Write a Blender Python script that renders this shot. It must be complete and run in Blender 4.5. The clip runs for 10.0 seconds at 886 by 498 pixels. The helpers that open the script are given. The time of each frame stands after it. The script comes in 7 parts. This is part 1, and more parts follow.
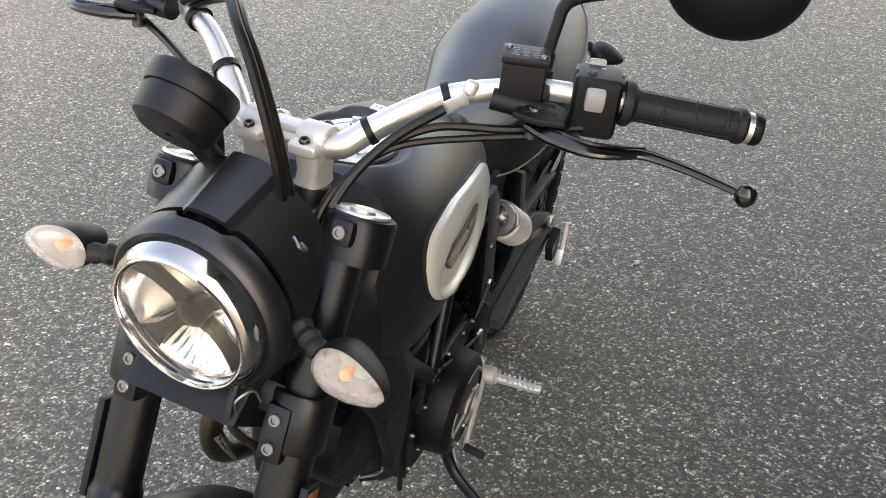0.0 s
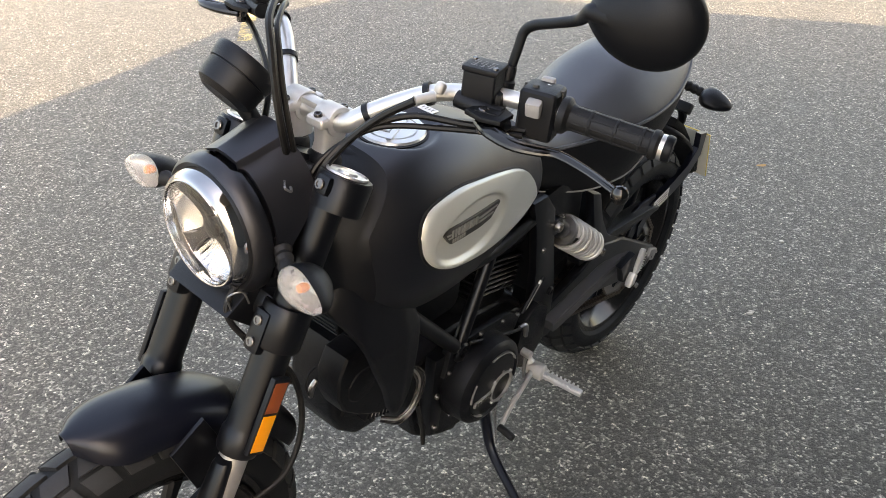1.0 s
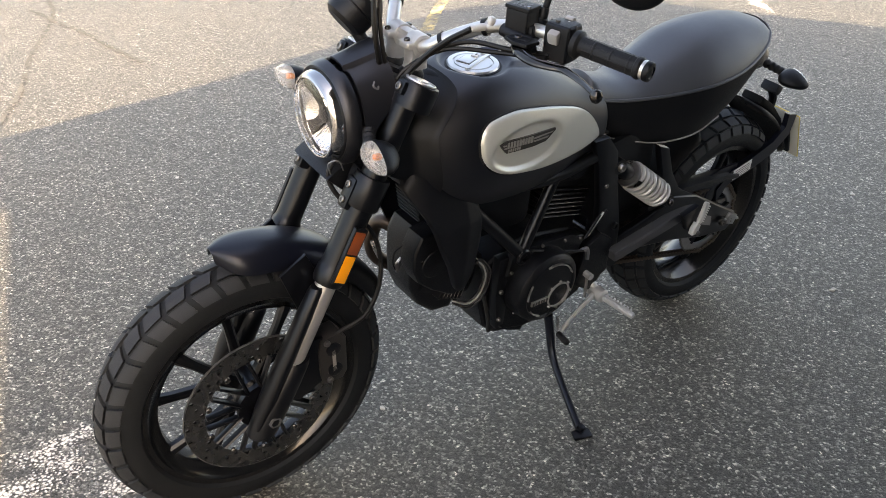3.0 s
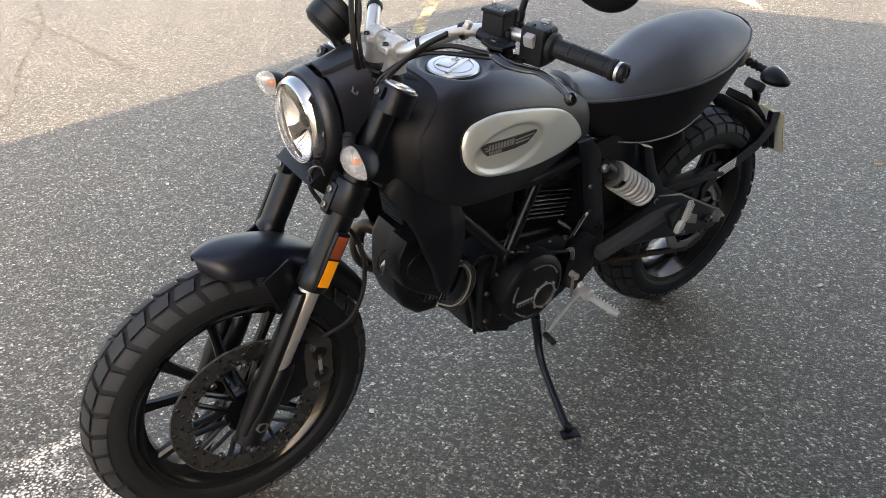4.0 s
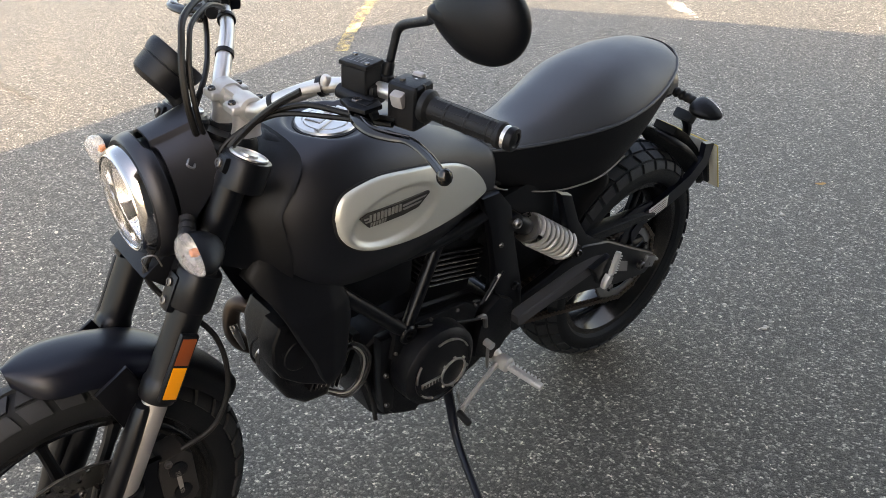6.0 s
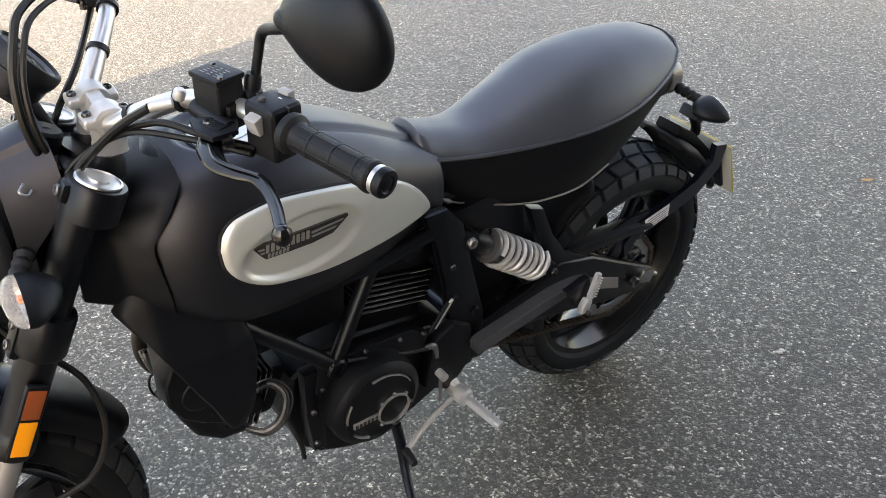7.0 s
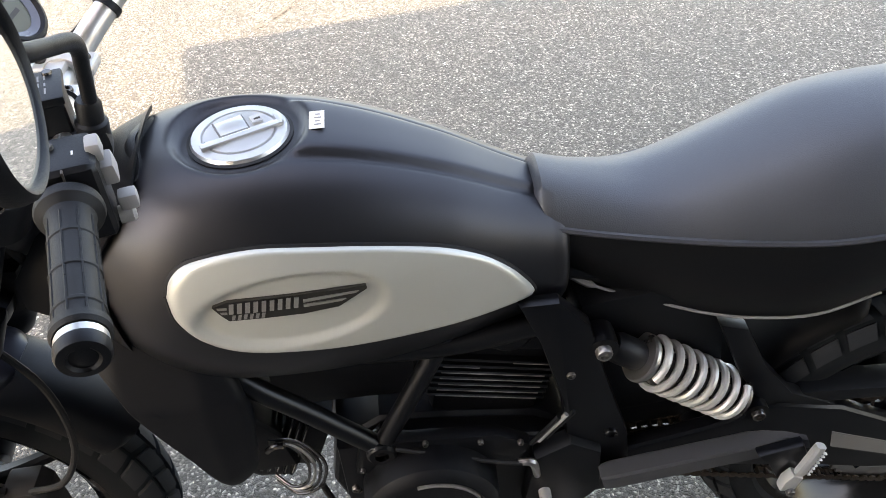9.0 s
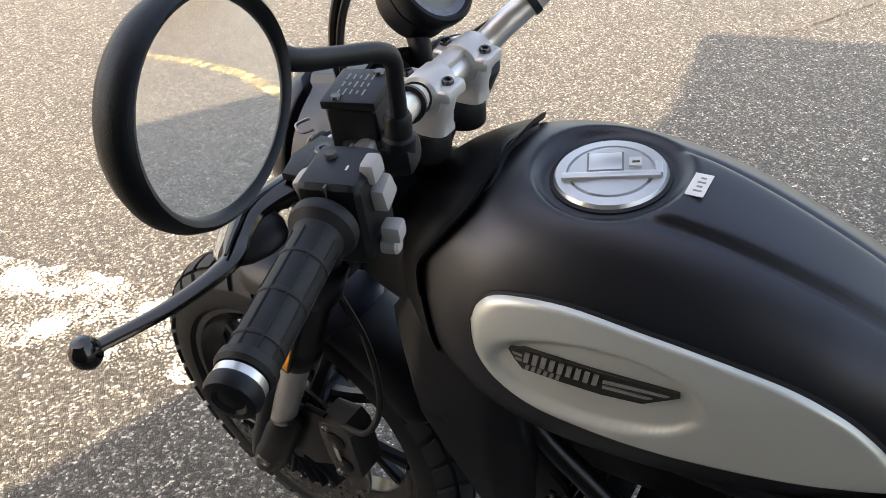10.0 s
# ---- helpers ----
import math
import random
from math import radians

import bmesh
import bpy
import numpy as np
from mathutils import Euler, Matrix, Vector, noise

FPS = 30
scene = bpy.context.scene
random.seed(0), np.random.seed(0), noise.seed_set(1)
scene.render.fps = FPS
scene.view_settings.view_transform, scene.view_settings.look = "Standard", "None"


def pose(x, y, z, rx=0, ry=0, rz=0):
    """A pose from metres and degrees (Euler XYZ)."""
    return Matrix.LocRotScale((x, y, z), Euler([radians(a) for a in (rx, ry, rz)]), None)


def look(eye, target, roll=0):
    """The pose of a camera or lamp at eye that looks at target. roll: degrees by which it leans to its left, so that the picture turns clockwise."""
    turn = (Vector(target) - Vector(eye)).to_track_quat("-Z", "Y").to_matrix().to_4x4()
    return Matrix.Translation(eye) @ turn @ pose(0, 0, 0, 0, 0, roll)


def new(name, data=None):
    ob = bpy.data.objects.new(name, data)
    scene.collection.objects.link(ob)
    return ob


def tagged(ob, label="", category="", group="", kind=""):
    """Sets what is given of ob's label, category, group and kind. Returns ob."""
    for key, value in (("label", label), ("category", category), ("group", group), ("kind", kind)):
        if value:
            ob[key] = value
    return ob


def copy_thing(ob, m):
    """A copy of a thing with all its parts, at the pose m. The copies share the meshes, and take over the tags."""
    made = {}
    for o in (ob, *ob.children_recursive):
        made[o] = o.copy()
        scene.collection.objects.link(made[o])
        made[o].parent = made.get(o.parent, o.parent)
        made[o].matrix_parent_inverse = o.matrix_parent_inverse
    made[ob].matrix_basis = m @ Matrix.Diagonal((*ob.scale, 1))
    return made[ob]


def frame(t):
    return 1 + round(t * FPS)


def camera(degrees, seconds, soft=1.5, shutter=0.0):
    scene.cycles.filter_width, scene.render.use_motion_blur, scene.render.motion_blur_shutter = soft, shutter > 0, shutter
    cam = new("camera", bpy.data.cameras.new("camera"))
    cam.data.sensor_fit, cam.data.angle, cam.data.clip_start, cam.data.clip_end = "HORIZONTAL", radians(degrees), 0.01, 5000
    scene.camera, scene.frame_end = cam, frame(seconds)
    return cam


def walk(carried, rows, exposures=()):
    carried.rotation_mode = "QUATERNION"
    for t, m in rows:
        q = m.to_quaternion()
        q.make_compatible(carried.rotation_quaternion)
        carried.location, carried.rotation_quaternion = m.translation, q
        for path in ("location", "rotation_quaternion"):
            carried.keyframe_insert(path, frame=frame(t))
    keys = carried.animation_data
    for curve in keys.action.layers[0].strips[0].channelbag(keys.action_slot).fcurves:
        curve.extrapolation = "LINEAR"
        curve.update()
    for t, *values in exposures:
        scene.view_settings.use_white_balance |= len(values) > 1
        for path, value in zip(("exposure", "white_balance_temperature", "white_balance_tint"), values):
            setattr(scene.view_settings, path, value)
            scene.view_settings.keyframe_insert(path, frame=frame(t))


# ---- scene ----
cam = camera(53.8, 10.0, 0.85)
PATH = [
    (0, (0.048, 0.013, 1.375), (-0.018, 1.73, 0.35), -2.3),
    (0.5, (0.218, -0.029, 1.379), (-0.133, 1.668, 0.381), -1.5),
    (1, (0.41, -0.169, 1.4), (-0.181, 1.499, 0.468), -1.3),
    (1.5, (0.495, -0.332, 1.393), (-0.268, 1.281, 0.49), -2.3),
    (2, (0.622, -0.433, 1.399), (-0.277, 1.11, 0.499), -2.2),
    (2.5, (0.761, -0.478, 1.389), (-0.239, 1.005, 0.492), -1.2),
    (3, (0.802, -0.484, 1.393), (-0.167, 1.016, 0.493), -1.3),
    (4.5, (0.846, -0.458, 1.401), (-0.122, 1.044, 0.502), -2.3),
    (5, (0.856, -0.42, 1.394), (-0.089, 1.095, 0.493), -2.0),
    (5.5, (0.813, -0.311, 1.392), (-0.073, 1.249, 0.508), -2.4),
    (5.7, (0.781, -0.245, 1.394), (-0.087, 1.327, 0.512), -2.7),
    (6.8, (0.825, 0.138, 1.387), (-0.134, 1.613, 0.435), -3.2),
    (7, (0.841, 0.203, 1.383), (-0.134, 1.654, 0.412), -3.1),
    (7.5, (0.827, 0.41, 1.353), (-0.123, 1.847, 0.338), -3.4),
    (8, (0.819, 0.613, 1.346), (-0.204, 1.972, 0.296), -4.1),
    (8.5, (0.862, 0.798, 1.339), (-0.437, 1.863, 0.253), -4.2),
    (9, (0.8, 0.883, 1.329), (-0.741, 1.554, 0.245), -4.2),
    (9.5, (0.696, 0.936, 1.332), (-0.984, 1.13, 0.264), -4.6),
    (10, (0.665, 1.039, 1.326), (-0.982, 0.677, 0.251), -3.0),
]
walk(cam, [(t, look(eye, target, roll)) for t, eye, target, roll in PATH],
     exposures=[(t, e, k, 15) for t, e, k in ((0.0, 2.70, 10300), (0.5, 2.67, 10200), (1.0, 2.56, 9900), (1.5, 2.30, 9500), (2.5, 2.32, 9300), (4.5, 2.29, 9300), (5.5, 2.30, 9400),
                                              (7.0, 2.67, 9400), (7.5, 3.07, 9600), (8.0, 3.25, 9700), (8.5, 3.20, 9600), (9.0, 3.06, 9400), (9.5, 2.70, 9300), (10.0, 2.24, 9200))])


# ---- world, sun, exposure ----
SUN_DIR = Vector((0.826, -0.563, 0.0)).normalized()      # towards the sun, on the plan
SUN_ELEV = 40.0
world = bpy.data.worlds.new("world")
scene.world = world
world.use_nodes = True
wn = world.node_tree
sky = wn.nodes.new("ShaderNodeTexSky")
sky.sky_type, sky.sun_disc = "NISHITA", False
sky.sun_elevation = radians(SUN_ELEV)
sky.sun_rotation = math.atan2(SUN_DIR.x, SUN_DIR.y)
sky.air_density, sky.dust_density, sky.ozone_density = 1.0, 3.0, 1.0
bgn = wn.nodes["Background"]
wn.links.new(sky.outputs["Color"], bgn.inputs["Color"])
bgn.inputs["Strength"].default_value = 0.155
sun = new("sun", bpy.data.lights.new("sun", "SUN"))
sun.data.energy, sun.data.angle, sun.data.color = 3.1, radians(0.55), (1.0, 0.91, 0.75)
sun.matrix_world = look((0, 0, 20), Vector((0, 0, 20)) - (SUN_DIR * math.cos(radians(SUN_ELEV)) + Vector((0, 0, math.sin(radians(SUN_ELEV))))))


# ---- small builders ----
def mesh_of(bm, name, sharp=32):
    bmesh.ops.recalc_face_normals(bm, faces=bm.faces)
    me = bpy.data.meshes.new(name)
    for f in bm.faces:
        f.smooth = True
    bm.to_mesh(me)
    bm.free()
    me.set_sharp_from_angle(angle=radians(sharp))
    return me


def part(name, bm, material, parent, label="", sharp=32, m=None):
    ob = new(name, mesh_of(bm, name, sharp))
    for mt in (material if isinstance(material, (list, tuple)) else [material]):
        ob.data.materials.append(mt)
    ob.parent = parent
    if m is not None:
        ob.matrix_basis = m
    if label:
        tagged(ob, label)
    return ob


def share(name, ob, m, parent=None):
    o = new(name, ob.data)
    o.parent = parent if parent is not None else ob.parent
    o.matrix_basis = m
    return o


def V(*a):
    return Vector(a)


def ring(bm, pts):
    return [bm.verts.new(p) for p in pts]


def bridge(bm, a, b, closed=True, mi=0):
    n = len(a)
    for i in range(n if closed else n - 1):
        j = (i + 1) % n
        try:
            f = bm.faces.new((a[i], a[j], b[j], b[i]))
            f.material_index = mi
        except ValueError:
            pass


def loft(rings, cap=(True, True), closed=True, bm=None):
    bm = bm or bmesh.new()
    rs = [ring(bm, r) for r in rings]
    for a, b in zip(rs, rs[1:]):
        bridge(bm, a, b, closed)
    if cap[0]:
        bm.faces.new(rs[0][::-1])
    if cap[1]:
        bm.faces.new(rs[-1])
    return bm


def frame_of(d):
    d = Vector(d).normalized()
    up = Vector((0, 0, 1)) if abs(d.z) < 0.9 else Vector((0, 1, 0))
    u = d.cross(up).normalized()
    return u, u.cross(d).normalized(), d


def lathe(profile, origin=(0, 0, 0), axis=(1, 0, 0), segs=32, bm=None, caps=True, closed=False):
    """Turns (radius, height) pairs round an axis."""
    bm = bm or bmesh.new()
    u, w, d = frame_of(axis)
    o = Vector(origin)
    rs = []
    for r, h in profile:
        rs.append(ring(bm, [o + d * h + (u * math.cos(a) + w * math.sin(a)) * max(r, 0.0004) for a in [2 * math.pi * i / segs for i in range(segs)]]))
    for a, b in zip(rs, rs[1:]):
        bridge(bm, a, b)
    if closed:
        bridge(bm, rs[-1], rs[0])
    elif caps:
        bm.faces.new(rs[0][::-1])
        bm.faces.new(rs[-1])
    return bm


def curve_pts(pts, n=6):
    """A smooth line through points."""
    P = [Vector(p) for p in pts]
    P = [2 * P[0] - P[1]] + P + [2 * P[-1] - P[-2]]
    out = []
    for i in range(1, len(P) - 2):
        a, b, c, d = P[i - 1:i + 3]
        for k in range(n):
            t = k / n
            out.append(0.5 * ((2 * b) + (c - a) * t + (2 * a - 5 * b + 4 * c - d) * t * t + (3 * b - a - 3 * c + d) * t ** 3))
    out.append(P[-2])
    return out


def tube(pts, r, segs=10, n=6, bm=None, caps=True, flat=1.0, smooth=True):
    """A pipe through points; r may be one radius or one for each point."""
    bm = bm or bmesh.new()
    line = curve_pts(pts, n) if smooth and len(pts) > 2 else [Vector(p) for p in pts]
    m = len(line)
    rr = [r] * m if not isinstance(r, (list, tuple)) else [np.interp(i * (len(pts) - 1) / (m - 1), range(len(r)), r) for i in range(m)]
    rs, u = [], None
    for i, p in enumerate(line):
        d = (line[min(i + 1, m - 1)] - line[max(i - 1, 0)]).normalized()
        if u is None:
            u = frame_of(d)[0]
        u = (u - d * u.dot(d)).normalized()
        w = d.cross(u)
        rs.append(ring(bm, [p + (u * math.cos(a) + w * math.sin(a) * flat) * rr[i] for a in [2 * math.pi * k / segs for k in range(segs)]]))
    for a, b in zip(rs, rs[1:]):
        bridge(bm, a, b)
    if caps:
        bm.faces.new(rs[0][::-1])
        bm.faces.new(rs[-1])
    return bm


def box(size, m=None, bevel=0.003, bm=None, segs=2, taper=1.0):
    new_bm = bmesh.new()
    bmesh.ops.create_cube(new_bm, size=1.0)
    for v in new_bm.verts:
        k = taper if v.co.z > 0 else 1.0
        v.co = Vector((v.co.x * size[0] * k, v.co.y * size[1] * k, v.co.z * size[2]))
    if bevel:
        bmesh.ops.bevel(new_bm, geom=new_bm.edges[:], offset=bevel, segments=segs, profile=0.6, affect="EDGES")
    if m is not None:
        new_bm.transform(m)
    return merge(new_bm, bm)


def merge(src, dst):
    if dst is None:
        return src
    me = bpy.data.meshes.new("tmp")
    src.to_mesh(me)
    dst.from_mesh(me)
    bpy.data.meshes.remove(me)
    src.free()
    return dst


def slab(poly, x0, x1, bevel=0.003, m=None, bm=None, segs=2, smooth=0):
    """A plate of outline (y, z), from x0 to x1."""
    if smooth:
        q = [Vector((0, *p)) for p in poly]
        q = curve_pts(q + [q[0]], smooth)[:-1]
        poly = [(p.y, p.z) for p in q]
    b = bmesh.new()
    a = ring(b, [(x0, y, z) for y, z in poly])
    c = ring(b, [(x1, y, z) for y, z in poly])
    b.faces.new(a)
    b.faces.new(c[::-1])
    bridge(b, a, c)
    bmesh.ops.recalc_face_normals(b, faces=b.faces)
    if bevel:
        ed = [e for e in b.edges if abs(e.verts[0].co.x - e.verts[1].co.x) < 1e-6]
        bmesh.ops.bevel(b, geom=ed, offset=bevel, segments=segs, profile=0.6, affect="EDGES", clamp_overlap=True)
    if m is not None:
        b.transform(m)
    return merge(b, bm)


def mirror_x(ob, name, parent=None, m=None):
    """The same part on the other side."""
    bm = bmesh.new()
    bm.from_mesh(ob.data)
    for v in bm.verts:
        v.co.x = -v.co.x
    o = part(name, bm, list(ob.data.materials), parent if parent is not None else ob.parent, ob.get("label", ""), m=m if m is not None else ob.matrix_basis.copy())
    return o


# ---- materials ----
def mat(name, color, rough=0.5, metal=0.0, bump=0.0, scale=300.0, vary=0.15, dirt=None, dirt_scale=6.0, dirt_amt=0.0, coat=0.0, rough_vary=0.1, spec=0.5, sheen_tint=(1, 1, 1)):
    m = bpy.data.materials.new(name)
    m.use_nodes = True
    n, l = m.node_tree.nodes, m.node_tree.links
    b = n["Principled BSDF"]
    tc = n.new("ShaderNodeTexCoord")
    big = n.new("ShaderNodeTexNoise")
    big.inputs["Scale"].default_value, big.inputs["Detail"].default_value, big.inputs["Roughness"].default_value = dirt_scale, 6.0, 0.6
    fine = n.new("ShaderNodeTexNoise")
    fine.inputs["Scale"].default_value, fine.inputs["Detail"].default_value = scale, 3.0
    for t in (big, fine):
        l.new(tc.outputs["Object"], t.inputs["Vector"])
    mix = n.new("ShaderNodeMix")
    mix.data_type = "RGBA"
    c = (*color, 1.0)
    mix.inputs["A"].default_value = (*[v * (1 - vary) for v in color], 1.0)
    mix.inputs["B"].default_value = (*[min(1, v * (1 + vary)) for v in color], 1.0)
    l.new(fine.outputs["Fac"], mix.inputs["Factor"])
    out = mix.outputs["Result"]
    if dirt_amt > 0:
        ramp = n.new("ShaderNodeMapRange")
        ramp.inputs["From Min"].default_value, ramp.inputs["From Max"].default_value = 0.5, 0.78
        ramp.inputs["To Max"].default_value = dirt_amt
        l.new(big.outputs["Fac"], ramp.inputs["Value"])
        mx = n.new("ShaderNodeMix")
        mx.data_type = "RGBA"
        mx.inputs["B"].default_value = (*(dirt or (0.25, 0.22, 0.18)), 1.0)
        l.new(ramp.outputs["Result"], mx.inputs["Factor"])
        l.new(out, mx.inputs["A"])
        out = mx.outputs["Result"]
    l.new(out, b.inputs["Base Color"])
    rr = n.new("ShaderNodeMapRange")
    rr.inputs["To Min"].default_value, rr.inputs["To Max"].default_value = max(0.02, rough - rough_vary), min(1.0, rough + rough_vary)
    l.new(big.outputs["Fac"], rr.inputs["Value"])
    l.new(rr.outputs["Result"], b.inputs["Roughness"])
    b.inputs["Metallic"].default_value = metal
    b.inputs["Coat Weight"].default_value = coat
    b.inputs["Specular IOR Level"].default_value = spec
    b.inputs["Specular Tint"].default_value = (*sheen_tint, 1)
    b.inputs["Coat Roughness"].default_value = 0.15
    if bump:
        bp = n.new("ShaderNodeBump")
        bp.inputs["Strength"].default_value, bp.inputs["Distance"].default_value = bump, 0.001
        l.new(fine.outputs["Fac"], bp.inputs["Height"])
        l.new(bp.outputs["Normal"], b.inputs["Normal"])
    return m


def glass_mat(name, color=(1, 1, 1), rough=0.02, ior=1.45):
    m = bpy.data.materials.new(name)
    m.use_nodes = True
    b = m.node_tree.nodes["Principled BSDF"]
    b.inputs["Base Color"].default_value = (*color, 1)
    b.inputs["Transmission Weight"].default_value = 1.0
    b.inputs["Roughness"].default_value, b.inputs["IOR"].default_value = rough, ior
    return m


MATTE = mat("matte_black_paint", (0.0028, 0.0031, 0.0048), 0.40, 0.0, 0.08, 900, 0.2, (0.0056, 0.0056, 0.0068), 9, 0.15, rough_vary=0.05, spec=0.75, sheen_tint=(0.82, 0.87, 1.0))
SHROUD_BLACK = mat("matte_black_shroud", (0.0034, 0.0038, 0.0056), 0.46, 0.0, 0.2, 1100, 0.2, (0.006, 0.006, 0.007), 10, 0.2, spec=0.30, sheen_tint=(0.80, 0.88, 1.0))
NAVY = mat("dark_blue_black_paint", (0.004, 0.005, 0.010), 0.32, 0.0, 0.05, 900, 0.2, rough_vary=0.05, spec=0.36, sheen_tint=(0.80, 0.88, 1.0))
PLASTIC = mat("black_plastic", (0.0030, 0.0033, 0.0046), 0.46, 0.0, 0.25, 1200, 0.25, (0.008, 0.008, 0.009), 14, 0.2, spec=0.36, sheen_tint=(0.80, 0.88, 1.0))
FRAMEB = mat("black_frame_paint", (0.0028, 0.0031, 0.0044), 0.33, 0.0, 0.06, 700, 0.2, (0.008, 0.008, 0.009), 11, 0.15, spec=0.36, sheen_tint=(0.80, 0.88, 1.0))
ENGINE = mat("black_engine_casting", (0.0036, 0.0040, 0.0054), 0.40, 0.0, 0.35, 1500, 0.3, (0.008, 0.008, 0.009), 16, 0.25, spec=0.30, sheen_tint=(0.80, 0.88, 1.0))
GUARD = mat("dull_black_guard_plastic", (0.0034, 0.0037, 0.0048), 0.6, 0.0, 0.3, 1200, 0.25, (0.008, 0.008, 0.009), 14, 0.25, spec=0.15)
LEVER = mat("gloss_black_lever", (0.004, 0.004, 0.0045), 0.17, 0.0, 0.05, 900, 0.2, rough_vary=0.05, spec=0.7)
HANGER = mat("satin_black_hanger", (0.044, 0.046, 0.052), 0.36, 0.0, 0.1, 900, 0.2, (0.052, 0.053, 0.058), 12, 0.2, spec=0.9, sheen_tint=(0.80, 0.88, 1.0))
CALIPER = mat("dark_grey_caliper", (0.030, 0.030, 0.032), 0.36, 0.3, 0.2, 1200, 0.2, (0.02, 0.02, 0.02), 20, 0.3)
CABLE = mat("black_cable_sheath", (0.0045, 0.0045, 0.005), 0.38, 0.0, 0.15, 1400, 0.2, (0.008, 0.008, 0.008), 18, 0.2, spec=0.3)
RUBBER = mat("grip_rubber", (0.010, 0.010, 0.0105), 0.55, 0.0, 0.3, 1600, 0.2, (0.014, 0.014, 0.014), 20, 0.2, spec=0.35, sheen_tint=(0.80, 0.88, 1.0))
# Scuffed block tops, paler than TYRE: lit tops and shaded grooves put into colour.
TREAD = mat("scuffed_lit_tread_rubber", (0.0190, 0.0205, 0.0240), 0.66, 0.0, 0.4, 700, 0.3, (0.034, 0.036, 0.040), 12, 0.5, spec=0.36, sheen_tint=(0.70, 0.85, 1.0))
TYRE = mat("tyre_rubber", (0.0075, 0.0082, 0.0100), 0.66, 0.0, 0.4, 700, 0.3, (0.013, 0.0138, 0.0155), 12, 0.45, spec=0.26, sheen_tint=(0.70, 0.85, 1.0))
# Seat top lighter and bluer than SKIRT: sky sheen put into the base colour.
LEATHER = mat("sky_sheen_black_vinyl", (0.038, 0.042, 0.052), 0.44, 0.0, 0.35, 650, 0.15, (0.050, 0.054, 0.064), 5, 0.2, spec=0.9, sheen_tint=(0.82, 0.90, 1.0))
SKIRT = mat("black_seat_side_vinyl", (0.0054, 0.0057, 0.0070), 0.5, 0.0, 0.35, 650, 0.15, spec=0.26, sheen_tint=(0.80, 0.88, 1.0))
PIPING = mat("grey_seat_trim", (0.24, 0.24, 0.25), 0.5, 0.0, 0.1, 800)
STITCH = mat("dark_red_thread", (0.016, 0.011, 0.012), 0.7, 0.0, 0.3, 2500)
SILVER = mat("satin_silver_paint", (0.565, 0.595, 0.575), 0.33, 0.40, 0.05, 1500, 0.05, (0.53, 0.55, 0.53), 5, 0.2, rough_vary=0.04, coat=0.25)
BADGE = mat("black_badge", (0.02, 0.02, 0.02), 0.35, 0.0, 0.1, 900)
BADGE_GREY = mat("badge_grey", (0.24, 0.24, 0.235), 0.45, 0.2)
ALU = mat("satin_aluminium", (0.66, 0.67, 0.68), 0.34, 0.85, 0.08, 1500, 0.06, (0.45, 0.45, 0.45), 14, 0.3)
CAST = mat("grey_cast_aluminium", (0.56, 0.57, 0.58), 0.38, 0.5, 0.25, 1800, 0.08, (0.26, 0.26, 0.255), 18, 0.4)
DARK_CHROME = mat("smoked_chrome", (0.42, 0.43, 0.45), 0.10, 1.0, 0.0, 300, 0.03, rough_vary=0.04)
CHROME = mat("chrome", (0.85, 0.86, 0.88), 0.07, 1.0, 0.0, 300, 0.03, rough_vary=0.03)
STEEL = mat("machined_steel", (0.32, 0.32, 0.325), 0.3, 0.9, 0.1, 1200, 0.15, (0.12, 0.115, 0.11), 25, 0.3)
DISC = mat("dark_disc_steel", (0.115, 0.12, 0.125), 0.27, 0.9, 0.1, 900, 0.25, (0.04, 0.042, 0.046), 30, 0.4)
EDGE = mat("worn_bare_metal_edge", (0.46, 0.46, 0.46), 0.36, 0.7, 0.2, 1500, 0.2, (0.06, 0.06, 0.06), 40, 0.5)
RIM = mat("gloss_black_rim", (0.0045, 0.0048, 0.0058), 0.17, 0.0, 0.03, 700, 0.2, rough_vary=0.05, spec=0.5)
STANCHION = mat("satin_grey_fork_tube", (0.50, 0.50, 0.51), 0.28, 0.75, 0.03, 900, 0.06)
DARKSTEEL = mat("dark_fork_tube", (0.11, 0.11, 0.115), 0.26, 0.85, 0.02, 900, 0.1)
BOLT = mat("zinc_bolt", (0.19, 0.19, 0.195), 0.35, 0.9, 0.1, 900, 0.15)
SPRING = mat("silver_spring_paint", (0.50, 0.51, 0.515), 0.32, 0.35, 0.1, 900, 0.06, (0.24, 0.235, 0.22), 30, 0.3)
EXHAUST = mat("exhaust_steel", (0.085, 0.066, 0.055), 0.4, 0.9, 0.15, 500, 0.2, (0.06, 0.042, 0.03), 9, 0.5)
AMBER = mat("amber_reflector", (0.90, 0.33, 0.015), 0.28, 0.0, 0.2, 600, 0.1, coat=0.6)
AMBER_DARK = mat("amber_reflector_upper", (0.24, 0.055, 0.015), 0.28, 0.0, 0.2, 600, 0.1, coat=0.6)
BULB = mat("amber_bulb", (0.90, 0.26, 0.07), 0.4)
LENS_IN = mat("lens_reflector", (0.40, 0.41, 0.42), 0.28, 0.7, 0.3, 350, 0.05)
LAMP_IN = mat("headlamp_reflector", (0.96, 0.965, 0.97), 0.22, 1.0, 0.0, 60, 0.02, rough_vary=0.05)
GLASS = glass_mat("clear_glass")
LENS = glass_mat("clear_lens_plastic", (1.0, 1.0, 1.0), 0.25, 1.15)
LENS.node_tree.nodes["Principled BSDF"].inputs["Transmission Weight"].default_value = 0.90
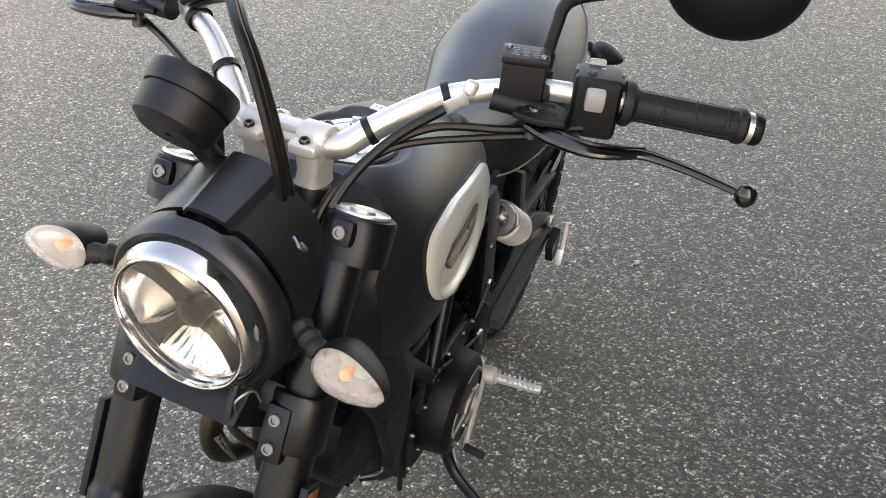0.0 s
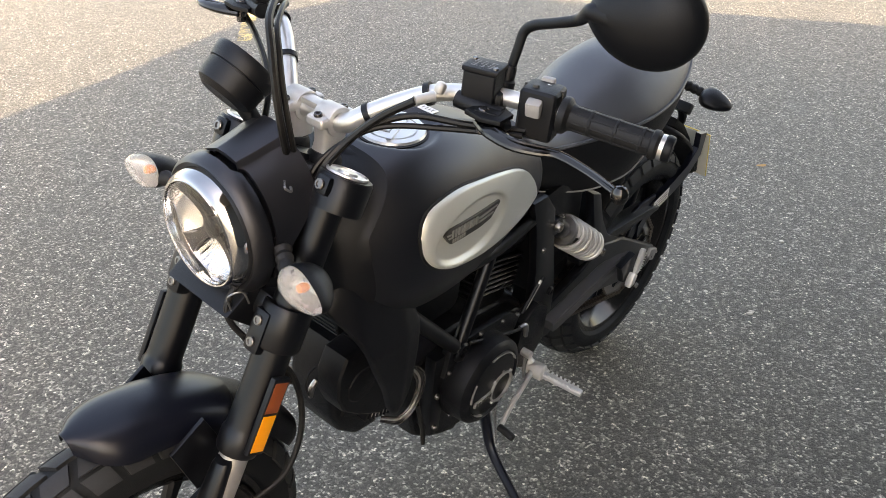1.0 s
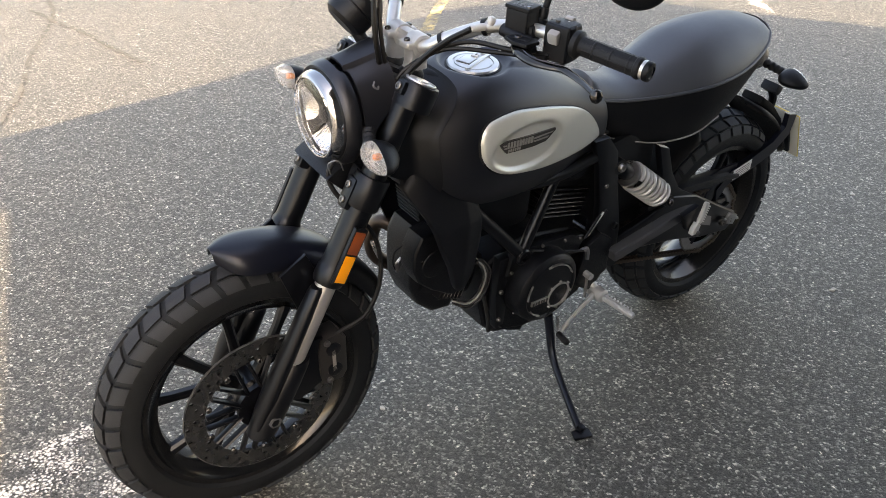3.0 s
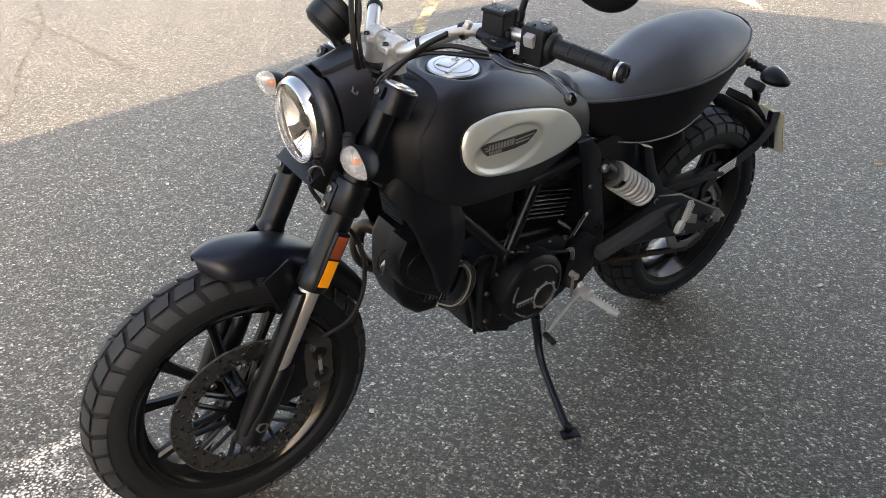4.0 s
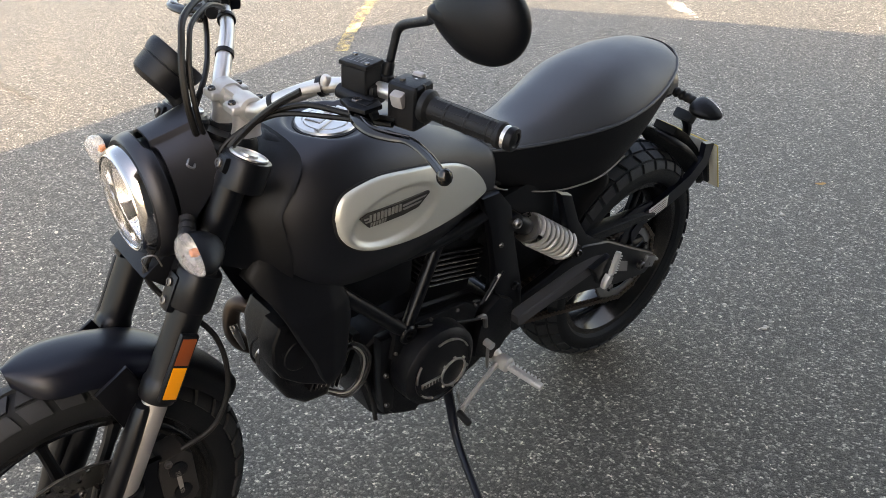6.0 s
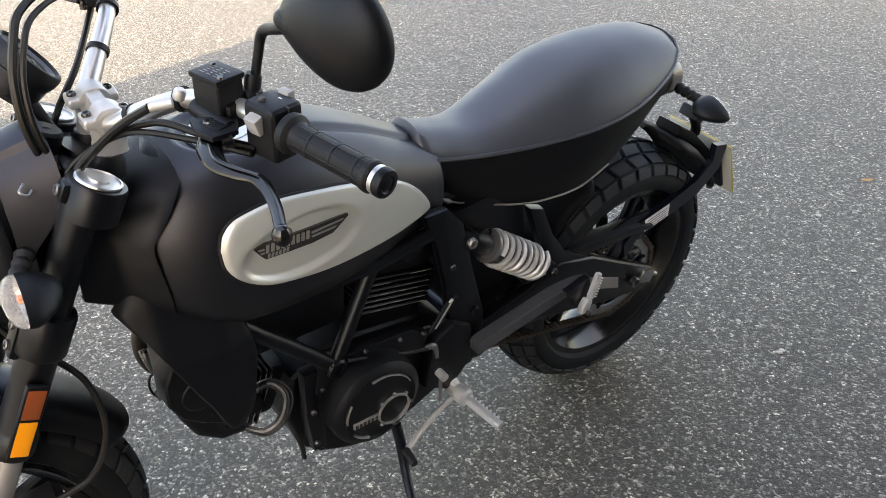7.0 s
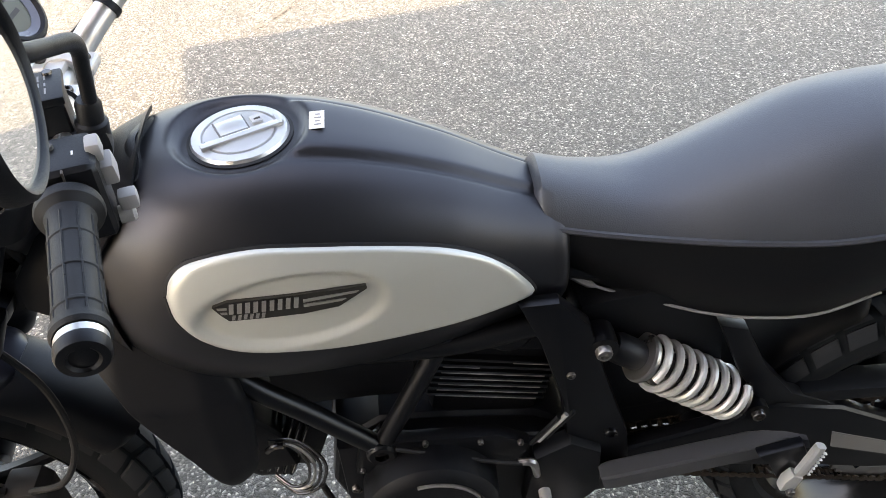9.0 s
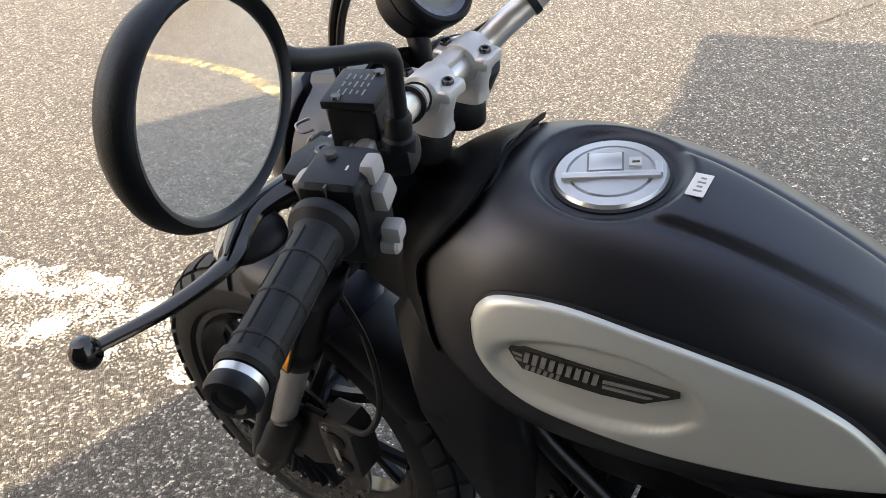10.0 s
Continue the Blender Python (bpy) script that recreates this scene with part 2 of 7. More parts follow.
MIRROR = mat("mirror_glass", (0.92, 0.93, 0.92), 0.02, 1.0, 0.0, 50, 0.01, rough_vary=0.005)
WHITE = mat("white_sticker", (0.74, 0.75, 0.76), 0.45, 0.0, 0.05, 600, 0.04)
GREYSTICK = mat("grey_sticker", (0.20, 0.20, 0.205), 0.5, 0.1, 0.05, 600, 0.06)
INK = mat("dark_ink", (0.05, 0.05, 0.05), 0.6)
PLATE = mat("number_plate_white", (0.66, 0.66, 0.60), 0.4, 0.0, 0.05, 500, 0.05)
PLATE_Y = mat("number_plate_yellow_edge", (0.62, 0.48, 0.10), 0.4, 0.0, 0.05, 500, 0.05)
TAILLENS = mat("pale_tail_lamp_lens", (0.13, 0.12, 0.11), 0.25, 0.0, 0.1, 400, 0.05, coat=0.5)
SWITCH_GREY = mat("grey_switch_plastic", (0.33, 0.33, 0.34), 0.45, 0.0, 0.1, 900, 0.05)
LCD = mat("lcd_face", (0.17, 0.18, 0.155), 0.2, 0.0, 0.0, 200, 0.04, coat=0.6)
DIAL = mat("dark_dial_ring", (0.14, 0.15, 0.19), 0.3, 0.2, 0.0, 300, 0.1)


def asphalt_mat():
    """Old open-textured asphalt: pale chippings in dark binder, with stains and patches."""
    m = bpy.data.materials.new("asphalt")
    m.use_nodes = True
    n, l = m.node_tree.nodes, m.node_tree.links
    b = n["Principled BSDF"]
    tc = n.new("ShaderNodeTexCoord")

    def vor(scale, rnd=1.0):
        v = n.new("ShaderNodeTexVoronoi")
        v.inputs["Scale"].default_value, v.inputs["Randomness"].default_value = scale, rnd
        l.new(tc.outputs["Object"], v.inputs["Vector"])
        return v

    def noi(scale, detail=5, rough=0.6):
        v = n.new("ShaderNodeTexNoise")
        v.inputs["Scale"].default_value, v.inputs["Detail"].default_value, v.inputs["Roughness"].default_value = scale, detail, rough
        l.new(tc.outputs["Object"], v.inputs["Vector"])
        return v

    def rng(src, a, c, lo=0.0, hi=1.0):
        v = n.new("ShaderNodeMapRange")
        for k, x in zip(("From Min", "From Max", "To Min", "To Max"), (a, c, lo, hi)):
            v.inputs[k].default_value = x
        l.new(src, v.inputs["Value"])
        return v.outputs["Result"]

    def mixc(fac, a, c, mode="MIX"):
        v = n.new("ShaderNodeMix")
        v.data_type, v.blend_type = "RGBA", mode
        l.new(fac, v.inputs["Factor"]) if not isinstance(fac, float) else None
        if isinstance(fac, float):
            v.inputs["Factor"].default_value = fac
        for k, x in (("A", a), ("B", c)):
            if isinstance(x, tuple):
                v.inputs[k].default_value = (*x, 1)
            else:
                l.new(x, v.inputs[k])
        return v.outputs["Result"]

    warp = noi(60.0, 2)
    wv = n.new("ShaderNodeVectorMath")
    wv.operation = "MULTIPLY_ADD"
    wv.inputs[1].default_value = (0.0045, 0.0045, 0.0045)
    l.new(warp.outputs["Color"], wv.inputs[0])
    l.new(tc.outputs["Object"], wv.inputs[2])
    chip, chip2, edge, clump = vor(165.0), vor(420.0), vor(165.0), vor(78.0)
    edge.feature = "DISTANCE_TO_EDGE"
    for v in (chip, chip2, edge, clump):
        l.new(wv.outputs[0], v.inputs["Vector"])
    sep = n.new("ShaderNodeSeparateColor")
    l.new(chip.outputs["Color"], sep.inputs["Color"])
    sep2 = n.new("ShaderNodeSeparateColor")
    l.new(chip2.outputs["Color"], sep2.inputs["Color"])
    ramp = n.new("ShaderNodeValToRGB")
    e = ramp.color_ramp.elements
    e[0].position, e[0].color = 0.0, (0.012, 0.0125, 0.013, 1)
    e[1].position, e[1].color = 1.0, (0.72, 0.69, 0.635, 1)
    for pos, c in ((0.30, (0.026, 0.0256, 0.0256)), (0.55, (0.067, 0.0658, 0.0648)), (0.77, (0.172, 0.167, 0.159)), (0.91, (0.37, 0.357, 0.332))):
        x = e.new(pos)
        x.color = (*c, 1)
    l.new(sep.outputs["Red"], ramp.inputs["Fac"])
    ramp2 = n.new("ShaderNodeValToRGB")
    e = ramp2.color_ramp.elements
    e[0].color, e[1].color = (0.022, 0.022, 0.024, 1), (0.42, 0.415, 0.40, 1)
    x = e.new(0.6)
    x.color = (0.09, 0.09, 0.09, 1)
    l.new(sep2.outputs["Green"], ramp2.inputs["Fac"])
    base = mixc(0.18, ramp.outputs["Color"], ramp2.outputs["Color"])
    base = mixc(rng(edge.outputs["Distance"], 0.0, 0.10, 0.85, 0.0), base, (0.014, 0.0145, 0.0155))
    sep3 = n.new("ShaderNodeSeparateColor")
    l.new(clump.outputs["Color"], sep3.inputs["Color"])
    base = mixc(rng(sep3.outputs["Red"], 0.30, 0.75, 0.75, 0.0), base, mixc(1.0, base, (0.42, 0.42, 0.425), "MULTIPLY"))
    base = mixc(rng(sep3.outputs["Red"], 0.70, 0.95, 0.0, 0.8), base, mixc(1.0, base, (1.75, 1.72, 1.68), "MULTIPLY"))
    big, mid = noi(0.55, 6), noi(3.2, 6)
    base = mixc(rng(big.outputs["Fac"], 0.35, 0.7, 0.0, 0.45), base, mixc(1.0, base, (1.45, 1.42, 1.36), "MULTIPLY"))
    base = mixc(rng(mid.outputs["Fac"], 0.5, 0.8, 0.0, 0.5), base, mixc(1.0, base, (0.66, 0.66, 0.67), "MULTIPLY"))
    l.new(base, b.inputs["Base Color"])
    b.inputs["Roughness"].default_value = 0.47
    h = n.new("ShaderNodeMath")
    h.operation = "ADD"
    l.new(rng(edge.outputs["Distance"], 0.0, 0.25, 0.0, 1.0), h.inputs[0])
    l.new(rng(chip2.outputs["Distance"], 0.0, 0.7, 0.5, 0.0), h.inputs[1])
    bp = n.new("ShaderNodeBump")
    bp.inputs["Strength"].default_value, bp.inputs["Distance"].default_value = 0.8, 0.004
    l.new(h.outputs[0], bp.inputs["Height"])
    l.new(bp.outputs["Normal"], b.inputs["Normal"])
    return m


def worn_paint(name, color, thr=0.5, scale=9.0):
    """Road paint worn through to the chippings (holes by transparency)."""
    m = bpy.data.materials.new(name)
    m.use_nodes = True
    n, l = m.node_tree.nodes, m.node_tree.links
    b = n["Principled BSDF"]
    tc = n.new("ShaderNodeTexCoord")
    a, c = n.new("ShaderNodeTexNoise"), n.new("ShaderNodeTexVoronoi")
    a.inputs["Scale"].default_value, a.inputs["Detail"].default_value = scale, 8.0
    c.inputs["Scale"].default_value = 115.0
    for t in (a, c):
        l.new(tc.outputs["Object"], t.inputs["Vector"])
    add = n.new("ShaderNodeMath")
    add.operation = "MULTIPLY_ADD"
    add.inputs[1].default_value = -0.35
    l.new(c.outputs["Distance"], add.inputs[0])
    l.new(a.outputs["Fac"], add.inputs[2])
    mr = n.new("ShaderNodeMapRange")
    mr.inputs["From Min"].default_value, mr.inputs["From Max"].default_value = thr - 0.19, thr - 0.09
    l.new(add.outputs[0], mr.inputs["Value"])
    l.new(mr.outputs["Result"], b.inputs["Alpha"])
    b.inputs["Base Color"].default_value = (*color, 1)
    b.inputs["Roughness"].default_value = 0.75
    return m


ASPHALT = asphalt_mat()
PAINT_WHITE = worn_paint("worn_white_road_paint", (0.62, 0.60, 0.55), 0.485, 7.0)
PAINT_WHITE_FAINT = worn_paint("faint_white_road_paint", (0.58, 0.56, 0.52), 0.5, 6.0)
PAINT_YELLOW = worn_paint("worn_yellow_road_paint", (0.55, 0.46, 0.23), 0.49, 6.0)
TAR = worn_paint("dark_crack_filler", (0.10, 0.098, 0.094), 0.44, 12.0)
RENDERED_WALL = mat("unseen_dark_wall", (0.05, 0.048, 0.046), 0.85, 0.0, 0.6, 120, 0.1, (0.08, 0.076, 0.073), 1.2, 0.4)
CHIPPING = mat("pale_stone_chip", (0.62, 0.60, 0.56), 0.7, 0.0, 0.4, 500, 0.15)
LEAF = mat("dry_leaf", (0.42, 0.22, 0.07), 0.7, 0.0, 0.3, 300, 0.25)
ROOFING = mat("unseen_roof_sheet", (0.22, 0.22, 0.23), 0.6, 0.2, 0.2, 60, 0.1)


# ---- ground, and an unseen building added to shade the bike ----
def sheet(name, poly, z, material, label, category, kind="structure"):
    bm = bmesh.new()
    bm.faces.new([bm.verts.new((x, y, z)) for x, y in poly])
    ob = new(name, mesh_of(bm, name))
    ob.data.materials.append(material)
    return tagged(ob, label, category, kind=kind)


bm = bmesh.new()
bmesh.ops.create_grid(bm, x_segments=40, y_segments=40, size=400)
ground = new("ground", mesh_of(bm, "ground"))
ground.data.materials.append(ASPHALT)
tagged(ground, "weathered grey asphalt car park with pale chippings", "ground", kind="structure")


def stripe(name, pts, width, material, label, z=0.004):
    """A painted line through points, with uneven edges."""
    line = curve_pts([Vector((*p, z)) for p in pts], 14)
    bm = bmesh.new()
    a, b = [], []
    rnd = random.Random(len(pts) * 7 + int(width * 1000))
    for i, p in enumerate(line):
        d = (line[min(i + 1, len(line) - 1)] - line[max(i - 1, 0)]).normalized()
        s = Vector((-d.y, d.x, 0)) * width / 2
        a.append(bm.verts.new(p + s * (1 + rnd.uniform(-0.1, 0.1))))
        b.append(bm.verts.new(p - s * (1 + rnd.uniform(-0.1, 0.1))))
    bridge(bm, a, b, False)
    ob = new(name, mesh_of(bm, name))
    ob.data.materials.append(material)
    return tagged(ob, label, "road marking", kind="structure")


stripe("yellow_line", [(-2.62, 4.66), (-3.04, 5.52), (-3.38, 6.30), (-3.74, 7.35), (-4.0, 8.2), (-4.35, 9.7), (-4.6, 11.5)], 0.09, PAINT_YELLOW, "worn yellow painted line on the asphalt")
stripe("white_bay_line", [(-0.68, 6.28), (-1.02, 7.02), (-1.6, 8.8)], 0.12, PAINT_WHITE_FAINT, "faint white painted bay line on the asphalt")
stripe("white_worn_line", [(-0.80, 0.50), (-0.88, 0.12), (-0.97, -0.45), (-1.05, -0.95), (-1.15, -1.6)], 0.33, PAINT_WHITE, "broad worn white painted line on the asphalt")
stripe("crack", [(-6.4, 4.3), (-5.5, 3.72), (-4.5, 2.83), (-3.82, 2.29), (-3.3, 1.78)], 0.032, TAR, "dark sealed crack in the asphalt", 0.005)
stripe("crack", [(-5.9, 3.8), (-5.3, 3.61), (-4.77, 3.46), (-4.26, 3.27), (-3.72, 3.09)], 0.036, TAR, "dark sealed crack in the asphalt", 0.006)

stripe("white_thin_line", [(-2.2, 7.75), (-3.36, 8.02), (-4.0, 8.17)], 0.06, PAINT_WHITE_FAINT, "thin white painted line on the asphalt")



def pebble(x, y, size, material, label, seed):
    """A flat irregular stone chip lying on the ground."""
    rnd = random.Random(seed)
    angles = [2 * math.pi * i / 7 + rnd.uniform(-0.25, 0.25) for i in range(7)]
    radii = [size * rnd.uniform(0.6, 1.0) for _ in angles]
    rows_ = [[Vector((x + r * k * math.cos(a), y + r * k * 0.7 * math.sin(a), z)) for a, r in zip(angles, radii)] for z, k in ((0.0, 0.9), (size * 0.25, 1.0), (size * 0.5, 0.6))]
    ob = new("pebble", mesh_of(loft(rows_), "pebble"))
    ob.data.materials.append(material)
    return tagged(ob, label, "pebble", "loose chips on the asphalt")


for i, (x, y, size) in enumerate(((-0.341, 0.977, 0.012), (0.532, 2.206, 0.011), (0.399, 2.302, 0.009), (0.450, 3.047, 0.013), (0.535, 2.219, 0.010), (-2.05, 1.84, 0.012), (0.62, 2.72, 0.012), (0.93, 2.45, 0.009), (0.43, 1.325, 0.008))):
    pebble(x, y, size, CHIPPING, "pale loose stone chip lying on the asphalt", 31 + i)


def dry_leaf(x, y, turn):
    bm = bmesh.new()
    outline = [(math.cos(a) * 0.022, math.sin(a) * 0.011 * (1 + 0.25 * math.sin(3 * a))) for a in [2 * math.pi * i / 12 for i in range(12)]]
    m = Matrix.Translation((x, y, 0.004)) @ Matrix.Rotation(turn, 4, "Z")
    top = ring(bm, [m @ Vector((u, v, 0.004 + 6.0 * v * v + 0.05 * abs(u))) for u, v in outline])
    low = ring(bm, [m @ Vector((u, v, 0.0032 + 6.0 * v * v + 0.05 * abs(u))) for u, v in outline])
    bm.faces.new(top), bm.faces.new(low[::-1]), bridge(bm, top, low)
    ob = new("dry_leaf", mesh_of(bm, "dry_leaf"))
    ob.data.materials.append(LEAF)
    return tagged(ob, "small dry orange-brown leaf lying on the asphalt", "leaf")


dry_leaf(0.541, 3.395, 0.5)

# unseen building, added behind the camera: its roof edge and corner draw the shadow's outline
REACH = 4.4
SHIFT = SUN_DIR * REACH
ROOF_Z = REACH * math.tan(radians(SUN_ELEV))


def over(x, y):
    return (x + SHIFT.x, y + SHIFT.y)


building = new("building")
tagged(building, "unseen building with an overhanging flat roof, added to cast the shadow", "building", kind="structure")
bm = bmesh.new()
roof_poly = [over(-3.24, 1.41), over(-3.14, 2.1), over(-3.02, 2.9), over(-2.93, 3.8), over(-2.88, 5.25), over(-2.3, 6.35), over(-1.1, 6.27), over(0.5, 6.13), over(3.6, 5.8), over(9.0, 5.4), over(9.0, -1.0)]
lo = ring(bm, [(x, y, ROOF_Z) for x, y in roof_poly])
hi = ring(bm, [(x, y, ROOF_Z + 0.02) for x, y in roof_poly])
bm.faces.new(lo[::-1]), bm.faces.new(hi), bridge(bm, lo, hi)
part("roof", bm, ROOFING, building)
bm = bmesh.new()
wall_poly = [over(-2.33, 1.225), over(-0.3, 5.6), over(8.5, 4.8), over(8.5, -0.6)]
lo = ring(bm, [(x, y, 0.0) for x, y in wall_poly])
hi = ring(bm, [(x, y, ROOF_Z) for x, y in wall_poly])
bm.faces.new(lo[::-1]), bm.faces.new(hi), bridge(bm, lo, hi)
part("wall", bm, RENDERED_WALL, building)


# ---- the motorcycle: x to its left, y to its rear, z up, from the front tyre's foot ----
HEADING, LEANING = radians(20.3), radians(9.6)
dv = Vector((math.sin(HEADING), math.cos(HEADING), 0))
lv = Vector((math.cos(HEADING), -math.sin(HEADING), 0))
BX = lv * math.cos(LEANING) - Vector((0, 0, math.sin(LEANING)))
BZ = Vector((0, 0, math.cos(LEANING))) + lv * math.sin(LEANING)
BIKE = Matrix((BX, dv, BZ)).transposed().to_4x4()
BIKE.translation = Vector((-0.430, 0.597, 0.002))
bike = new("motorcycle")
bike.matrix_basis = BIKE
tagged(bike, "matte black motorcycle with silver tank panels leaning on its side stand", "motorcycle")
RAKE = radians(25.2)
SAX = Vector((0, math.sin(RAKE), math.cos(RAKE)))
STEER = Matrix.Translation((0, 0.335, 0.98)) @ Matrix.Rotation(radians(-3.3), 4, SAX) @ Matrix.Translation((0, -0.335, -0.98))
AXLE_F, AXLE_R = Vector((0, -0.005, 0.316)), Vector((0, 1.44, 0.315))


def bolt(parent, p, d, r=0.006, h=0.005, material=None, name="bolt", m=None):
    bm = lathe([(r * 0.3, -0.002), (r, -0.002), (r, h * 0.7), (r * 0.85, h), (r * 0.55, h), (r * 0.5, h * 0.5)], p, d, 12)
    return part(name, bm, material or BOLT, parent, m=m)


# wheels
def tyre_bm(axle, R, W, Hs, rim_r):
    bm = bmesh.new()
    c = R - Hs

    def pt(th, u, off=0.0):
        a = u * radians(105)
        x = (W + off) * math.sin(a)
        r = c + (Hs + off) * math.cos(a)
        return Vector((x, axle.y - r * math.sin(th), axle.z + r * math.cos(th)))

    segs = 72
    us = [k / 12 for k in range(-12, 13)]
    prof = [ring(bm, [pt(2 * math.pi * i / segs, u) for i in range(segs)]) for u in us]
    for side in (-1, 1):
        x = side * W * 0.72
        bead = ring(bm, [Vector((x, axle.y - rim_r * math.sin(2 * math.pi * i / segs), axle.z + rim_r * math.cos(2 * math.pi * i / segs))) for i in range(segs)])
        if side < 0:
            prof.insert(0, bead)
        else:
            prof.append(bead)
    for a, b in zip(prof, prof[1:]):
        bridge(bm, a, b)
    return bm


def rim_bm(axle, R, W):
    prof = [(R + 0.010, -W), (R + 0.012, -W + 0.004), (R - 0.004, -W + 0.012), (R - 0.022, -W * 0.45), (R - 0.026, 0), (R - 0.022, W * 0.45), (R - 0.004, W - 0.012), (R + 0.012, W - 0.004),
            (R + 0.010, W), (R - 0.006, W - 0.002), (R - 0.014, W - 0.014), (R - 0.034, W * 0.42), (R - 0.038, 0), (R - 0.034, -W * 0.42), (R - 0.014, -W + 0.014), (R - 0.006, -W + 0.002)]
    bm = bmesh.new()
    u = [ring(bm, [Vector((x, axle.y - r * math.sin(a), axle.z + r * math.cos(a))) for a in [2 * math.pi * i / 64 for i in range(64)]]) for r, x in prof]
    for a, b in zip(u, u[1:] + u[:1]):
        bridge(bm, a, b)
    return bm


def spoke(axle, a, x0, x1, r0, r1, w0, w1):
    """One cast spoke from hub to rim, of a rounded wedge section."""
    d = Vector((0, -math.sin(a), math.cos(a)))
    s = Vector((0, math.cos(a), math.sin(a)))
    rings = []
    for k in range(5):
        q = k / 4
        w = w0 + (w1 - w0) * q + (0.006 * (abs(q - 0.5) * 2) ** 3)
        x = x0 + (x1 - x0) * q
        t = 0.013 - 0.003 * q
        c = axle + d * (r0 + (r1 - r0) * q)
        rings.append([c + s * w * i + Vector((x + t * j, 0, 0)) for i, j in ((-1, -0.5), (-0.5, -1), (0.5, -1), (1, -0.5), (1, 0.5), (0.5, 1), (-0.5, 1), (-1, 0.5))])
    return loft(rings)


def disc_bm(axle, x, r0, r1, n, rows, hole, thick=0.005):
    """A drilled brake disc: every cell of the ring has its own hole."""
    bm = bmesh.new()
    k = 8
    for s in (0, 1):
        xx = x + (thick / 2 if s else -thick / 2)
        for i in range(n):
            for j in range(rows):
                ra, rb = r0 + (r1 - r0) * j / rows, r0 + (r1 - r0) * (j + 1) / rows
                off = 0.5 * (j % 2)
                a0, a1 = (i + off) * 2 * math.pi / n, (i + 1 + off) * 2 * math.pi / n
                am, rm = (a0 + a1) / 2, (ra + rb) / 2

                def P(r, a):
                    return bm.verts.new((xx, axle.y - r * math.sin(a), axle.z + r * math.cos(a)))
                out = [P(ra, a0), P(ra, am), P(ra, a1), P(rm, a1), P(rb, a1), P(rb, am), P(rb, a0), P(rm, a0)]
                if (i + j) % 3 == 2:
                    bm.faces.new(out)
                    continue
                inn = []
                for q in range(k):
                    b = -3 * math.pi / 4 + 2 * math.pi * q / k
                    inn.append(P(rm + hole * math.sin(b), am + hole * math.cos(b) / rm))
                bridge(bm, out, inn)
    for r in (r0, r1):
        a = ring(bm, [(x - thick / 2, axle.y - r * math.sin(2 * math.pi * i / 96), axle.z + r * math.cos(2 * math.pi * i / 96)) for i in range(96)])
        b = ring(bm, [(x + thick / 2, axle.y - r * math.sin(2 * math.pi * i / 96), axle.z + r * math.cos(2 * math.pi * i / 96)) for i in range(96)])
        bridge(bm, a, b)
    return bm


def carrier(axle, x, r0, r1, arms, w, parent):
    bm = lathe([(r0 * 0.6, -0.006), (r0 * 1.12, -0.006), (r0 * 1.12, 0.006), (r0 * 0.6, 0.006)], axle + Vector((x, 0, 0)), (1, 0, 0), 32, caps=False, closed=True)
    part("disc_carrier", bm, FRAMEB, parent)
    for i in range(arms):
        a = 2 * math.pi * i / arms
        for da in (-0.2, 0.2):
            d0 = Vector((0, -math.sin(a), math.cos(a)))
            d1 = Vector((0, -math.sin(a + da), math.cos(a + da)))
            part("carrier_arm", tube([axle + d0 * r0 + Vector((x, 0, 0)), axle + d1 * r1 + Vector((x, 0, 0))], w, 8, flat=0.5), FRAMEB, parent)


FRONT_BLOCKS = []
for sgn, o in ((1, 0.0), (-1, 0.5)):
    FRONT_BLOCKS += [
        [(o + 0.05, 0.035 * sgn), (o + 0.80, 0.035 * sgn), (o + 1.05, 0.285 * sgn), (o + 0.30, 0.285 * sgn)],
        [(o + 0.33, 0.345 * sgn), (o + 1.08, 0.345 * sgn), (o + 0.92, 0.62 * sgn), (o + 0.17, 0.62 * sgn)]]
REAR_BLOCKS = []
for sgn, o in ((1, 0.0), (-1, 0.5)):
    REAR_BLOCKS += [
        [(o + 0.05, 0.04 * sgn), (o + 0.82, 0.04 * sgn), (o + 1.06, 0.235 * sgn), (o + 0.29, 0.235 * sgn)],
        [(o + 0.34, 0.280 * sgn), (o + 1.11, 0.280 * sgn), (o + 0.94, 0.455 * sgn), (o + 0.17, 0.455 * sgn)],
        [(o + 0.16, 0.500 * sgn), (o + 0.93, 0.500 * sgn), (o + 1.06, 0.68 * sgn), (o + 0.29, 0.68 * sgn)]]

front_wheel = part("front_wheel", rim_bm(AXLE_F, 0.232, 0.042), RIM, bike, "black cast front wheel", m=STEER)
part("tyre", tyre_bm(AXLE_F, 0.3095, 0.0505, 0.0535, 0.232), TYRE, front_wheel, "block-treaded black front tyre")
for i in range(10):
    a = 2 * math.pi * (i + 0.28) / 10
    part("spoke", spoke(AXLE_F, a, 0.02 * (1 if i % 2 else -1), 0.012 * (1 if i % 2 else -1), 0.035, 0.203, 0.012, 0.008), FRAMEB, front_wheel)
part("hub", lathe([(0.012, -0.075), (0.03, -0.075), (0.036, -0.055), (0.045, -0.045), (0.042, 0), (0.045, 0.045), (0.036, 0.055), (0.03, 0.075), (0.012, 0.075)], AXLE_F, (1, 0, 0), 32), FRAMEB, front_wheel)
disc = part("brake_disc", disc_bm(AXLE_F, 0.070, 0.122, 0.165, 30, 3, 0.0042), DISC, front_wheel, "drilled steel brake disc")
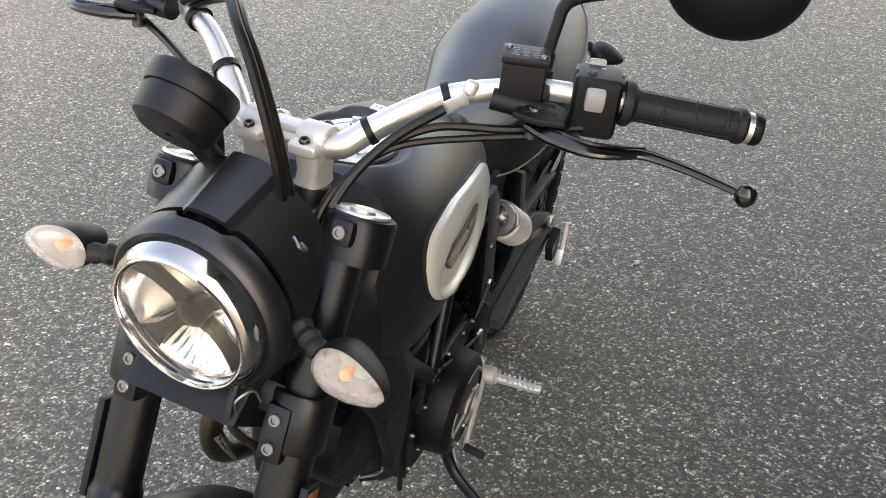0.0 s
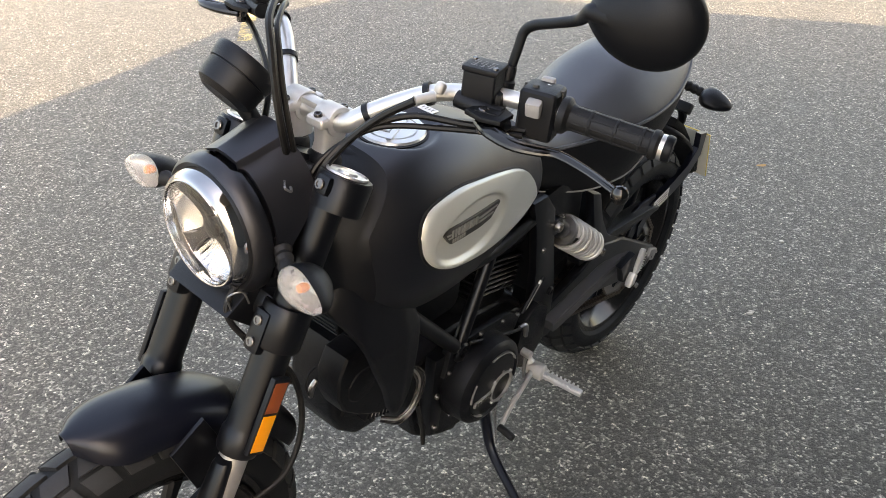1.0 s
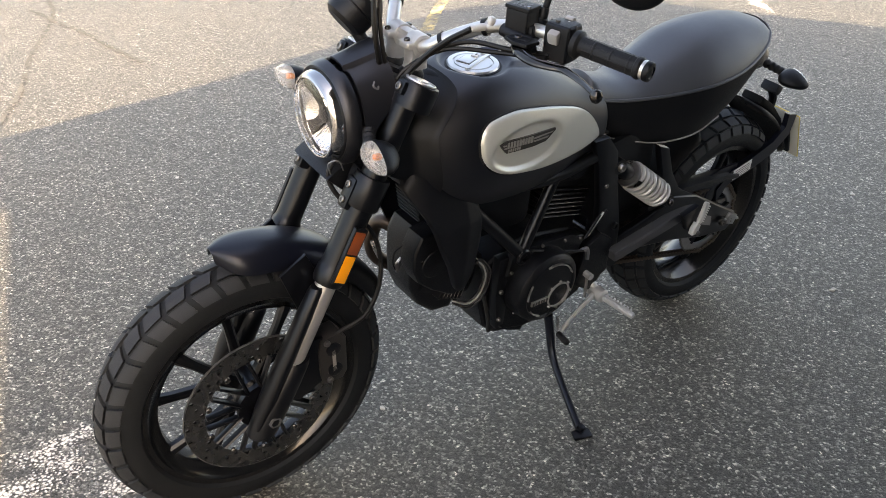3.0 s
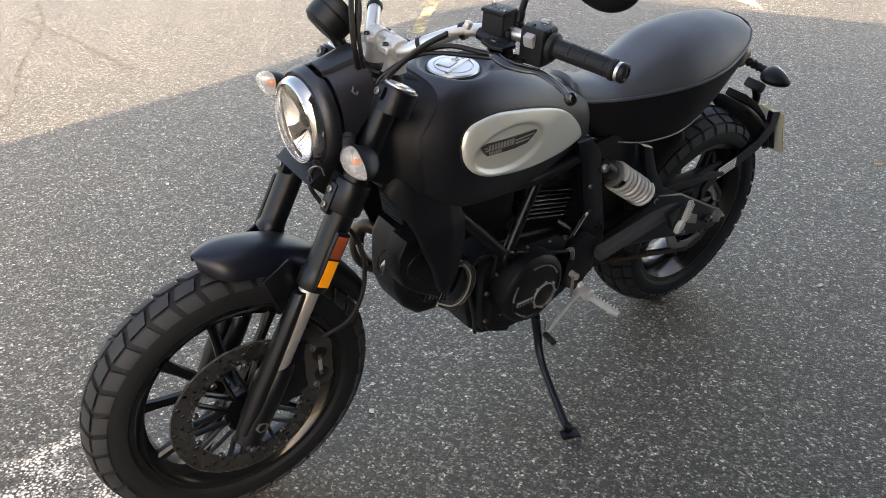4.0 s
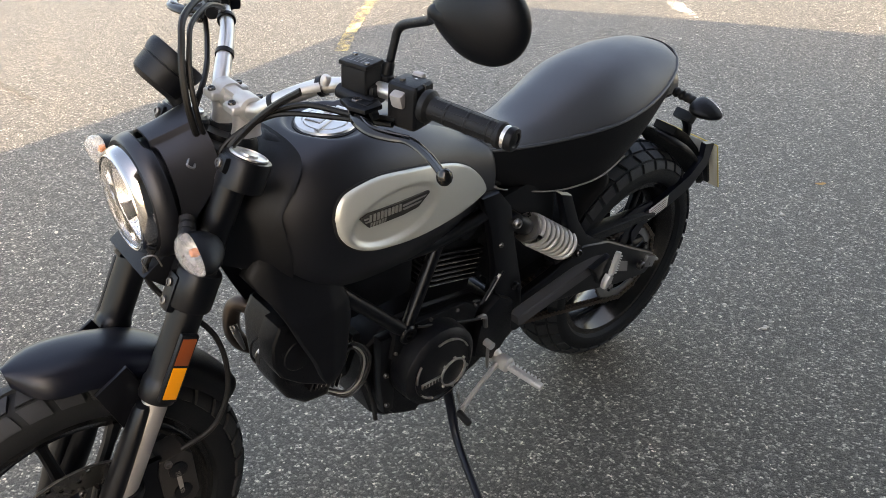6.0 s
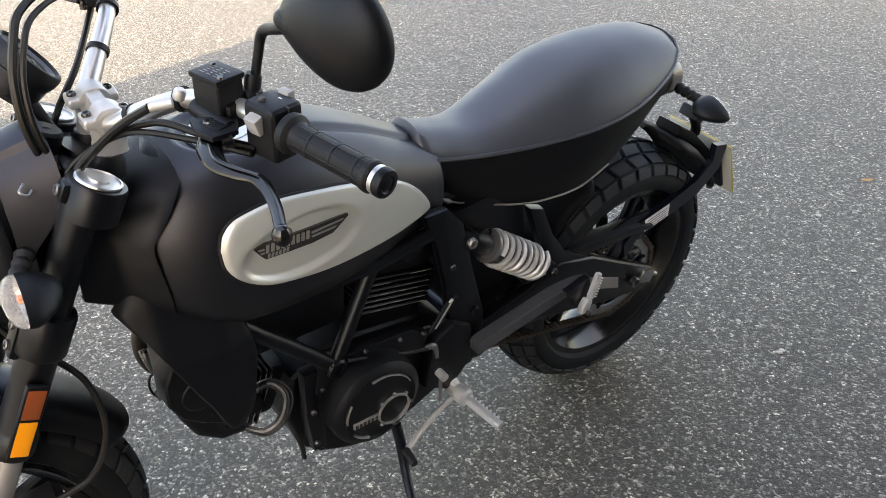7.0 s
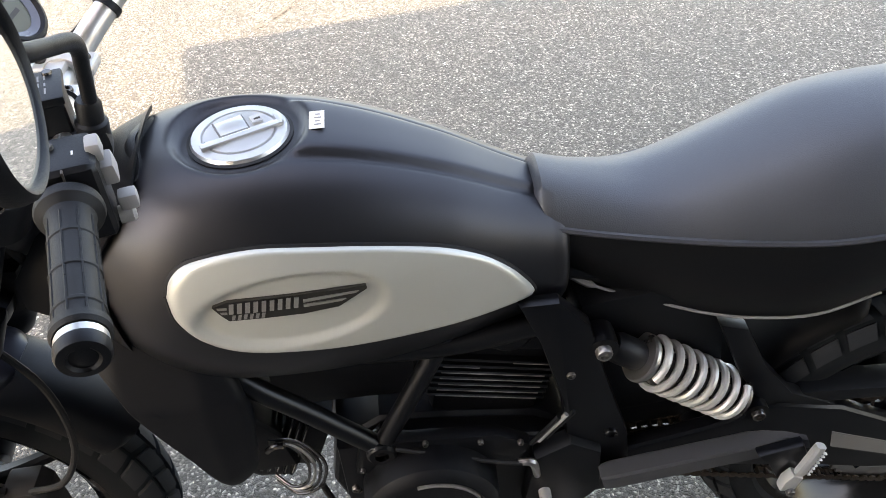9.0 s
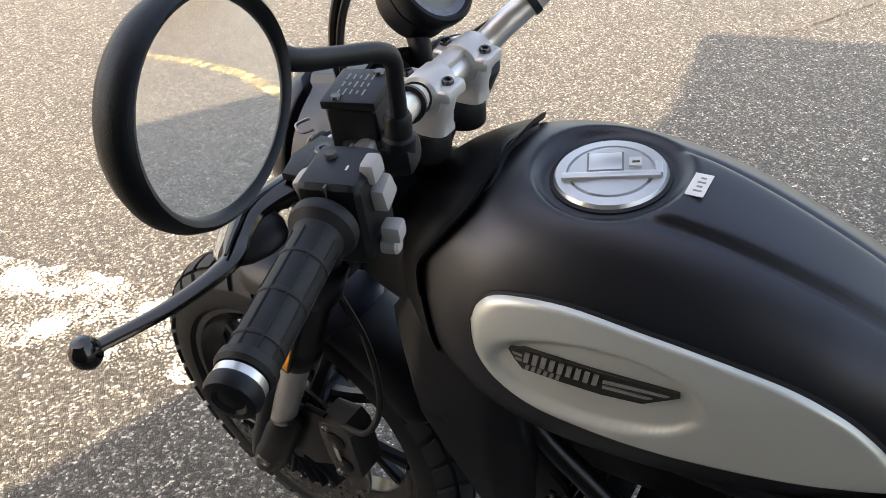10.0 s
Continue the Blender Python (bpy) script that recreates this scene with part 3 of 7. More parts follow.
# Edge ring in a brighter steel than the disc face.
part("disc_edge", lathe([(0.1648, -0.0024), (0.1662, -0.0024), (0.1662, 0.0024), (0.1648, 0.0024)], AXLE_F + Vector((0.070, 0, 0)), (1, 0, 0), 96, caps=False, closed=True), STEEL, disc, "bright steel disc edge")
carrier(AXLE_F, 0.072, 0.048, 0.120, 10, 0.0085, front_wheel)
for i in range(10):
    a = 2 * math.pi * i / 10
    bolt(front_wheel, AXLE_F + Vector((0.076, -0.119 * math.sin(a), 0.119 * math.cos(a))), (1, 0, 0), 0.0065, 0.004, DARKSTEEL, "bobbin")
va = radians(118)
vd = Vector((0, -math.sin(va), math.cos(va)))
part("valve", tube([AXLE_F + vd * 0.206, AXLE_F + vd * 0.165], 0.004, 8), RUBBER, front_wheel)

# fork
def along(x, z, back=0.0):
    """A point of a fork leg's line at height z."""
    return Vector((x, AXLE_F.y + (z - 0.316) * math.tan(RAKE) + back, z))


fork = part("front_fork", box((0.195, 0.060, 0.040), Matrix.Translation((0, 0.225, 0.795)) @ Matrix.Rotation(-RAKE, 4, "X"), 0.012), FRAMEB, bike, "black upside-down telescopic fork", m=STEER)
for sx in (1, -1):
    x = 0.108 if sx > 0 else -0.092
    o, d = along(x, 0.316), SAX
    L0 = (0.60 - 0.316) / math.cos(RAKE)
    part("upper_tube", lathe([(0.020, L0), (0.029, L0), (0.031, L0 + 0.006), (0.031, L0 + 0.03), (0.028, L0 + 0.036), (0.027, L0 + 0.045), (0.027, 0.50), (0.0245, 0.56), (0.0245, 0.705), (0.02, 0.705)], o, d, 28), FRAMEB, fork)
    part("stanchion", lathe([(0.01, 0.02), (0.0215, 0.02), (0.0215, L0 + 0.01), (0.01, L0 + 0.01)], o, d, 24), STANCHION, fork, "satin grey inner fork tube")
    part("fork_guard", loft([[along(x + 0.004 * sx + 0.022 * w * math.cos(q), z, -0.024 + 0.018 * w * math.sin(q)) for q in [2 * math.pi * i / 16 for i in range(16)]] for z, w in ((0.30, 0.8), (0.36, 1.05), (0.45, 1.0), (0.54, 0.9), (0.592, 0.75), (0.60, 0.6))]), FRAMEB, fork, "black fork leg guard")
    bmf = loft([[along(x + 0.031 * math.cos(q) * w, z, 0.034 * math.sin(q) * w + b) for q in [2 * math.pi * i / 16 for i in range(16)]] for z, w, b in ((0.262, 0.45, 0.0), (0.278, 0.95, 0.0), (0.335, 1.05, 0.0), (0.385, 1.0, 0.004), (0.425, 0.93, 0.006), (0.437, 0.80, 0.006), (0.44, 0.6, 0.006))])
    part("fork_foot", bmf, FRAMEB, fork)
    part("axle_clamp", lathe([(0.006, -0.028), (0.022, -0.028), (0.024, -0.02), (0.024, 0.02), (0.019, 0.024), (0.006, 0.024)], along(x, 0.316), (1, 0, 0), 24), FRAMEB, fork)
    part("axle_nut", lathe([(0.004, 0.0), (0.0145, 0.0), (0.0145, 0.007), (0.010, 0.009), (0.010, 0.002), (0.004, 0.002)], along(x + 0.024 * sx, 0.316), (sx, 0, 0), 6 if sx > 0 else 12), STEEL, fork)
    # reflector in its black carrier
    mm = Matrix.Translation(along(x, 0.668) + Vector((0.033 * sx, -0.002, 0))) @ Matrix.Rotation(-RAKE, 4, "X")
    carrier = part("reflector_carrier", box((0.010, 0.030, 0.122), mm, 0.003), PLASTIC, fork)
    part("reflector", box((0.006, 0.024, 0.058), mm @ Matrix.Translation((0.0026 * sx, 0, -0.026)), 0.0008), AMBER, carrier, "bright amber reflector")
    part("reflector_top", box((0.006, 0.024, 0.048), mm @ Matrix.Translation((0.0025 * sx, 0, 0.031)), 0.0008), AMBER_DARK, carrier, "dark amber reflector")
    # clamps
    UC = o + d * 0.712 + Vector((0.007 * sx, 0.012, 0.004))
    low = part("lower_clamp", lathe([(0.027, -0.03), (0.033, -0.03), (0.035, -0.026), (0.035, 0.030), (0.033, 0.034), (0.027, 0.034)], o + d * 0.512, d, 28), FRAMEB, fork)
    up = part("upper_clamp", lathe([(0.027, -0.018), (0.036, -0.018), (0.037, -0.030), (0.038, 0.014), (0.036, 0.0175), (0.027, 0.018)], UC, d, 28), FRAMEB, fork)
    lug = Matrix.Translation(o + d * 0.512 + Vector((-0.008 * sx, -0.026, 0.0))) @ Matrix.Rotation(-RAKE, 4, "X")
    part("clamp_lug", box((0.030, 0.030, 0.064), lug, 0.007), FRAMEB, low)
    for k in (-0.016, 0.016):
        bolt(low, lug @ Vector((0.0, -0.015, k)), lug.to_3x3() @ Vector((0.0, -1, 0)), 0.0072, 0.004)
    lug = Matrix.Translation(UC + Vector((0.001 * sx, -0.028, 0.014))) @ Matrix.Rotation(-RAKE, 4, "X")
    part("clamp_lug", box((0.026, 0.026, 0.028), lug, 0.008), FRAMEB, up)
    bolt(up, lug @ Vector((0, -0.013, 0)), lug.to_3x3() @ Vector((0, -1, 0)), 0.0075, 0.004)
    cap = part("fork_cap", lathe([(0.028, 0.0), (0.030, 0.002), (0.0295, 0.0045), (0.027, 0.0055), (0.0265, 0.003), (0.014, 0.0026), (0.013, 0.006), (0.004, 0.006)], UC + d * 0.017, d, 36), ALU, fork, "bright fork cap with adjuster")
    part("adjuster", lathe([(0.002, 0.0), (0.0065, 0.0), (0.006, 0.0085), (0.002, 0.009)], UC + d * 0.017 + Vector((0, -0.008, 0)), d, 6), PLATE_Y if sx > 0 else ALU, cap)
part("top_yoke", box((0.19, 0.060, 0.028), Matrix.Translation(V(0, 0.312, 0.955)) @ Matrix.Rotation(-RAKE, 4, "X"), 0.012), FRAMEB, fork)
part("steering_stem", lathe([(0.01, -0.25), (0.03, -0.25), (0.034, -0.22), (0.034, -0.03), (0.03, -0.01), (0.01, -0.01)], (0, 0.335, 0.98), SAX, 24), FRAMEB, fork)


# front brake caliper and its bracket
def caliper(parent, y, z, x, ang, m=None):
    M = Matrix.Translation((x, y, z)) @ Matrix.Rotation(ang, 4, "X")
    bm = slab([(-0.026, -0.062), (0.020, -0.062), (0.032, -0.045), (0.034, 0.045), (0.022, 0.062), (-0.024, 0.060), (-0.032, 0.03), (-0.032, -0.03)], -0.028, 0.024, 0.006, M)
    cal = part("brake_caliper", bm, CALIPER, parent, "black radial brake caliper", m=m)
    for k in (-0.027, 0.027):
        part("piston_cover", lathe([(0.003, 0.0), (0.017, 0.0), (0.017, 0.004), (0.013, 0.006), (0.003, 0.006)], M @ Vector((0.023, 0.002, k)), M.to_3x3() @ Vector((1, 0, 0)), 20), ENGINE, cal)
    part("lettering_bar", box((0.001, 0.008, 0.055), M @ Matrix.Translation((0.0285, -0.0, 0)), 0.0), BADGE_GREY, cal)
    for k in (-0.05, 0.05):
        bolt(cal, M @ Vector((0.024, -0.012, k)), M.to_3x3() @ Vector((1, 0, 0)), 0.007, 0.006)
    return cal


front_caliper = caliper(bike, 0.146, 0.392, 0.078, radians(4), STEER)
part("caliper_bracket", slab([(0.025, 0.335), (0.04, 0.40), (0.085, 0.455), (0.125, 0.455), (0.125, 0.34), (0.07, 0.31)], 0.085, 0.097, 0.003), FRAMEB, front_caliper)


# front mudguard: a curved shell over the tyre
def mudguard_bm(axle, R, half, a0, a1, depth, steps=26, thick=0.0035, round_front=0.12):
    outer, inner = [], []
    for k in range(steps + 1):
        q = k / steps
        a = a0 + (a1 - a0) * q
        taper = max(0.10, 1 - max(0, 1 - q / round_front) ** 2.4) ** 0.6 - 0.3 * max(0, (q - 0.9) / 0.1) ** 2
        o, i = [], []
        for j in range(17):
            u = -1 + 2 * j / 16
            x = half * taper * math.sin(u * math.pi / 2)
            drop = depth * (taper ** 0.5) * (1 - math.cos(u * math.pi / 2)) ** 1.25
            for lst, e in ((o, 0.0), (i, -thick)):
                r = R + e - drop
                lst.append(Vector((x * (1 + e), axle.y + r * math.sin(a), axle.z + r * math.cos(a))))
        outer.append(o), inner.append(i)
    bm = bmesh.new()
    A = [ring(bm, r) for r in outer]
    B = [ring(bm, r) for r in inner]
    for s in (A, B):
        for a, b in zip(s, s[1:]):
            bridge(bm, a, b, False)
    rim_a = A[0] + [r[-1] for r in A[1:]] + A[-1][-2::-1] + [r[0] for r in A[-2:0:-1]]
    rim_b = B[0] + [r[-1] for r in B[1:]] + B[-1][-2::-1] + [r[0] for r in B[-2:0:-1]]
    bridge(bm, rim_a, rim_b)
    return bm


fender = part("front_mudguard", mudguard_bm(AXLE_F, 0.362, 0.066, radians(-9), radians(31), 0.044, 34, 0.0035, 0.34), NAVY, bike, "satin blue-black front mudguard", 60, m=STEER)
part("mudguard_rear", mudguard_bm(AXLE_F, 0.355, 0.064, radians(22), radians(61), 0.040, 16, 0.0035, 0.02), PLASTIC, fender, "black plastic rear section", 60)
for sx in (1, -1):
    part("stay", slab([(0.045, 0.62), (0.10, 0.655), (0.125, 0.60), (0.105, 0.53), (0.08, 0.53)], 0.071 * sx, 0.078 * sx, 0.002), FRAMEB, fender)


def herm(xs, ys):
    """A smooth function through points."""
    xs, ys = list(xs), list(ys)
    n = len(xs)
    ms = []
    for i in range(n):
        a, b = max(i - 1, 0), min(i + 1, n - 1)
        ms.append((ys[b] - ys[a]) / (xs[b] - xs[a]))

    def f(x):
        x = min(max(x, xs[0]), xs[-1])
        i = max(k for k in range(n - 1) if xs[k] <= x) if x > xs[0] else 0
        h = xs[i + 1] - xs[i]
        t = (x - xs[i]) / h
        return (ys[i] * (2 * t ** 3 - 3 * t ** 2 + 1) + ms[i] * h * (t ** 3 - 2 * t ** 2 + t) + ys[i + 1] * (3 * t ** 2 - 2 * t ** 3) + ms[i + 1] * h * (t ** 3 - t ** 2))
    return f


# ---- tank ----
TY = [0.325, 0.36, 0.42, 0.48, 0.56, 0.65, 0.75, 0.83, 0.88]
tank_top = herm(TY, [0.888, 0.912, 0.937, 0.949, 0.949, 0.931, 0.892, 0.851, 0.828])
tank_w = herm(TY, [0.085, 0.112, 0.144, 0.155, 0.153, 0.143, 0.123, 0.101, 0.088])
tank_wz = herm(TY, [0.785, 0.78, 0.77, 0.768, 0.765, 0.76, 0.752, 0.745, 0.742])
tank_bot = herm(TY, [0.74, 0.722, 0.698, 0.684, 0.676, 0.674, 0.680, 0.690, 0.70])
RECESS = 0.006


def tank_x(y, z, bulge=0.0):
    """Half width of the tank at a height."""
    w, wz, zt, zb = tank_w(y), tank_wz(y), tank_top(y), tank_bot(y)
    if z >= wz:
        q = min(1.0, (z - wz) / (zt - wz))
        return w * max(0.0, 1 - q ** 2.3) ** (1 / 2.9) + bulge
    q = min(1.0, (wz - z) / (wz - zb))
    return w * (1 - 0.16 * q ** 2) + bulge


def tank_z(y, x):
    """Height of the tank's upper skin."""
    w, wz, zt = tank_w(y), tank_wz(y), tank_top(y)
    q = max(0.0, 1 - min(1.0, abs(x) / w) ** 2.9) ** (1 / 2.3)
    z = wz + (zt - wz) * q
    # the raised spine behind the filler, fading in at its edge
    k = min(1.0, max(0.0, (y - 0.56) / 0.05)) * min(1.0, max(0.0, (0.885 - y) / 0.03))
    edge = 0.052 - 0.03 * max(0, (y - 0.58) / 0.3)
    z += 0.006 * k / (1 + math.exp((abs(x) - edge) / 0.0016))
    if abs(x) < 0.09:
        z -= 0.0026 * k * math.exp(-((abs(x) - edge - 0.005) / 0.0048) ** 2)
    # a flat seat for the filler cap
    f = min(1.0, max(0.0, (0.080 - math.hypot(x, y - 0.531)) / 0.014))
    f = f * f * (3 - 2 * f)
    return z + (0.9345 - 0.03 * (y - 0.531) * -1 - z) * f


def tank_ring(y, off=0.0):
    w, wz, zb = tank_w(y) + off, tank_wz(y), tank_bot(y) - off
    pts = []
    half = []
    for i in range(61):
        a = (i / 60) ** 0.9
        x = tank_w(y) * math.sin(a * math.pi / 2)
        half.append((x, tank_z(y, x)))
    d = Vector((0, 0))
    out = []
    for i, (x, z) in enumerate(half):
        k = i / 60
        out.append((x + off * math.sin(k * math.pi / 2), z + off * math.cos(k * math.pi / 2)))
    for k in range(1, 9):
        z = wz + (zb - wz) * k / 8
        out.append((tank_x(y, max(z, tank_bot(y))) + off, z))
    out.append((tank_x(y, tank_bot(y)) * 0.5, zb - 0.004))
    return [Vector((x, y, z)) for x, z in out] + [Vector((-x, y, z)) for x, z in out[-1:0:-1]]


NT = 110
rings = []
for i in range(NT + 1):
    y = 0.325 + (0.882 - 0.325) * i / NT
    rings.append(tank_ring(y))
# rounded nose and tail
nose = [[Vector((p.x * k, 0.325 - d, 0.81 + (p.z - 0.81) * k)) for p in rings[0]] for d, k in ((0.016, 0.72), (0.012, 0.88), (0.006, 0.96))]
tail = [[Vector((p.x * k, 0.882 + d, 0.765 + (p.z - 0.765) * k)) for p in rings[-1]] for d, k in ((0.006, 0.97), (0.011, 0.9), (0.014, 0.75))]
tank = part("fuel_tank", loft(nose + rings + tail), MATTE, bike, "matte black teardrop fuel tank", 50)


def on_tank(u, v, off):
    """A point off the tank's flank: u along y, v = height."""
    e = 0.004
    n = Vector((1, -(tank_x(u + e, v) - tank_x(u - e, v)) / (2 * e), -(tank_x(u, v + e) - tank_x(u, v - e)) / (2 * e)))
    n.normalize()
    return Vector((tank_x(u, v), u, v)) + n * off


def inset_panel(outline, off, edge, inner=None, sub=7):
    """A sheet laid on the flank, domed from its rim to off; outline of (y, z)."""
    q = curve_pts([Vector((0, *p)) for p in outline + outline[:1]], 5)[:-1]
    cy = sum(p.y for p in q) / len(q)
    cz = sum(p.z for p in q) / len(q)
    bm = bmesh.new()
    rows = []
    for k in range(sub + 1):
        s = 1 - (k / sub) ** 1.0 * 0.985
        dist = (1 - s)
        if inner:
            o = None
        else:
            o = off if k else edge
        rows.append(ring(bm, [on_tank(cy + (p.y - cy) * s, cz + (p.z - cz) * s, inner(dist, cy + (p.y - cy) * s, cz + (p.z - cz) * s) if inner else o) for p in q]))
    for a, b in zip(rows, rows[1:]):
        bridge(bm, a, b)
    bm.faces.new(rows[-1])
    return bm


PANEL = [(0.444, 0.841), (0.453, 0.863), (0.478, 0.879), (0.541, 0.885), (0.618, 0.874), (0.667, 0.863), (0.702, 0.853), (0.735, 0.842), (0.764, 0.829), (0.795, 0.810), (0.823, 0.784), (0.845, 0.752), (0.841, 0.741), (0.80, 0.737), (0.745, 0.736), (0.675, 0.739), (0.617, 0.743), (0.563, 0.750), (0.506, 0.762), (0.468, 0.783), (0.448, 0.810)]


def panel_height(d, y, z):
    """Rolled rim, a bevelled band, and the recessed field round the badge that runs out to the rear."""
    rise = 0.0075 * min(1, d / 0.06) ** 0.5
    e = math.hypot((y - 0.572) / 0.108, (z - 0.808) / 0.047)
    fade = 1 / (1 + math.exp((y - 0.68) / 0.018))
    field = -0.0095 * fade / (1 + math.exp((e - 0.93) / 0.020))
    e2 = math.hypot((y - 0.735) / 0.085, (z - 0.785) / 0.040)
    return 0.0025 + rise + field - 0.0020 / (1 + math.exp((e2 - 0.9) / 0.07))


side_panels = []
for sx in (1, -1):
    pan = part("side_panel", inset_panel(PANEL, 0, 0, panel_height, 34), SILVER, tank, "satin silver tank side panel with a recessed field", 50)
    if sx < 0:
        for v in pan.data.vertices:
            v.co.x = -v.co.x
        pan.data.flip_normals()
    # dark gap round the panel
    q = curve_pts([Vector((0, *p)) for p in PANEL + PANEL[:1]], 5)
    seam = tube([on_tank(p.y, p.z, 0.0005) for p in q], 0.0034, 6, smooth=False)
    sm = part("panel_seal", seam, RUBBER, tank)
    if sx < 0:
        for v in sm.data.vertices:
            v.co.x = -v.co.x
    # badge: a black winged plate with pale bars
    B0, B1 = Vector((0.494, 0.824)), Vector((0.646, 0.815))
    ex = (B1 - B0).normalized()
    ez = Vector((-ex.y, ex.x))

    def badge(outline, off, thick):
        pts = [B0 + ex * a + ez * b for a, b in outline]
        bm = bmesh.new()
        top = ring(bm, [on_tank(p.x, p.y, off + thick) for p in pts])
        low = ring(bm, [on_tank(p.x, p.y, off - 0.002) for p in pts])
        bm.faces.new(top)
        bridge(bm, top, low)
        return bm

    w = 0.158
    bd = part("badge", badge([(-0.004, 0.004), (0.012, 0.010), (0.040, 0.0105), (0.080, 0.0105), (0.120, 0.0105), (w, 0.010), (w + 0.001, 0.006), (0.128, -0.011), (0.09, -0.014), (0.05, -0.014), (0.012, -0.014), (0.004, -0.006)], 0.0030, 0.0035), BADGE, tank, "black winged tank badge with pale bars")
    bars = [(0.013, 0.0075, 0.089, -0.0045), (0.015, -0.0066, 0.052, -0.0124)]
    bits = []
    for a0, b0, a1, b1 in bars:
        nletters = 9 if a1 > 0.07 else 6
        stepw = (a1 - a0) / nletters
        for k in range(nletters):
            l0, l1 = a0 + k * stepw, a0 + (k + 0.56) * stepw
            bits.append([(l0 + 0.001, b0), (l1 + 0.001, b0), (l1 - 0.0005, b1), (l0 - 0.0005, b1)])
    bits += [[(0.0905, 0.0035), (0.150, 0.0055), (0.147, 0.0035), (0.0905, 0.0010)], [(0.0905, -0.0025), (0.136, -0.0015), (0.131, -0.0038), (0.0905, -0.0050)], [(0.001, 0.0035), (0.011, 0.0035), (0.011, 0.001), (0.002, 0.001)], [(0.004, -0.002), (0.011, -0.002), (0.011, -0.0045), (0.005, -0.0045)]]
    for bt in bits:
        part("badge_bar", badge(bt, 0.0068, 0.0006), BADGE_GREY, bd)
    for o in (bd, *bd.children):
        if sx < 0:
            for v in o.data.vertices:
                v.co.x = -v.co.x

# filler cap
CY, CZ = 0.531, 0.9345
capn = Vector((0, -0.03, 1)).normalized()
KC = 0.885
cap = part("fuel_cap", lathe([(r * KC, h) for r, h in ((0.030, -0.006), (0.062, -0.006), (0.0625, 0.002), (0.060, 0.0055), (0.048, 0.0065), (0.0472, 0.0035), (0.0448, 0.0035), (0.044, 0.0068), (0.02, 0.0078), (0.004, 0.0078))], (0, CY, CZ + 0.0005), capn, 56), ALU, tank, "round satin aluminium fuel cap")
part("cap_seal", lathe([(r * KC, h) for r, h in ((0.060, -0.008), (0.0675, -0.008), (0.067, -0.0005), (0.0625, 0.0005))], (0, CY, CZ + 0.002), capn, 56, caps=False), RUBBER, cap)
CM = Matrix.Translation((0, CY, CZ + 0.0090)) @ Matrix.Rotation(radians(1.5), 4, "X") @ Matrix.Rotation(radians(21.7), 4, "Z") @ Matrix.Diagonal((KC, KC, 1, 1))
part("cap_bar", box((0.010, 0.106, 0.005), CM @ Matrix.Translation((0.012, 0, 0)), 0.0018), ALU, cap)
part("lock_flap", box((0.032, 0.036, 0.003), CM @ Matrix.Translation((-0.014, -0.006, -0.0004)), 0.0012), ALU, cap)
part("flap_groove", box((0.036, 0.040, 0.0015), CM @ Matrix.Translation((-0.014, -0.006, -0.0010)), 0.0), GREYSTICK, cap)
part("lock_cover", box((0.016, 0.014, 0.005), CM @ Matrix.Translation((-0.010, 0.026, 0.0)), 0.0015), CAST, cap)
part("key_slot", box((0.003, 0.008, 0.0055), CM @ Matrix.Translation((-0.008, 0.027, 0.0006)), 0.0005), INK, cap)
part("hinge_block", box((0.022, 0.008, 0.006), CM @ Matrix.Translation((0.003, 0.051, 0.0)), 0.0015), ALU, cap)
# fuel sticker behind the cap
SM = Matrix.Translation((0.0, 0.617, tank_z(0.617, 0.0) + 0.0014)) @ Matrix.Rotation(radians(math.degrees(math.atan((tank_z(0.630, 0.0) - tank_z(0.604, 0.0)) / 0.026))), 4, "X")
stk = part("fuel_sticker", box((0.034, 0.017, 0.0008), SM, 0.0), WHITE, tank, "small white fuel grade sticker")
for k in range(4):
    part("sticker_mark", box((0.0022, 0.0050 + 0.003 * (k % 2), 0.0004), SM @ Matrix.Translation((-0.010 + 0.0065 * k, 0.001, 0.0005)), 0), PIPING, stk)

# front tank trim: a raised collar with a hanging side wing
trim_rings = []
trim_rear = herm([0.70, 0.76, 0.80, 0.85, 0.87, 0.90, 0.923, 0.945], [0.378, 0.375, 0.370, 0.364, 0.376, 0.402, 0.422, 0.426])
for i in range(13):
    rr = []
    for j, p in enumerate(tank_ring(0.34, 0.007)):
        q = p
        for _ in range(2):
            yf = 0.268 + 0.045 * min(1, max(0, (q.z - 0.83) / 0.06))
            y = yf + (trim_rear(q.z) - yf) * i / 12
            q = tank_ring(max(y, 0.326), 0.007)[j]
        q = Vector((q.x * (1 - 0.05 * max(0, (0.326 - y) / 0.058)), y, max(q.z, 0.790 - 0.60 * max(0, y - 0.268))))
        if i == 12 and q.z > 0.82:
            q += Vector((0.003 * (1 if q.x > 0 else -1), 0, 0.004))
        rr.append(q)
    h = len(rr) // 2
    trim_rings.append(rr[h + 2:] + rr[:h - 1])
bm = bmesh.new()
rs = [ring(bm, r) for r in trim_rings]
inn = [ring(bm, [p * 1.0 - Vector((0.005 * (1 if p.x > 0 else -1) * min(1, abs(p.x) / 0.03), 0, 0.005 if p.z > 0.85 else 0)) for p in r]) for r in trim_rings]
for s in (rs, inn):
    for a, b in zip(s, s[1:]):
        bridge(bm, a, b, False)
bridge(bm, rs[0], inn[0], False), bridge(bm, rs[-1], inn[-1], False)
trim = part("tank_front_trim", bm, PLASTIC, bike, "black plastic collar at the front of the tank", 45)
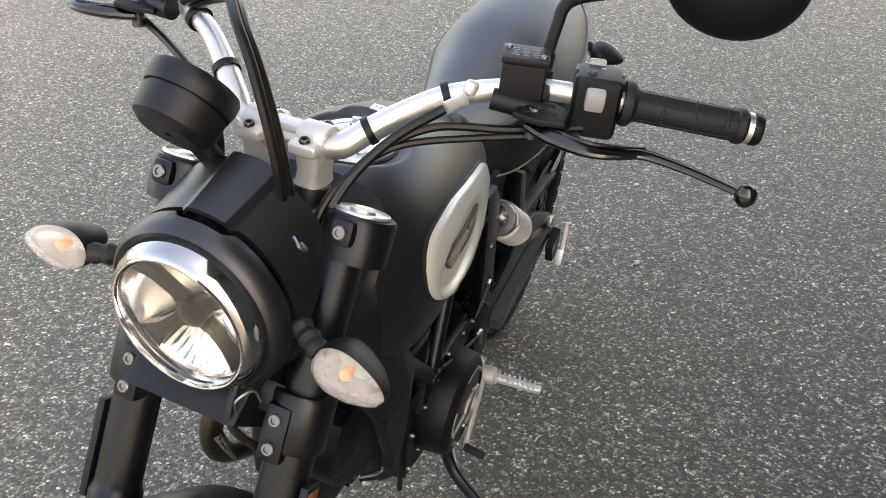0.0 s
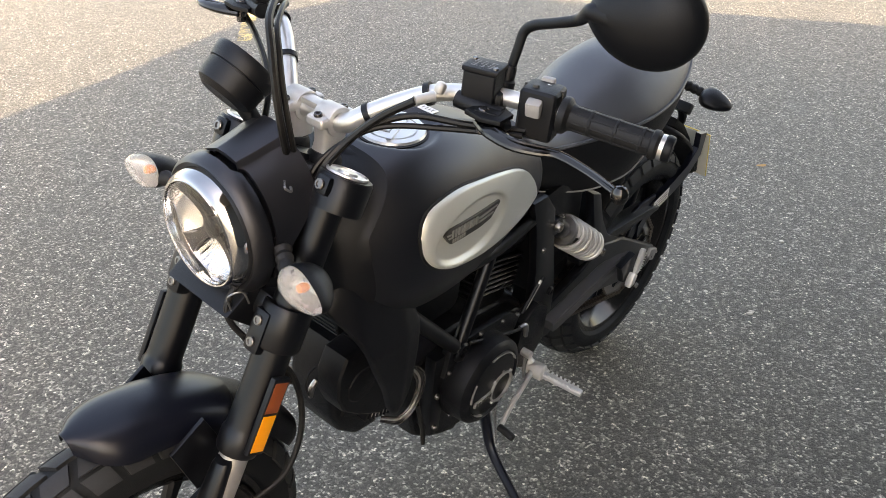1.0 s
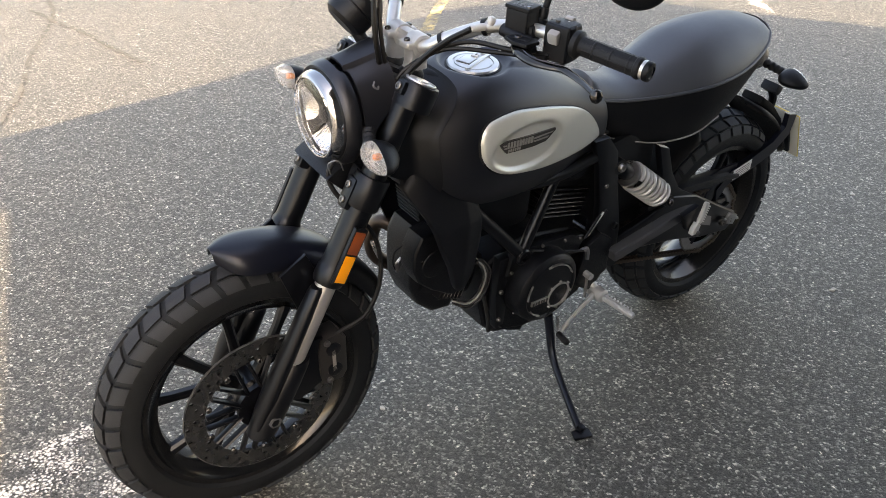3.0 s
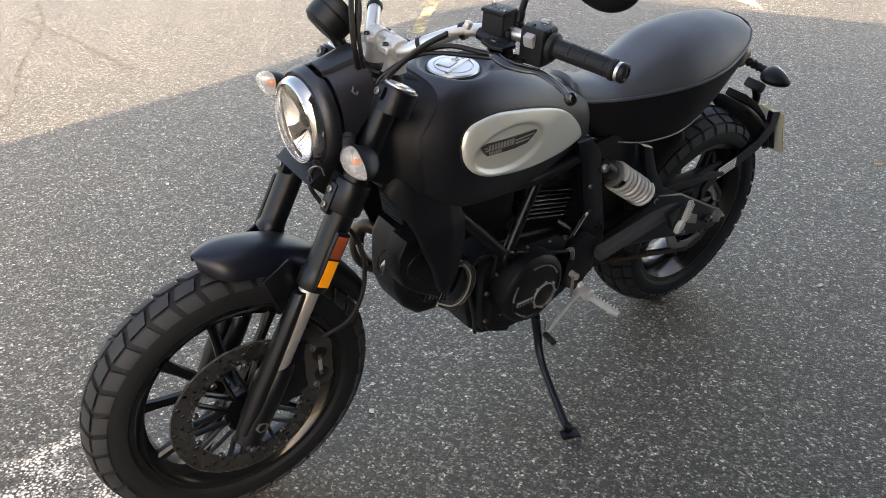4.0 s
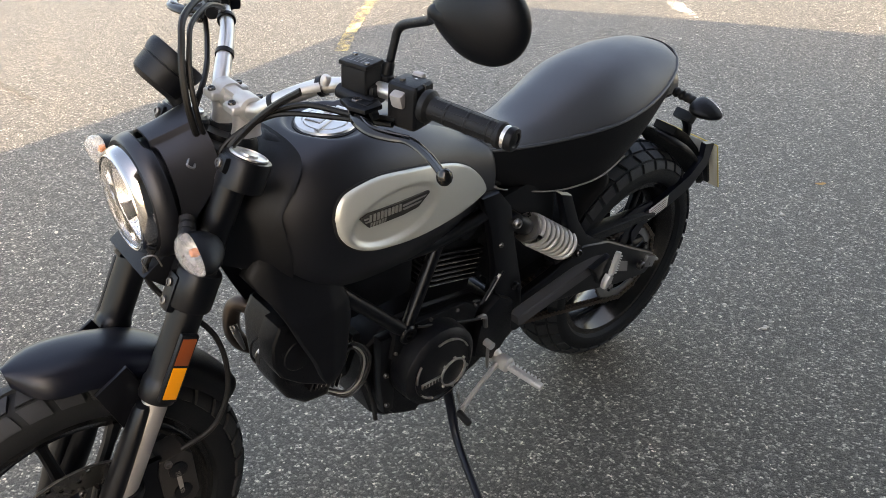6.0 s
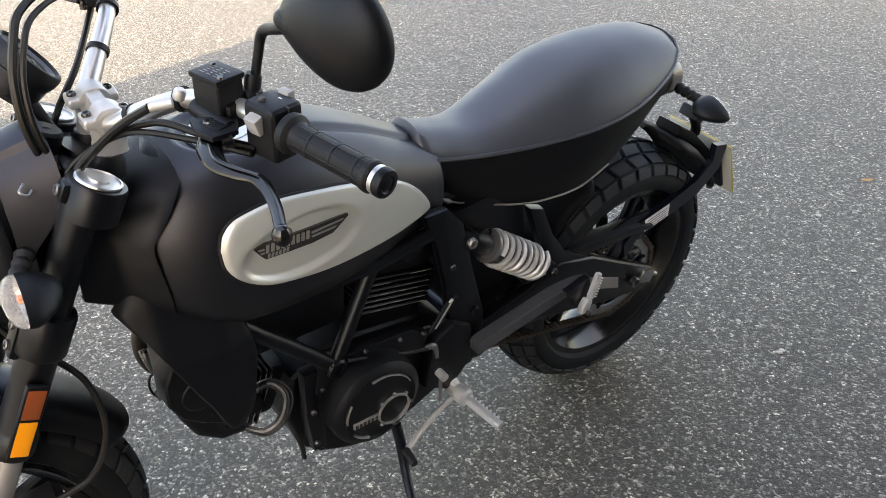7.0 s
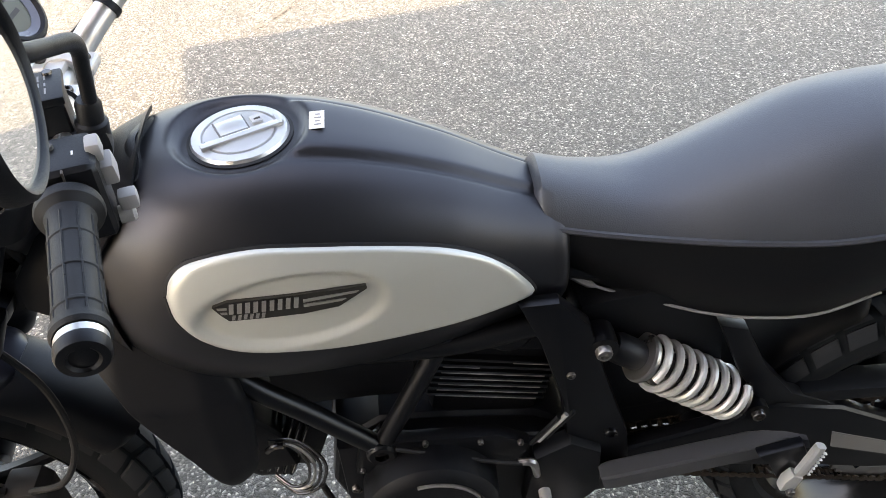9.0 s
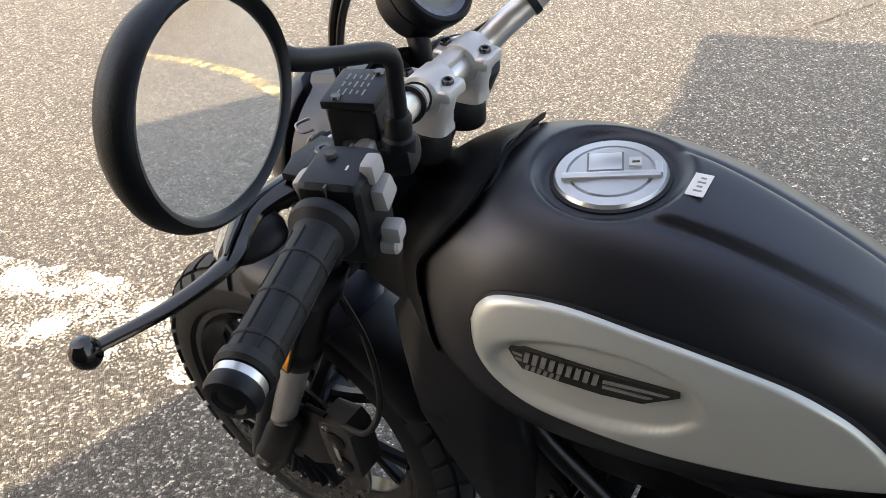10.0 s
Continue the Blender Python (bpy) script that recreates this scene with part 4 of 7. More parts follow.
LIP = [V(-0.090, 0.402, 0.902), V(-0.066, 0.424, 0.924), V(-0.042, 0.431, 0.933), V(0.0, 0.422, 0.936), V(0.042, 0.431, 0.933), V(0.066, 0.424, 0.924), V(0.090, 0.402, 0.902)]
lip = curve_pts(LIP, 6)
part("trim_lip", loft([[p + Vector((0, 0.003, -0.006)), p + Vector((0, -0.003 * h, -0.001 + 0.012 * h)), p + Vector((0, -0.006 - 0.006 * h, -0.001 + 0.011 * h)), p + Vector((0, -0.022, -0.004))] for p, h in [(p, math.sin(math.pi * min(1, (i + 1) / len(lip))) ** 1.1) for i, p in enumerate(lip)]]), PLASTIC, trim, "raised rubbery lip", 60)
for sx in (1, -1):
    bolt(trim, (0.103 * sx, 0.357, 0.781), (sx, 0, 0), 0.009, 0.006)


# lower side shroud beside the front cylinder
def shell(outline, xf, thick=0.006, rows=8):
    """A curved plate: outline (y, z), x given by xf(y, z)."""
    q = curve_pts([Vector((0, *p)) for p in outline + outline[:1]], 5)[:-1]
    cy, cz = sum(p.y for p in q) / len(q), sum(p.z for p in q) / len(q)
    bm = bmesh.new()
    layers = []
    for e in (0, -thick):
        rr = []
        for k in range(rows + 1):
            s = 1 - k / rows * 0.98
            rr.append(ring(bm, [Vector((xf(cy + (p.y - cy) * s, cz + (p.z - cz) * s) + e - (0.004 if k == 0 and e == 0 else 0), cy + (p.y - cy) * s, cz + (p.z - cz) * s)) for p in q]))
        for a, b in zip(rr, rr[1:]):
            bridge(bm, a, b)
        bm.faces.new(rr[-1])
        layers.append(rr)
    bridge(bm, layers[0][0], layers[1][0])
    return bm


SHROUD = [(0.300, 0.752), (0.318, 0.722), (0.335, 0.695), (0.352, 0.660), (0.378, 0.600), (0.402, 0.550), (0.420, 0.502), (0.434, 0.480), (0.456, 0.480), (0.478, 0.508), (0.484, 0.56), (0.490, 0.610), (0.482, 0.668), (0.462, 0.716), (0.41, 0.762), (0.33, 0.782)]


def shroud_x(y, z):
    lean = 0.36 * max(0, z - 0.655)                              # upper facet, facing the sky
    nose = 0.45 * max(0, 0.345 - y)
    return 0.150 - lean - nose - 0.28 * max(0, y - 0.440) - 0.06 * max(0, 0.56 - z)


for sx in (1, -1):
    sh = part("side_shroud", shell(SHROUD, shroud_x, 0.016, 12), SHROUD_BLACK, bike, "matte black plastic side shroud below the tank", 50)
    if sx < 0:
        for v in sh.data.vertices:
            v.co.x = -v.co.x * 0.72
        sh.data.flip_normals()

# ---- seat ----
SY = [0.865, 0.92, 1.0, 1.10, 1.20, 1.30, 1.38, 1.44, 1.475]
seat_w = herm(SY, [0.062, 0.068, 0.083, 0.112, 0.138, 0.139, 0.123, 0.103, 0.080])
seat_s = herm(SY, [0.806, 0.795, 0.788, 0.793, 0.806, 0.821, 0.838, 0.858, 0.874])
seat_t = herm(SY, [0.857, 0.838, 0.826, 0.863, 0.900, 0.914, 0.914, 0.908, 0.900])
seat_b = herm(SY, [0.755, 0.705, 0.672, 0.655, 0.668, 0.714, 0.768, 0.802, 0.820])


def seat_half(y):
    w, s, t, b = seat_w(y), seat_s(y), seat_t(y), seat_b(y)
    top = []
    for i in range(15):
        a = i / 14
        x = w * math.sin(a * math.pi / 2)
        top.append((x, s + 0.004 + (t - s - 0.004) * (1 - (x / w) ** 2.5) ** 0.8))
    side = []
    for i in range(1, 9):
        q = i / 8
        side.append((w + 0.005 * math.sin(q * math.pi) - 0.022 * q ** 2, s - (s - b) * q))
    return top, side


ys = [0.865 + (1.475 - 0.865) * i / 40 for i in range(41)]
seat_rings, cov_rings = [], []
for y in ys:
    top, side = seat_half(y)
    cov_rings.append([Vector((-x, y, z)) for x, z in top[:0:-1]] + [Vector((x, y, z)) for x, z in top])
    body = [(top[-1][0], top[-1][1] - 0.003)] + side + [(side[-1][0] * 0.4, side[-1][1] + 0.01)]
    seat_rings.append([Vector((x, y, z)) for x, z in body] + [Vector((-x, y, z)) for x, z in body[::-1]])
end = [Vector((p.x * 0.62, 1.498, 0.868 + (p.z - 0.868) * 0.85)) for p in seat_rings[-1]]
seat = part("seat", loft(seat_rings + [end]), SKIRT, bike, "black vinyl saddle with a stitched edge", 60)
ce = [Vector((p.x * 0.66, 1.500, p.z - 0.008)) for p in cov_rings[-1]]
cf = [Vector((p.x * 0.96, 0.857, p.z - 0.010)) for p in cov_rings[0]]
bm = loft([cf] + cov_rings + [ce], (True, True), closed=False)
part("seat_cover", bm, LEATHER, seat, "smooth black vinyl seat top with sky sheen in its colour", 60)
edge_l = [Vector((seat_w(y) + 0.0010, y, seat_s(y) + 0.003)) for y in ys]
edge = edge_l + [Vector((0.052, 1.496, 0.885)), Vector((0.025, 1.503, 0.888)), Vector((0, 1.505, 0.888)), Vector((-0.025, 1.503, 0.888)), Vector((-0.052, 1.496, 0.885))] + [Vector((-p.x, p.y, p.z)) for p in edge_l[::-1]]
# Piping takes LEATHER's raised colour as its pale highlight.
part("piping", tube(edge, 0.0042, 6, smooth=False), LEATHER, seat)
part("stitching", tube([p + Vector((-0.006 if p.x > 0 else 0.006, 0, 0.0042)) for p in edge], 0.0014, 5, smooth=False), STITCH, seat, "dark red stitching")
TRIM = [(0.895, 0.724), (0.935, 0.698), (1.0, 0.677), (1.07, 0.663), (1.13, 0.663), (1.20, 0.677), (1.27, 0.708)]
for sx in (1, -1):
    q = curve_pts([Vector((sx * (seat_w(y) - 0.015), y, z - 0.003)) for y, z in TRIM], 5)
    part("seat_trim", tube(q, [0.0055] * 5 + [0.002], 6, smooth=False), PIPING, seat, "thin grey trim strip along the seat's lower edge")

# seat base and tail
sub = part("subframe", tube([V(0.045, 0.86, 0.73), V(0.046, 1.0, 0.70), V(0.066, 1.15, 0.70), V(0.07, 1.32, 0.765), V(0.06, 1.45, 0.80), V(0, 1.49, 0.805), V(-0.06, 1.45, 0.80), V(-0.07, 1.32, 0.765), V(-0.066, 1.15, 0.70), V(-0.046, 1.0, 0.70), V(-0.045, 0.86, 0.73)], 0.013, 10), FRAMEB, bike, "black tubular rear subframe")
part("under_tray", loft([[Vector((x * w, y, z + 0.01 * (1 - x * x))) for x in (-1, -0.5, 0, 0.5, 1)] + [Vector((x * w, y, z - 0.02)) for x in (1, 0.5, 0, -0.5, -1)] for y, w, z in ((0.88, 0.05, 0.74), (1.05, 0.06, 0.71), (1.25, 0.075, 0.745), (1.48, 0.06, 0.81))]), PLASTIC, sub)
tail_lamp = part("tail_lamp", lathe([(0.004, -0.03), (0.040, -0.03), (0.046, -0.01), (0.048, 0.01), (0.046, 0.035), (0.004, 0.036)], (0, 1.495, 0.785), (0, 1, -0.2), 32), PLASTIC, bike, "round pale tail lamp in a black housing")
part("tail_lens", lathe([(0.004, 0.020), (0.043, 0.020), (0.0435, 0.05), (0.040, 0.070), (0.028, 0.081), (0.004, 0.084)], (0, 1.502, 0.784), (0, 1, -0.2), 32), TAILLENS, tail_lamp, "pale tail lamp lens")


# ---- indicators ----
def indicator(name, base, tip, facing, parent, m=None, label="black indicator with a clear lens and amber bulb"):
    """Stalk from base to tip, a teardrop shell, a lens facing along facing."""
    base, tip, f = Vector(base), Vector(tip), Vector(facing).normalized()
    out = (tip - base).normalized()
    out = (out - f * out.dot(f)).normalized()
    up = f.cross(out)
    if up.z < 0:
        up = -up
    c = tip + out * 0.030

    def sec(d, k, sh=0.0, zoff=0.0):
        pts = []
        for i in range(28):
            a = 2 * math.pi * i / 28
            ca, sa = math.cos(a), math.sin(a)
            w = 0.037 if ca < 0 else 0.043
            pts.append(c + out * (w * k * ca + sh) + up * (0.0225 * k * sa * (1 - 0.24 * ca) + zoff) + f * d)
        return pts
    body = part(name, loft([sec(0.004, 1.0), sec(-0.006, 1.02), sec(-0.016, 0.93, -0.001), sec(-0.029, 0.76, -0.004), sec(-0.041, 0.45, -0.007), sec(-0.047, 0.12, -0.009)], (False, True)), PLASTIC, parent, label, 60, m=m)
    inner = loft([sec(0.003, 0.96), sec(-0.008, 0.85), sec(-0.018, 0.55), sec(-0.021, 0.1)], (False, True))
    part("reflector", inner, LENS_IN, body)
    lens = loft([sec(0.0225, 0.10), sec(0.0205, 0.5), sec(0.0165, 0.77), sec(0.010, 0.93), sec(0.003, 0.965), sec(0.003, 0.990), sec(0.0112, 0.96), sec(0.0178, 0.79), sec(0.0218, 0.5), sec(0.024, 0.10)], (True, True))
    part("lens", lens, LENS, body, "clear ribbed lens").visible_shadow = False
    part("bulb", lathe([(0.001, -0.004), (0.005, -0.003), (0.0068, 0.004), (0.0055, 0.011), (0.001, 0.013)], c - f * 0.006 - out * 0.002, f, 16), BULB, body, "amber bulb")
    st = [base + (tip - base) * 0.93 * k / 8 for k in range(9)]
    part("stalk", tube(st, [0.010, 0.0135, 0.010, 0.0135, 0.010, 0.0125, 0.010, 0.012, 0.010], 12, n=1, smooth=False), RUBBER, body)
    return body


HF = Vector((0, -1, 0.14))

for sx in (1, -1):
    indicator("front_indicator", (0.090 * sx, 0.225, 0.905), (0.144 * sx, 0.195, 0.893 if sx > 0 else 0.908), HF + Vector((0.03 * sx, 0, 0)), bike, STEER)
    indicator("rear_indicator", (0.055 * sx, 1.535, 0.775), (0.118 * sx, 1.545, 0.765), (0, 1, 0.05), bike)

# ---- headlamp ----
HC = Vector((0.005, 0.168, 0.900))
HA = Vector((0, -1, -0.045)).normalized()          # where the lamp points
def notched(bm, y_from):
    """Cuts the rear edge of the shell back where the cowl's centre panel reaches forward."""
    for v in bm.verts:
        r = math.hypot(v.co.x - HC.x, v.co.z - HC.z)
        if v.co.y > y_from and r > 0.090:
            off = abs(math.degrees(math.atan2(v.co.z - HC.z, v.co.x - HC.x)) - PANEL_AT)
            v.co.y -= 0.0085 * min(1, max(0, (19 - off) / 4))
    return bm


PANEL_AT = 86.0
hl = part("headlamp", notched(lathe([(0.0855, -0.012), (0.0925, -0.008), (0.0975, -0.0125), (0.1005, -0.024), (0.1012, -0.0345), (0.0998, -0.0365), (0.086, -0.0365), (0.084, -0.08), (0.080, -0.12), (0.06, -0.145), (0.03, -0.152), (0.002, -0.153)], HC, HA, 120, caps=False), 0.190), MATTE, bike, "round headlamp in a matte black shell", 40, m=STEER)
part("bezel", lathe([(0.0858, -0.018), (0.0865, -0.009), (0.0855, -0.002), (0.0825, 0.006), (0.0785, 0.011), (0.0765, 0.0120), (0.075, 0.010)], HC, HA, 64, caps=False), DARK_CHROME, hl, "smoked chrome headlamp rim")
part("inner_rim", lathe([(0.0765, 0.0116), (0.0755, 0.0140), (0.0738, 0.0136), (0.0728, 0.008), (0.0728, -0.012)], HC, HA, 64, caps=False), CHROME, hl, "thin bright inner rim")
part("lamp_reflector", lathe([(0.0728, -0.004), (0.069, -0.014), (0.060, -0.024), (0.046, -0.032), (0.03, -0.037), (0.012, -0.039), (0.002, -0.039)], HC, HA, 64, caps=False), LAMP_IN, hl, "mirror-like lamp reflector")
ug, wg, _ = frame_of(HA)
# dark light guide: four arms of uneven width round a stepped hub
bm = bmesh.new()
for a, k in ((40, 1.0), (140, 1.25), (218, 0.9), (318, 1.25)):
    q = radians(a)
    d = ug * math.cos(q) + wg * math.sin(q)
    s_ = HA.cross(d)
    loft([[HC + d * r + s_ * w * k * i + HA * (h + 0.005 * j) for i, j in ((-1, -1), (1, -1), (1, 1), (-1, 1))] for r, w, h in ((0.004, 0.012, -0.016), (0.026, 0.0058, -0.016), (0.048, 0.0060, -0.013), (0.070, 0.012, -0.009))], bm=bm)
lathe([(0.002, -0.030), (0.013, -0.030), (0.018, -0.016), (0.015, -0.008), (0.009, -0.005), (0.002, -0.004)], HC, HA, 24, bm)
part("light_guide", bm, PLASTIC, hl, "dark X-shaped daytime light carrier")
part("bulb", lathe([(0.001, -0.034), (0.011, -0.034), (0.012, -0.024), (0.009, -0.020), (0.001, -0.020)], HC, HA, 20), CHROME, hl)
gl = part("lens", lathe([(0.002, 0.0240), (0.020, 0.0235), (0.038, 0.021), (0.057, 0.016), (0.0715, 0.010), (0.072, 0.003), (0.0738, 0.003), (0.0733, 0.011), (0.058, 0.018), (0.038, 0.023), (0.020, 0.0255), (0.002, 0.026)], HC, HA, 64), GLASS, hl, "clear domed glass")
gl.visible_shadow = False
# fluted segments over the foot and the head of the reflector
for lo_a, hi_a, n_ in ((228, 308, 10), (62, 118, 5)):
    for k in range(n_):
        a0, a1 = radians(lo_a + (hi_a - lo_a) * k / n_ + 0.4), radians(lo_a + (hi_a - lo_a) * (k + 1) / n_ - 0.4)
        am = (a0 + a1) / 2
        rows_ = []
        for r, h in ((0.022, -0.034), (0.040, -0.030), (0.056, -0.020), (0.068, -0.009)):
            rows_.append([HC + (ug * math.cos(q) + wg * math.sin(q)) * r + HA * (h + e) for q, e in ((a0, 0.0), (am, 0.0022), (a1, 0.0), (am, -0.003))])
        part("flute", loft(rows_), LAMP_IN, hl)

# cowl behind the lamp: a narrow crisp centre panel, raised towards the instrument
crings = []
cowl_at = sorted([-25 + 5.0 * i for i in range(47)] + [PANEL_AT + sg * e for sg in (-1, 1) for e in (11.2, 12.0, 14.6, 15.4, 17.5)])
for k in range(15):
    q = k / 14
    pts = []
    for deg in cowl_at:
        ca, sa = math.cos(radians(deg)), math.sin(radians(deg))
        e = abs(deg - PANEL_AT)
        top = min(1, max(0, (15.0 - e) / 3.4))
        r = 0.1030 + 0.004 * q + 0.020 * q ** 1.15 * max(0, sa) ** 2.2 + 0.0062 * top
        y0 = 0.2105 - 0.0085 * min(1, max(0, (18.2 - e) / 3.4))
        y1 = 0.282 - 0.055 * min(1, max(0, (32 - deg) / 30)) - 0.055 * min(1, max(0, (deg - 148) / 30))
        pts.append(Vector((0.003 + r * ca, y0 + (y1 - y0) * q, 0.897 + r * sa)))
    crings.append(pts)
bm = bmesh.new()
rs = [ring(bm, r) for r in crings]
ri = [ring(bm, [Vector((p.x * 0.96, p.y, 0.897 + (p.z - 0.897) * 0.96)) for p in r]) for r in crings]
for s in (rs, ri):
    for a, b in zip(s, s[1:]):
        bridge(bm, a, b, False)
bridge(bm, rs[0], ri[0], False), bridge(bm, rs[-1], ri[-1], False)
part("headlamp_cowl", bm, MATTE, bike, "matte black headlamp cowl with a raised centre", 28, m=STEER)
part("lamp_bracket", slab([(0.15, 0.80), (0.20, 0.835), (0.27, 0.83), (0.26, 0.77), (0.20, 0.755)], -0.07, 0.07, 0.006), PLASTIC, bike, "black headlamp bracket", m=STEER)

# ---- instrument: a round cup offset to the right, facing the rider ----
IC = Vector((-0.073, 0.291, 1.067))
IA = Vector((0.04, 0.76, 0.64)).normalized()
ins = part("instrument", lathe([(0.0035, -0.0435), (0.0317, -0.0435), (0.0422, -0.0361), (0.0446, -0.0271), (0.0449, -0.0093), (0.0454, -0.0082), (0.0432, -0.0074), (0.0432, -0.0058), (0.0462, -0.0051), (0.0484, 0.0036), (0.0488, 0.0144), (0.0467, 0.0189), (0.0432, 0.0199), (0.0397, 0.0154), (0.0380, 0.0090)], IC, IA, 56, caps=False), PLASTIC, bike, "round black instrument with a grey display", m=STEER)
part("dial_ring", lathe([(0.0428, 0.0181), (0.0401, 0.0133), (0.0324, 0.0104), (0.0315, 0.0123), (0.0401, 0.0157)], IC, IA, 48, caps=False), DIAL, ins, "dark blue-grey speed ring")
part("display", lathe([(0.0328, 0.0109), (0.0018, 0.0109)], IC, IA, 40, caps=False), LCD, ins, "grey liquid crystal display")
iu, iw, _ = frame_of(IA)
for a, b, w, h in ((-0.012, 0.008, 0.006, 0.012), (-0.002, 0.008, 0.006, 0.012), (0.010, 0.008, 0.006, 0.012), (0, -0.012, 0.03, 0.005)):
    mm = Matrix.Translation(IC + IA * 0.0122 + iu * a + iw * b) @ Matrix((iu, iw, IA)).transposed().to_4x4()
    part("display_bar", box((w, h, 0.0006), mm, 0), INK, ins)
part("bracket", tube([IC - IA * 0.034 + V(0.010, 0.010, 0), V(-0.040, 0.300, 0.985)], [0.014, 0.011], 12), PLASTIC, ins)
key = part("ignition_lock", lathe([(0.002, -0.02), (0.024, -0.02), (0.024, 0.008), (0.020, 0.012), (0.002, 0.012)], (0.002, 0.285, 1.0), SAX, 24), PLASTIC, bike, "black round ignition lock", m=STEER)
part("key_slot", box((0.003, 0.012, 0.002), Matrix.Translation((0.002, 0.290, 1.0108)) @ Matrix.Rotation(-RAKE, 4, "X"), 0.0005), INK, key)

# ---- handlebar ----
BAR = [V(0, 0.362, 1.018), V(0.055, 0.364, 1.020), V(0.082, 0.380, 1.038), V(0.120, 0.408, 1.064), V(0.160, 0.432, 1.084), V(0.225, 0.457, 1.098), V(0.27, 0.469, 1.101), V(0.36, 0.498, 1.096), V(0.455, 0.527, 1.090)]
RAD = [0.0143, 0.0143, 0.0140, 0.0128, 0.0118, 0.0115, 0.0111, 0.0111, 0.0111]
hb = part("handlebar", tube([Vector((-p.x, p.y, p.z)) for p in BAR[:0:-1]] + BAR, RAD[:0:-1] + RAD, 16), ALU, bike, "satin aluminium tapered handlebar", m=STEER)
for sx in (1, -1):
    base = Vector((0.034 * sx, 0.360, 1.0))
    rz = part("riser", loft([[base + Vector((0.0165 * k * a, 0.024 * k * b + dy, h)) for a, b in [(math.copysign(abs(math.cos(q)) ** 0.6, math.cos(q)), math.copysign(abs(math.sin(q)) ** 0.6, math.sin(q))) for q in [2 * math.pi * i / 20 for i in range(20)]]] for h, k, dy in ((-0.026, 1.0, -0.004), (-0.018, 0.92, -0.003), (-0.008, 0.90, -0.001), (0.006, 1.0, 0.001), (0.018, 1.06, 0.001))]), CAST, hb, "cast aluminium handlebar riser")
    part("riser_base", lathe([(0.004, -0.055), (0.027, -0.055), (0.025, -0.035), (0.021, -0.026), (0.004, -0.026)], base + Vector((0, -0.004, 0)), (0, 0.2, 1), 22), PLASTIC, hb)
    cbm = lathe([(0.0145, -0.0165), (0.0215, -0.0165), (0.0225, -0.0145), (0.0225, 0.0145), (0.0215, 0.0165), (0.0145, 0.0165)], base + Vector((0, 0.002, 0.019)), (1, 0, 0), 32, caps=False, closed=True)
    box((0.034, 0.066, 0.015), Matrix.Translation(base + Vector((0, 0.001, 0.0225))), 0.006, cbm, 3)
    cp = part("clamp_cap", cbm, CAST, hb)
    for dy in (-0.023, 0.023):
        bolt(cp, base + Vector((0, dy, 0.0285)), (0, 0.15 * (1 if dy > 0 else -1), 1), 0.0062, 0.006, DARKSTEEL)
part("clamp_bridge", box((0.05, 0.02, 0.010), Matrix.Translation((0, 0.360, 1.032)), 0.003), CAST, hb)


def at_bar(x):
    line = curve_pts(BAR, 10)
    for a, b in zip(line, line[1:]):
        if a.x <= x <= b.x:
            t = (x - a.x) / (b.x - a.x)
            return a + (b - a) * t, (b - a).normalized()
    return line[-1], (line[-1] - line[-2]).normalized()


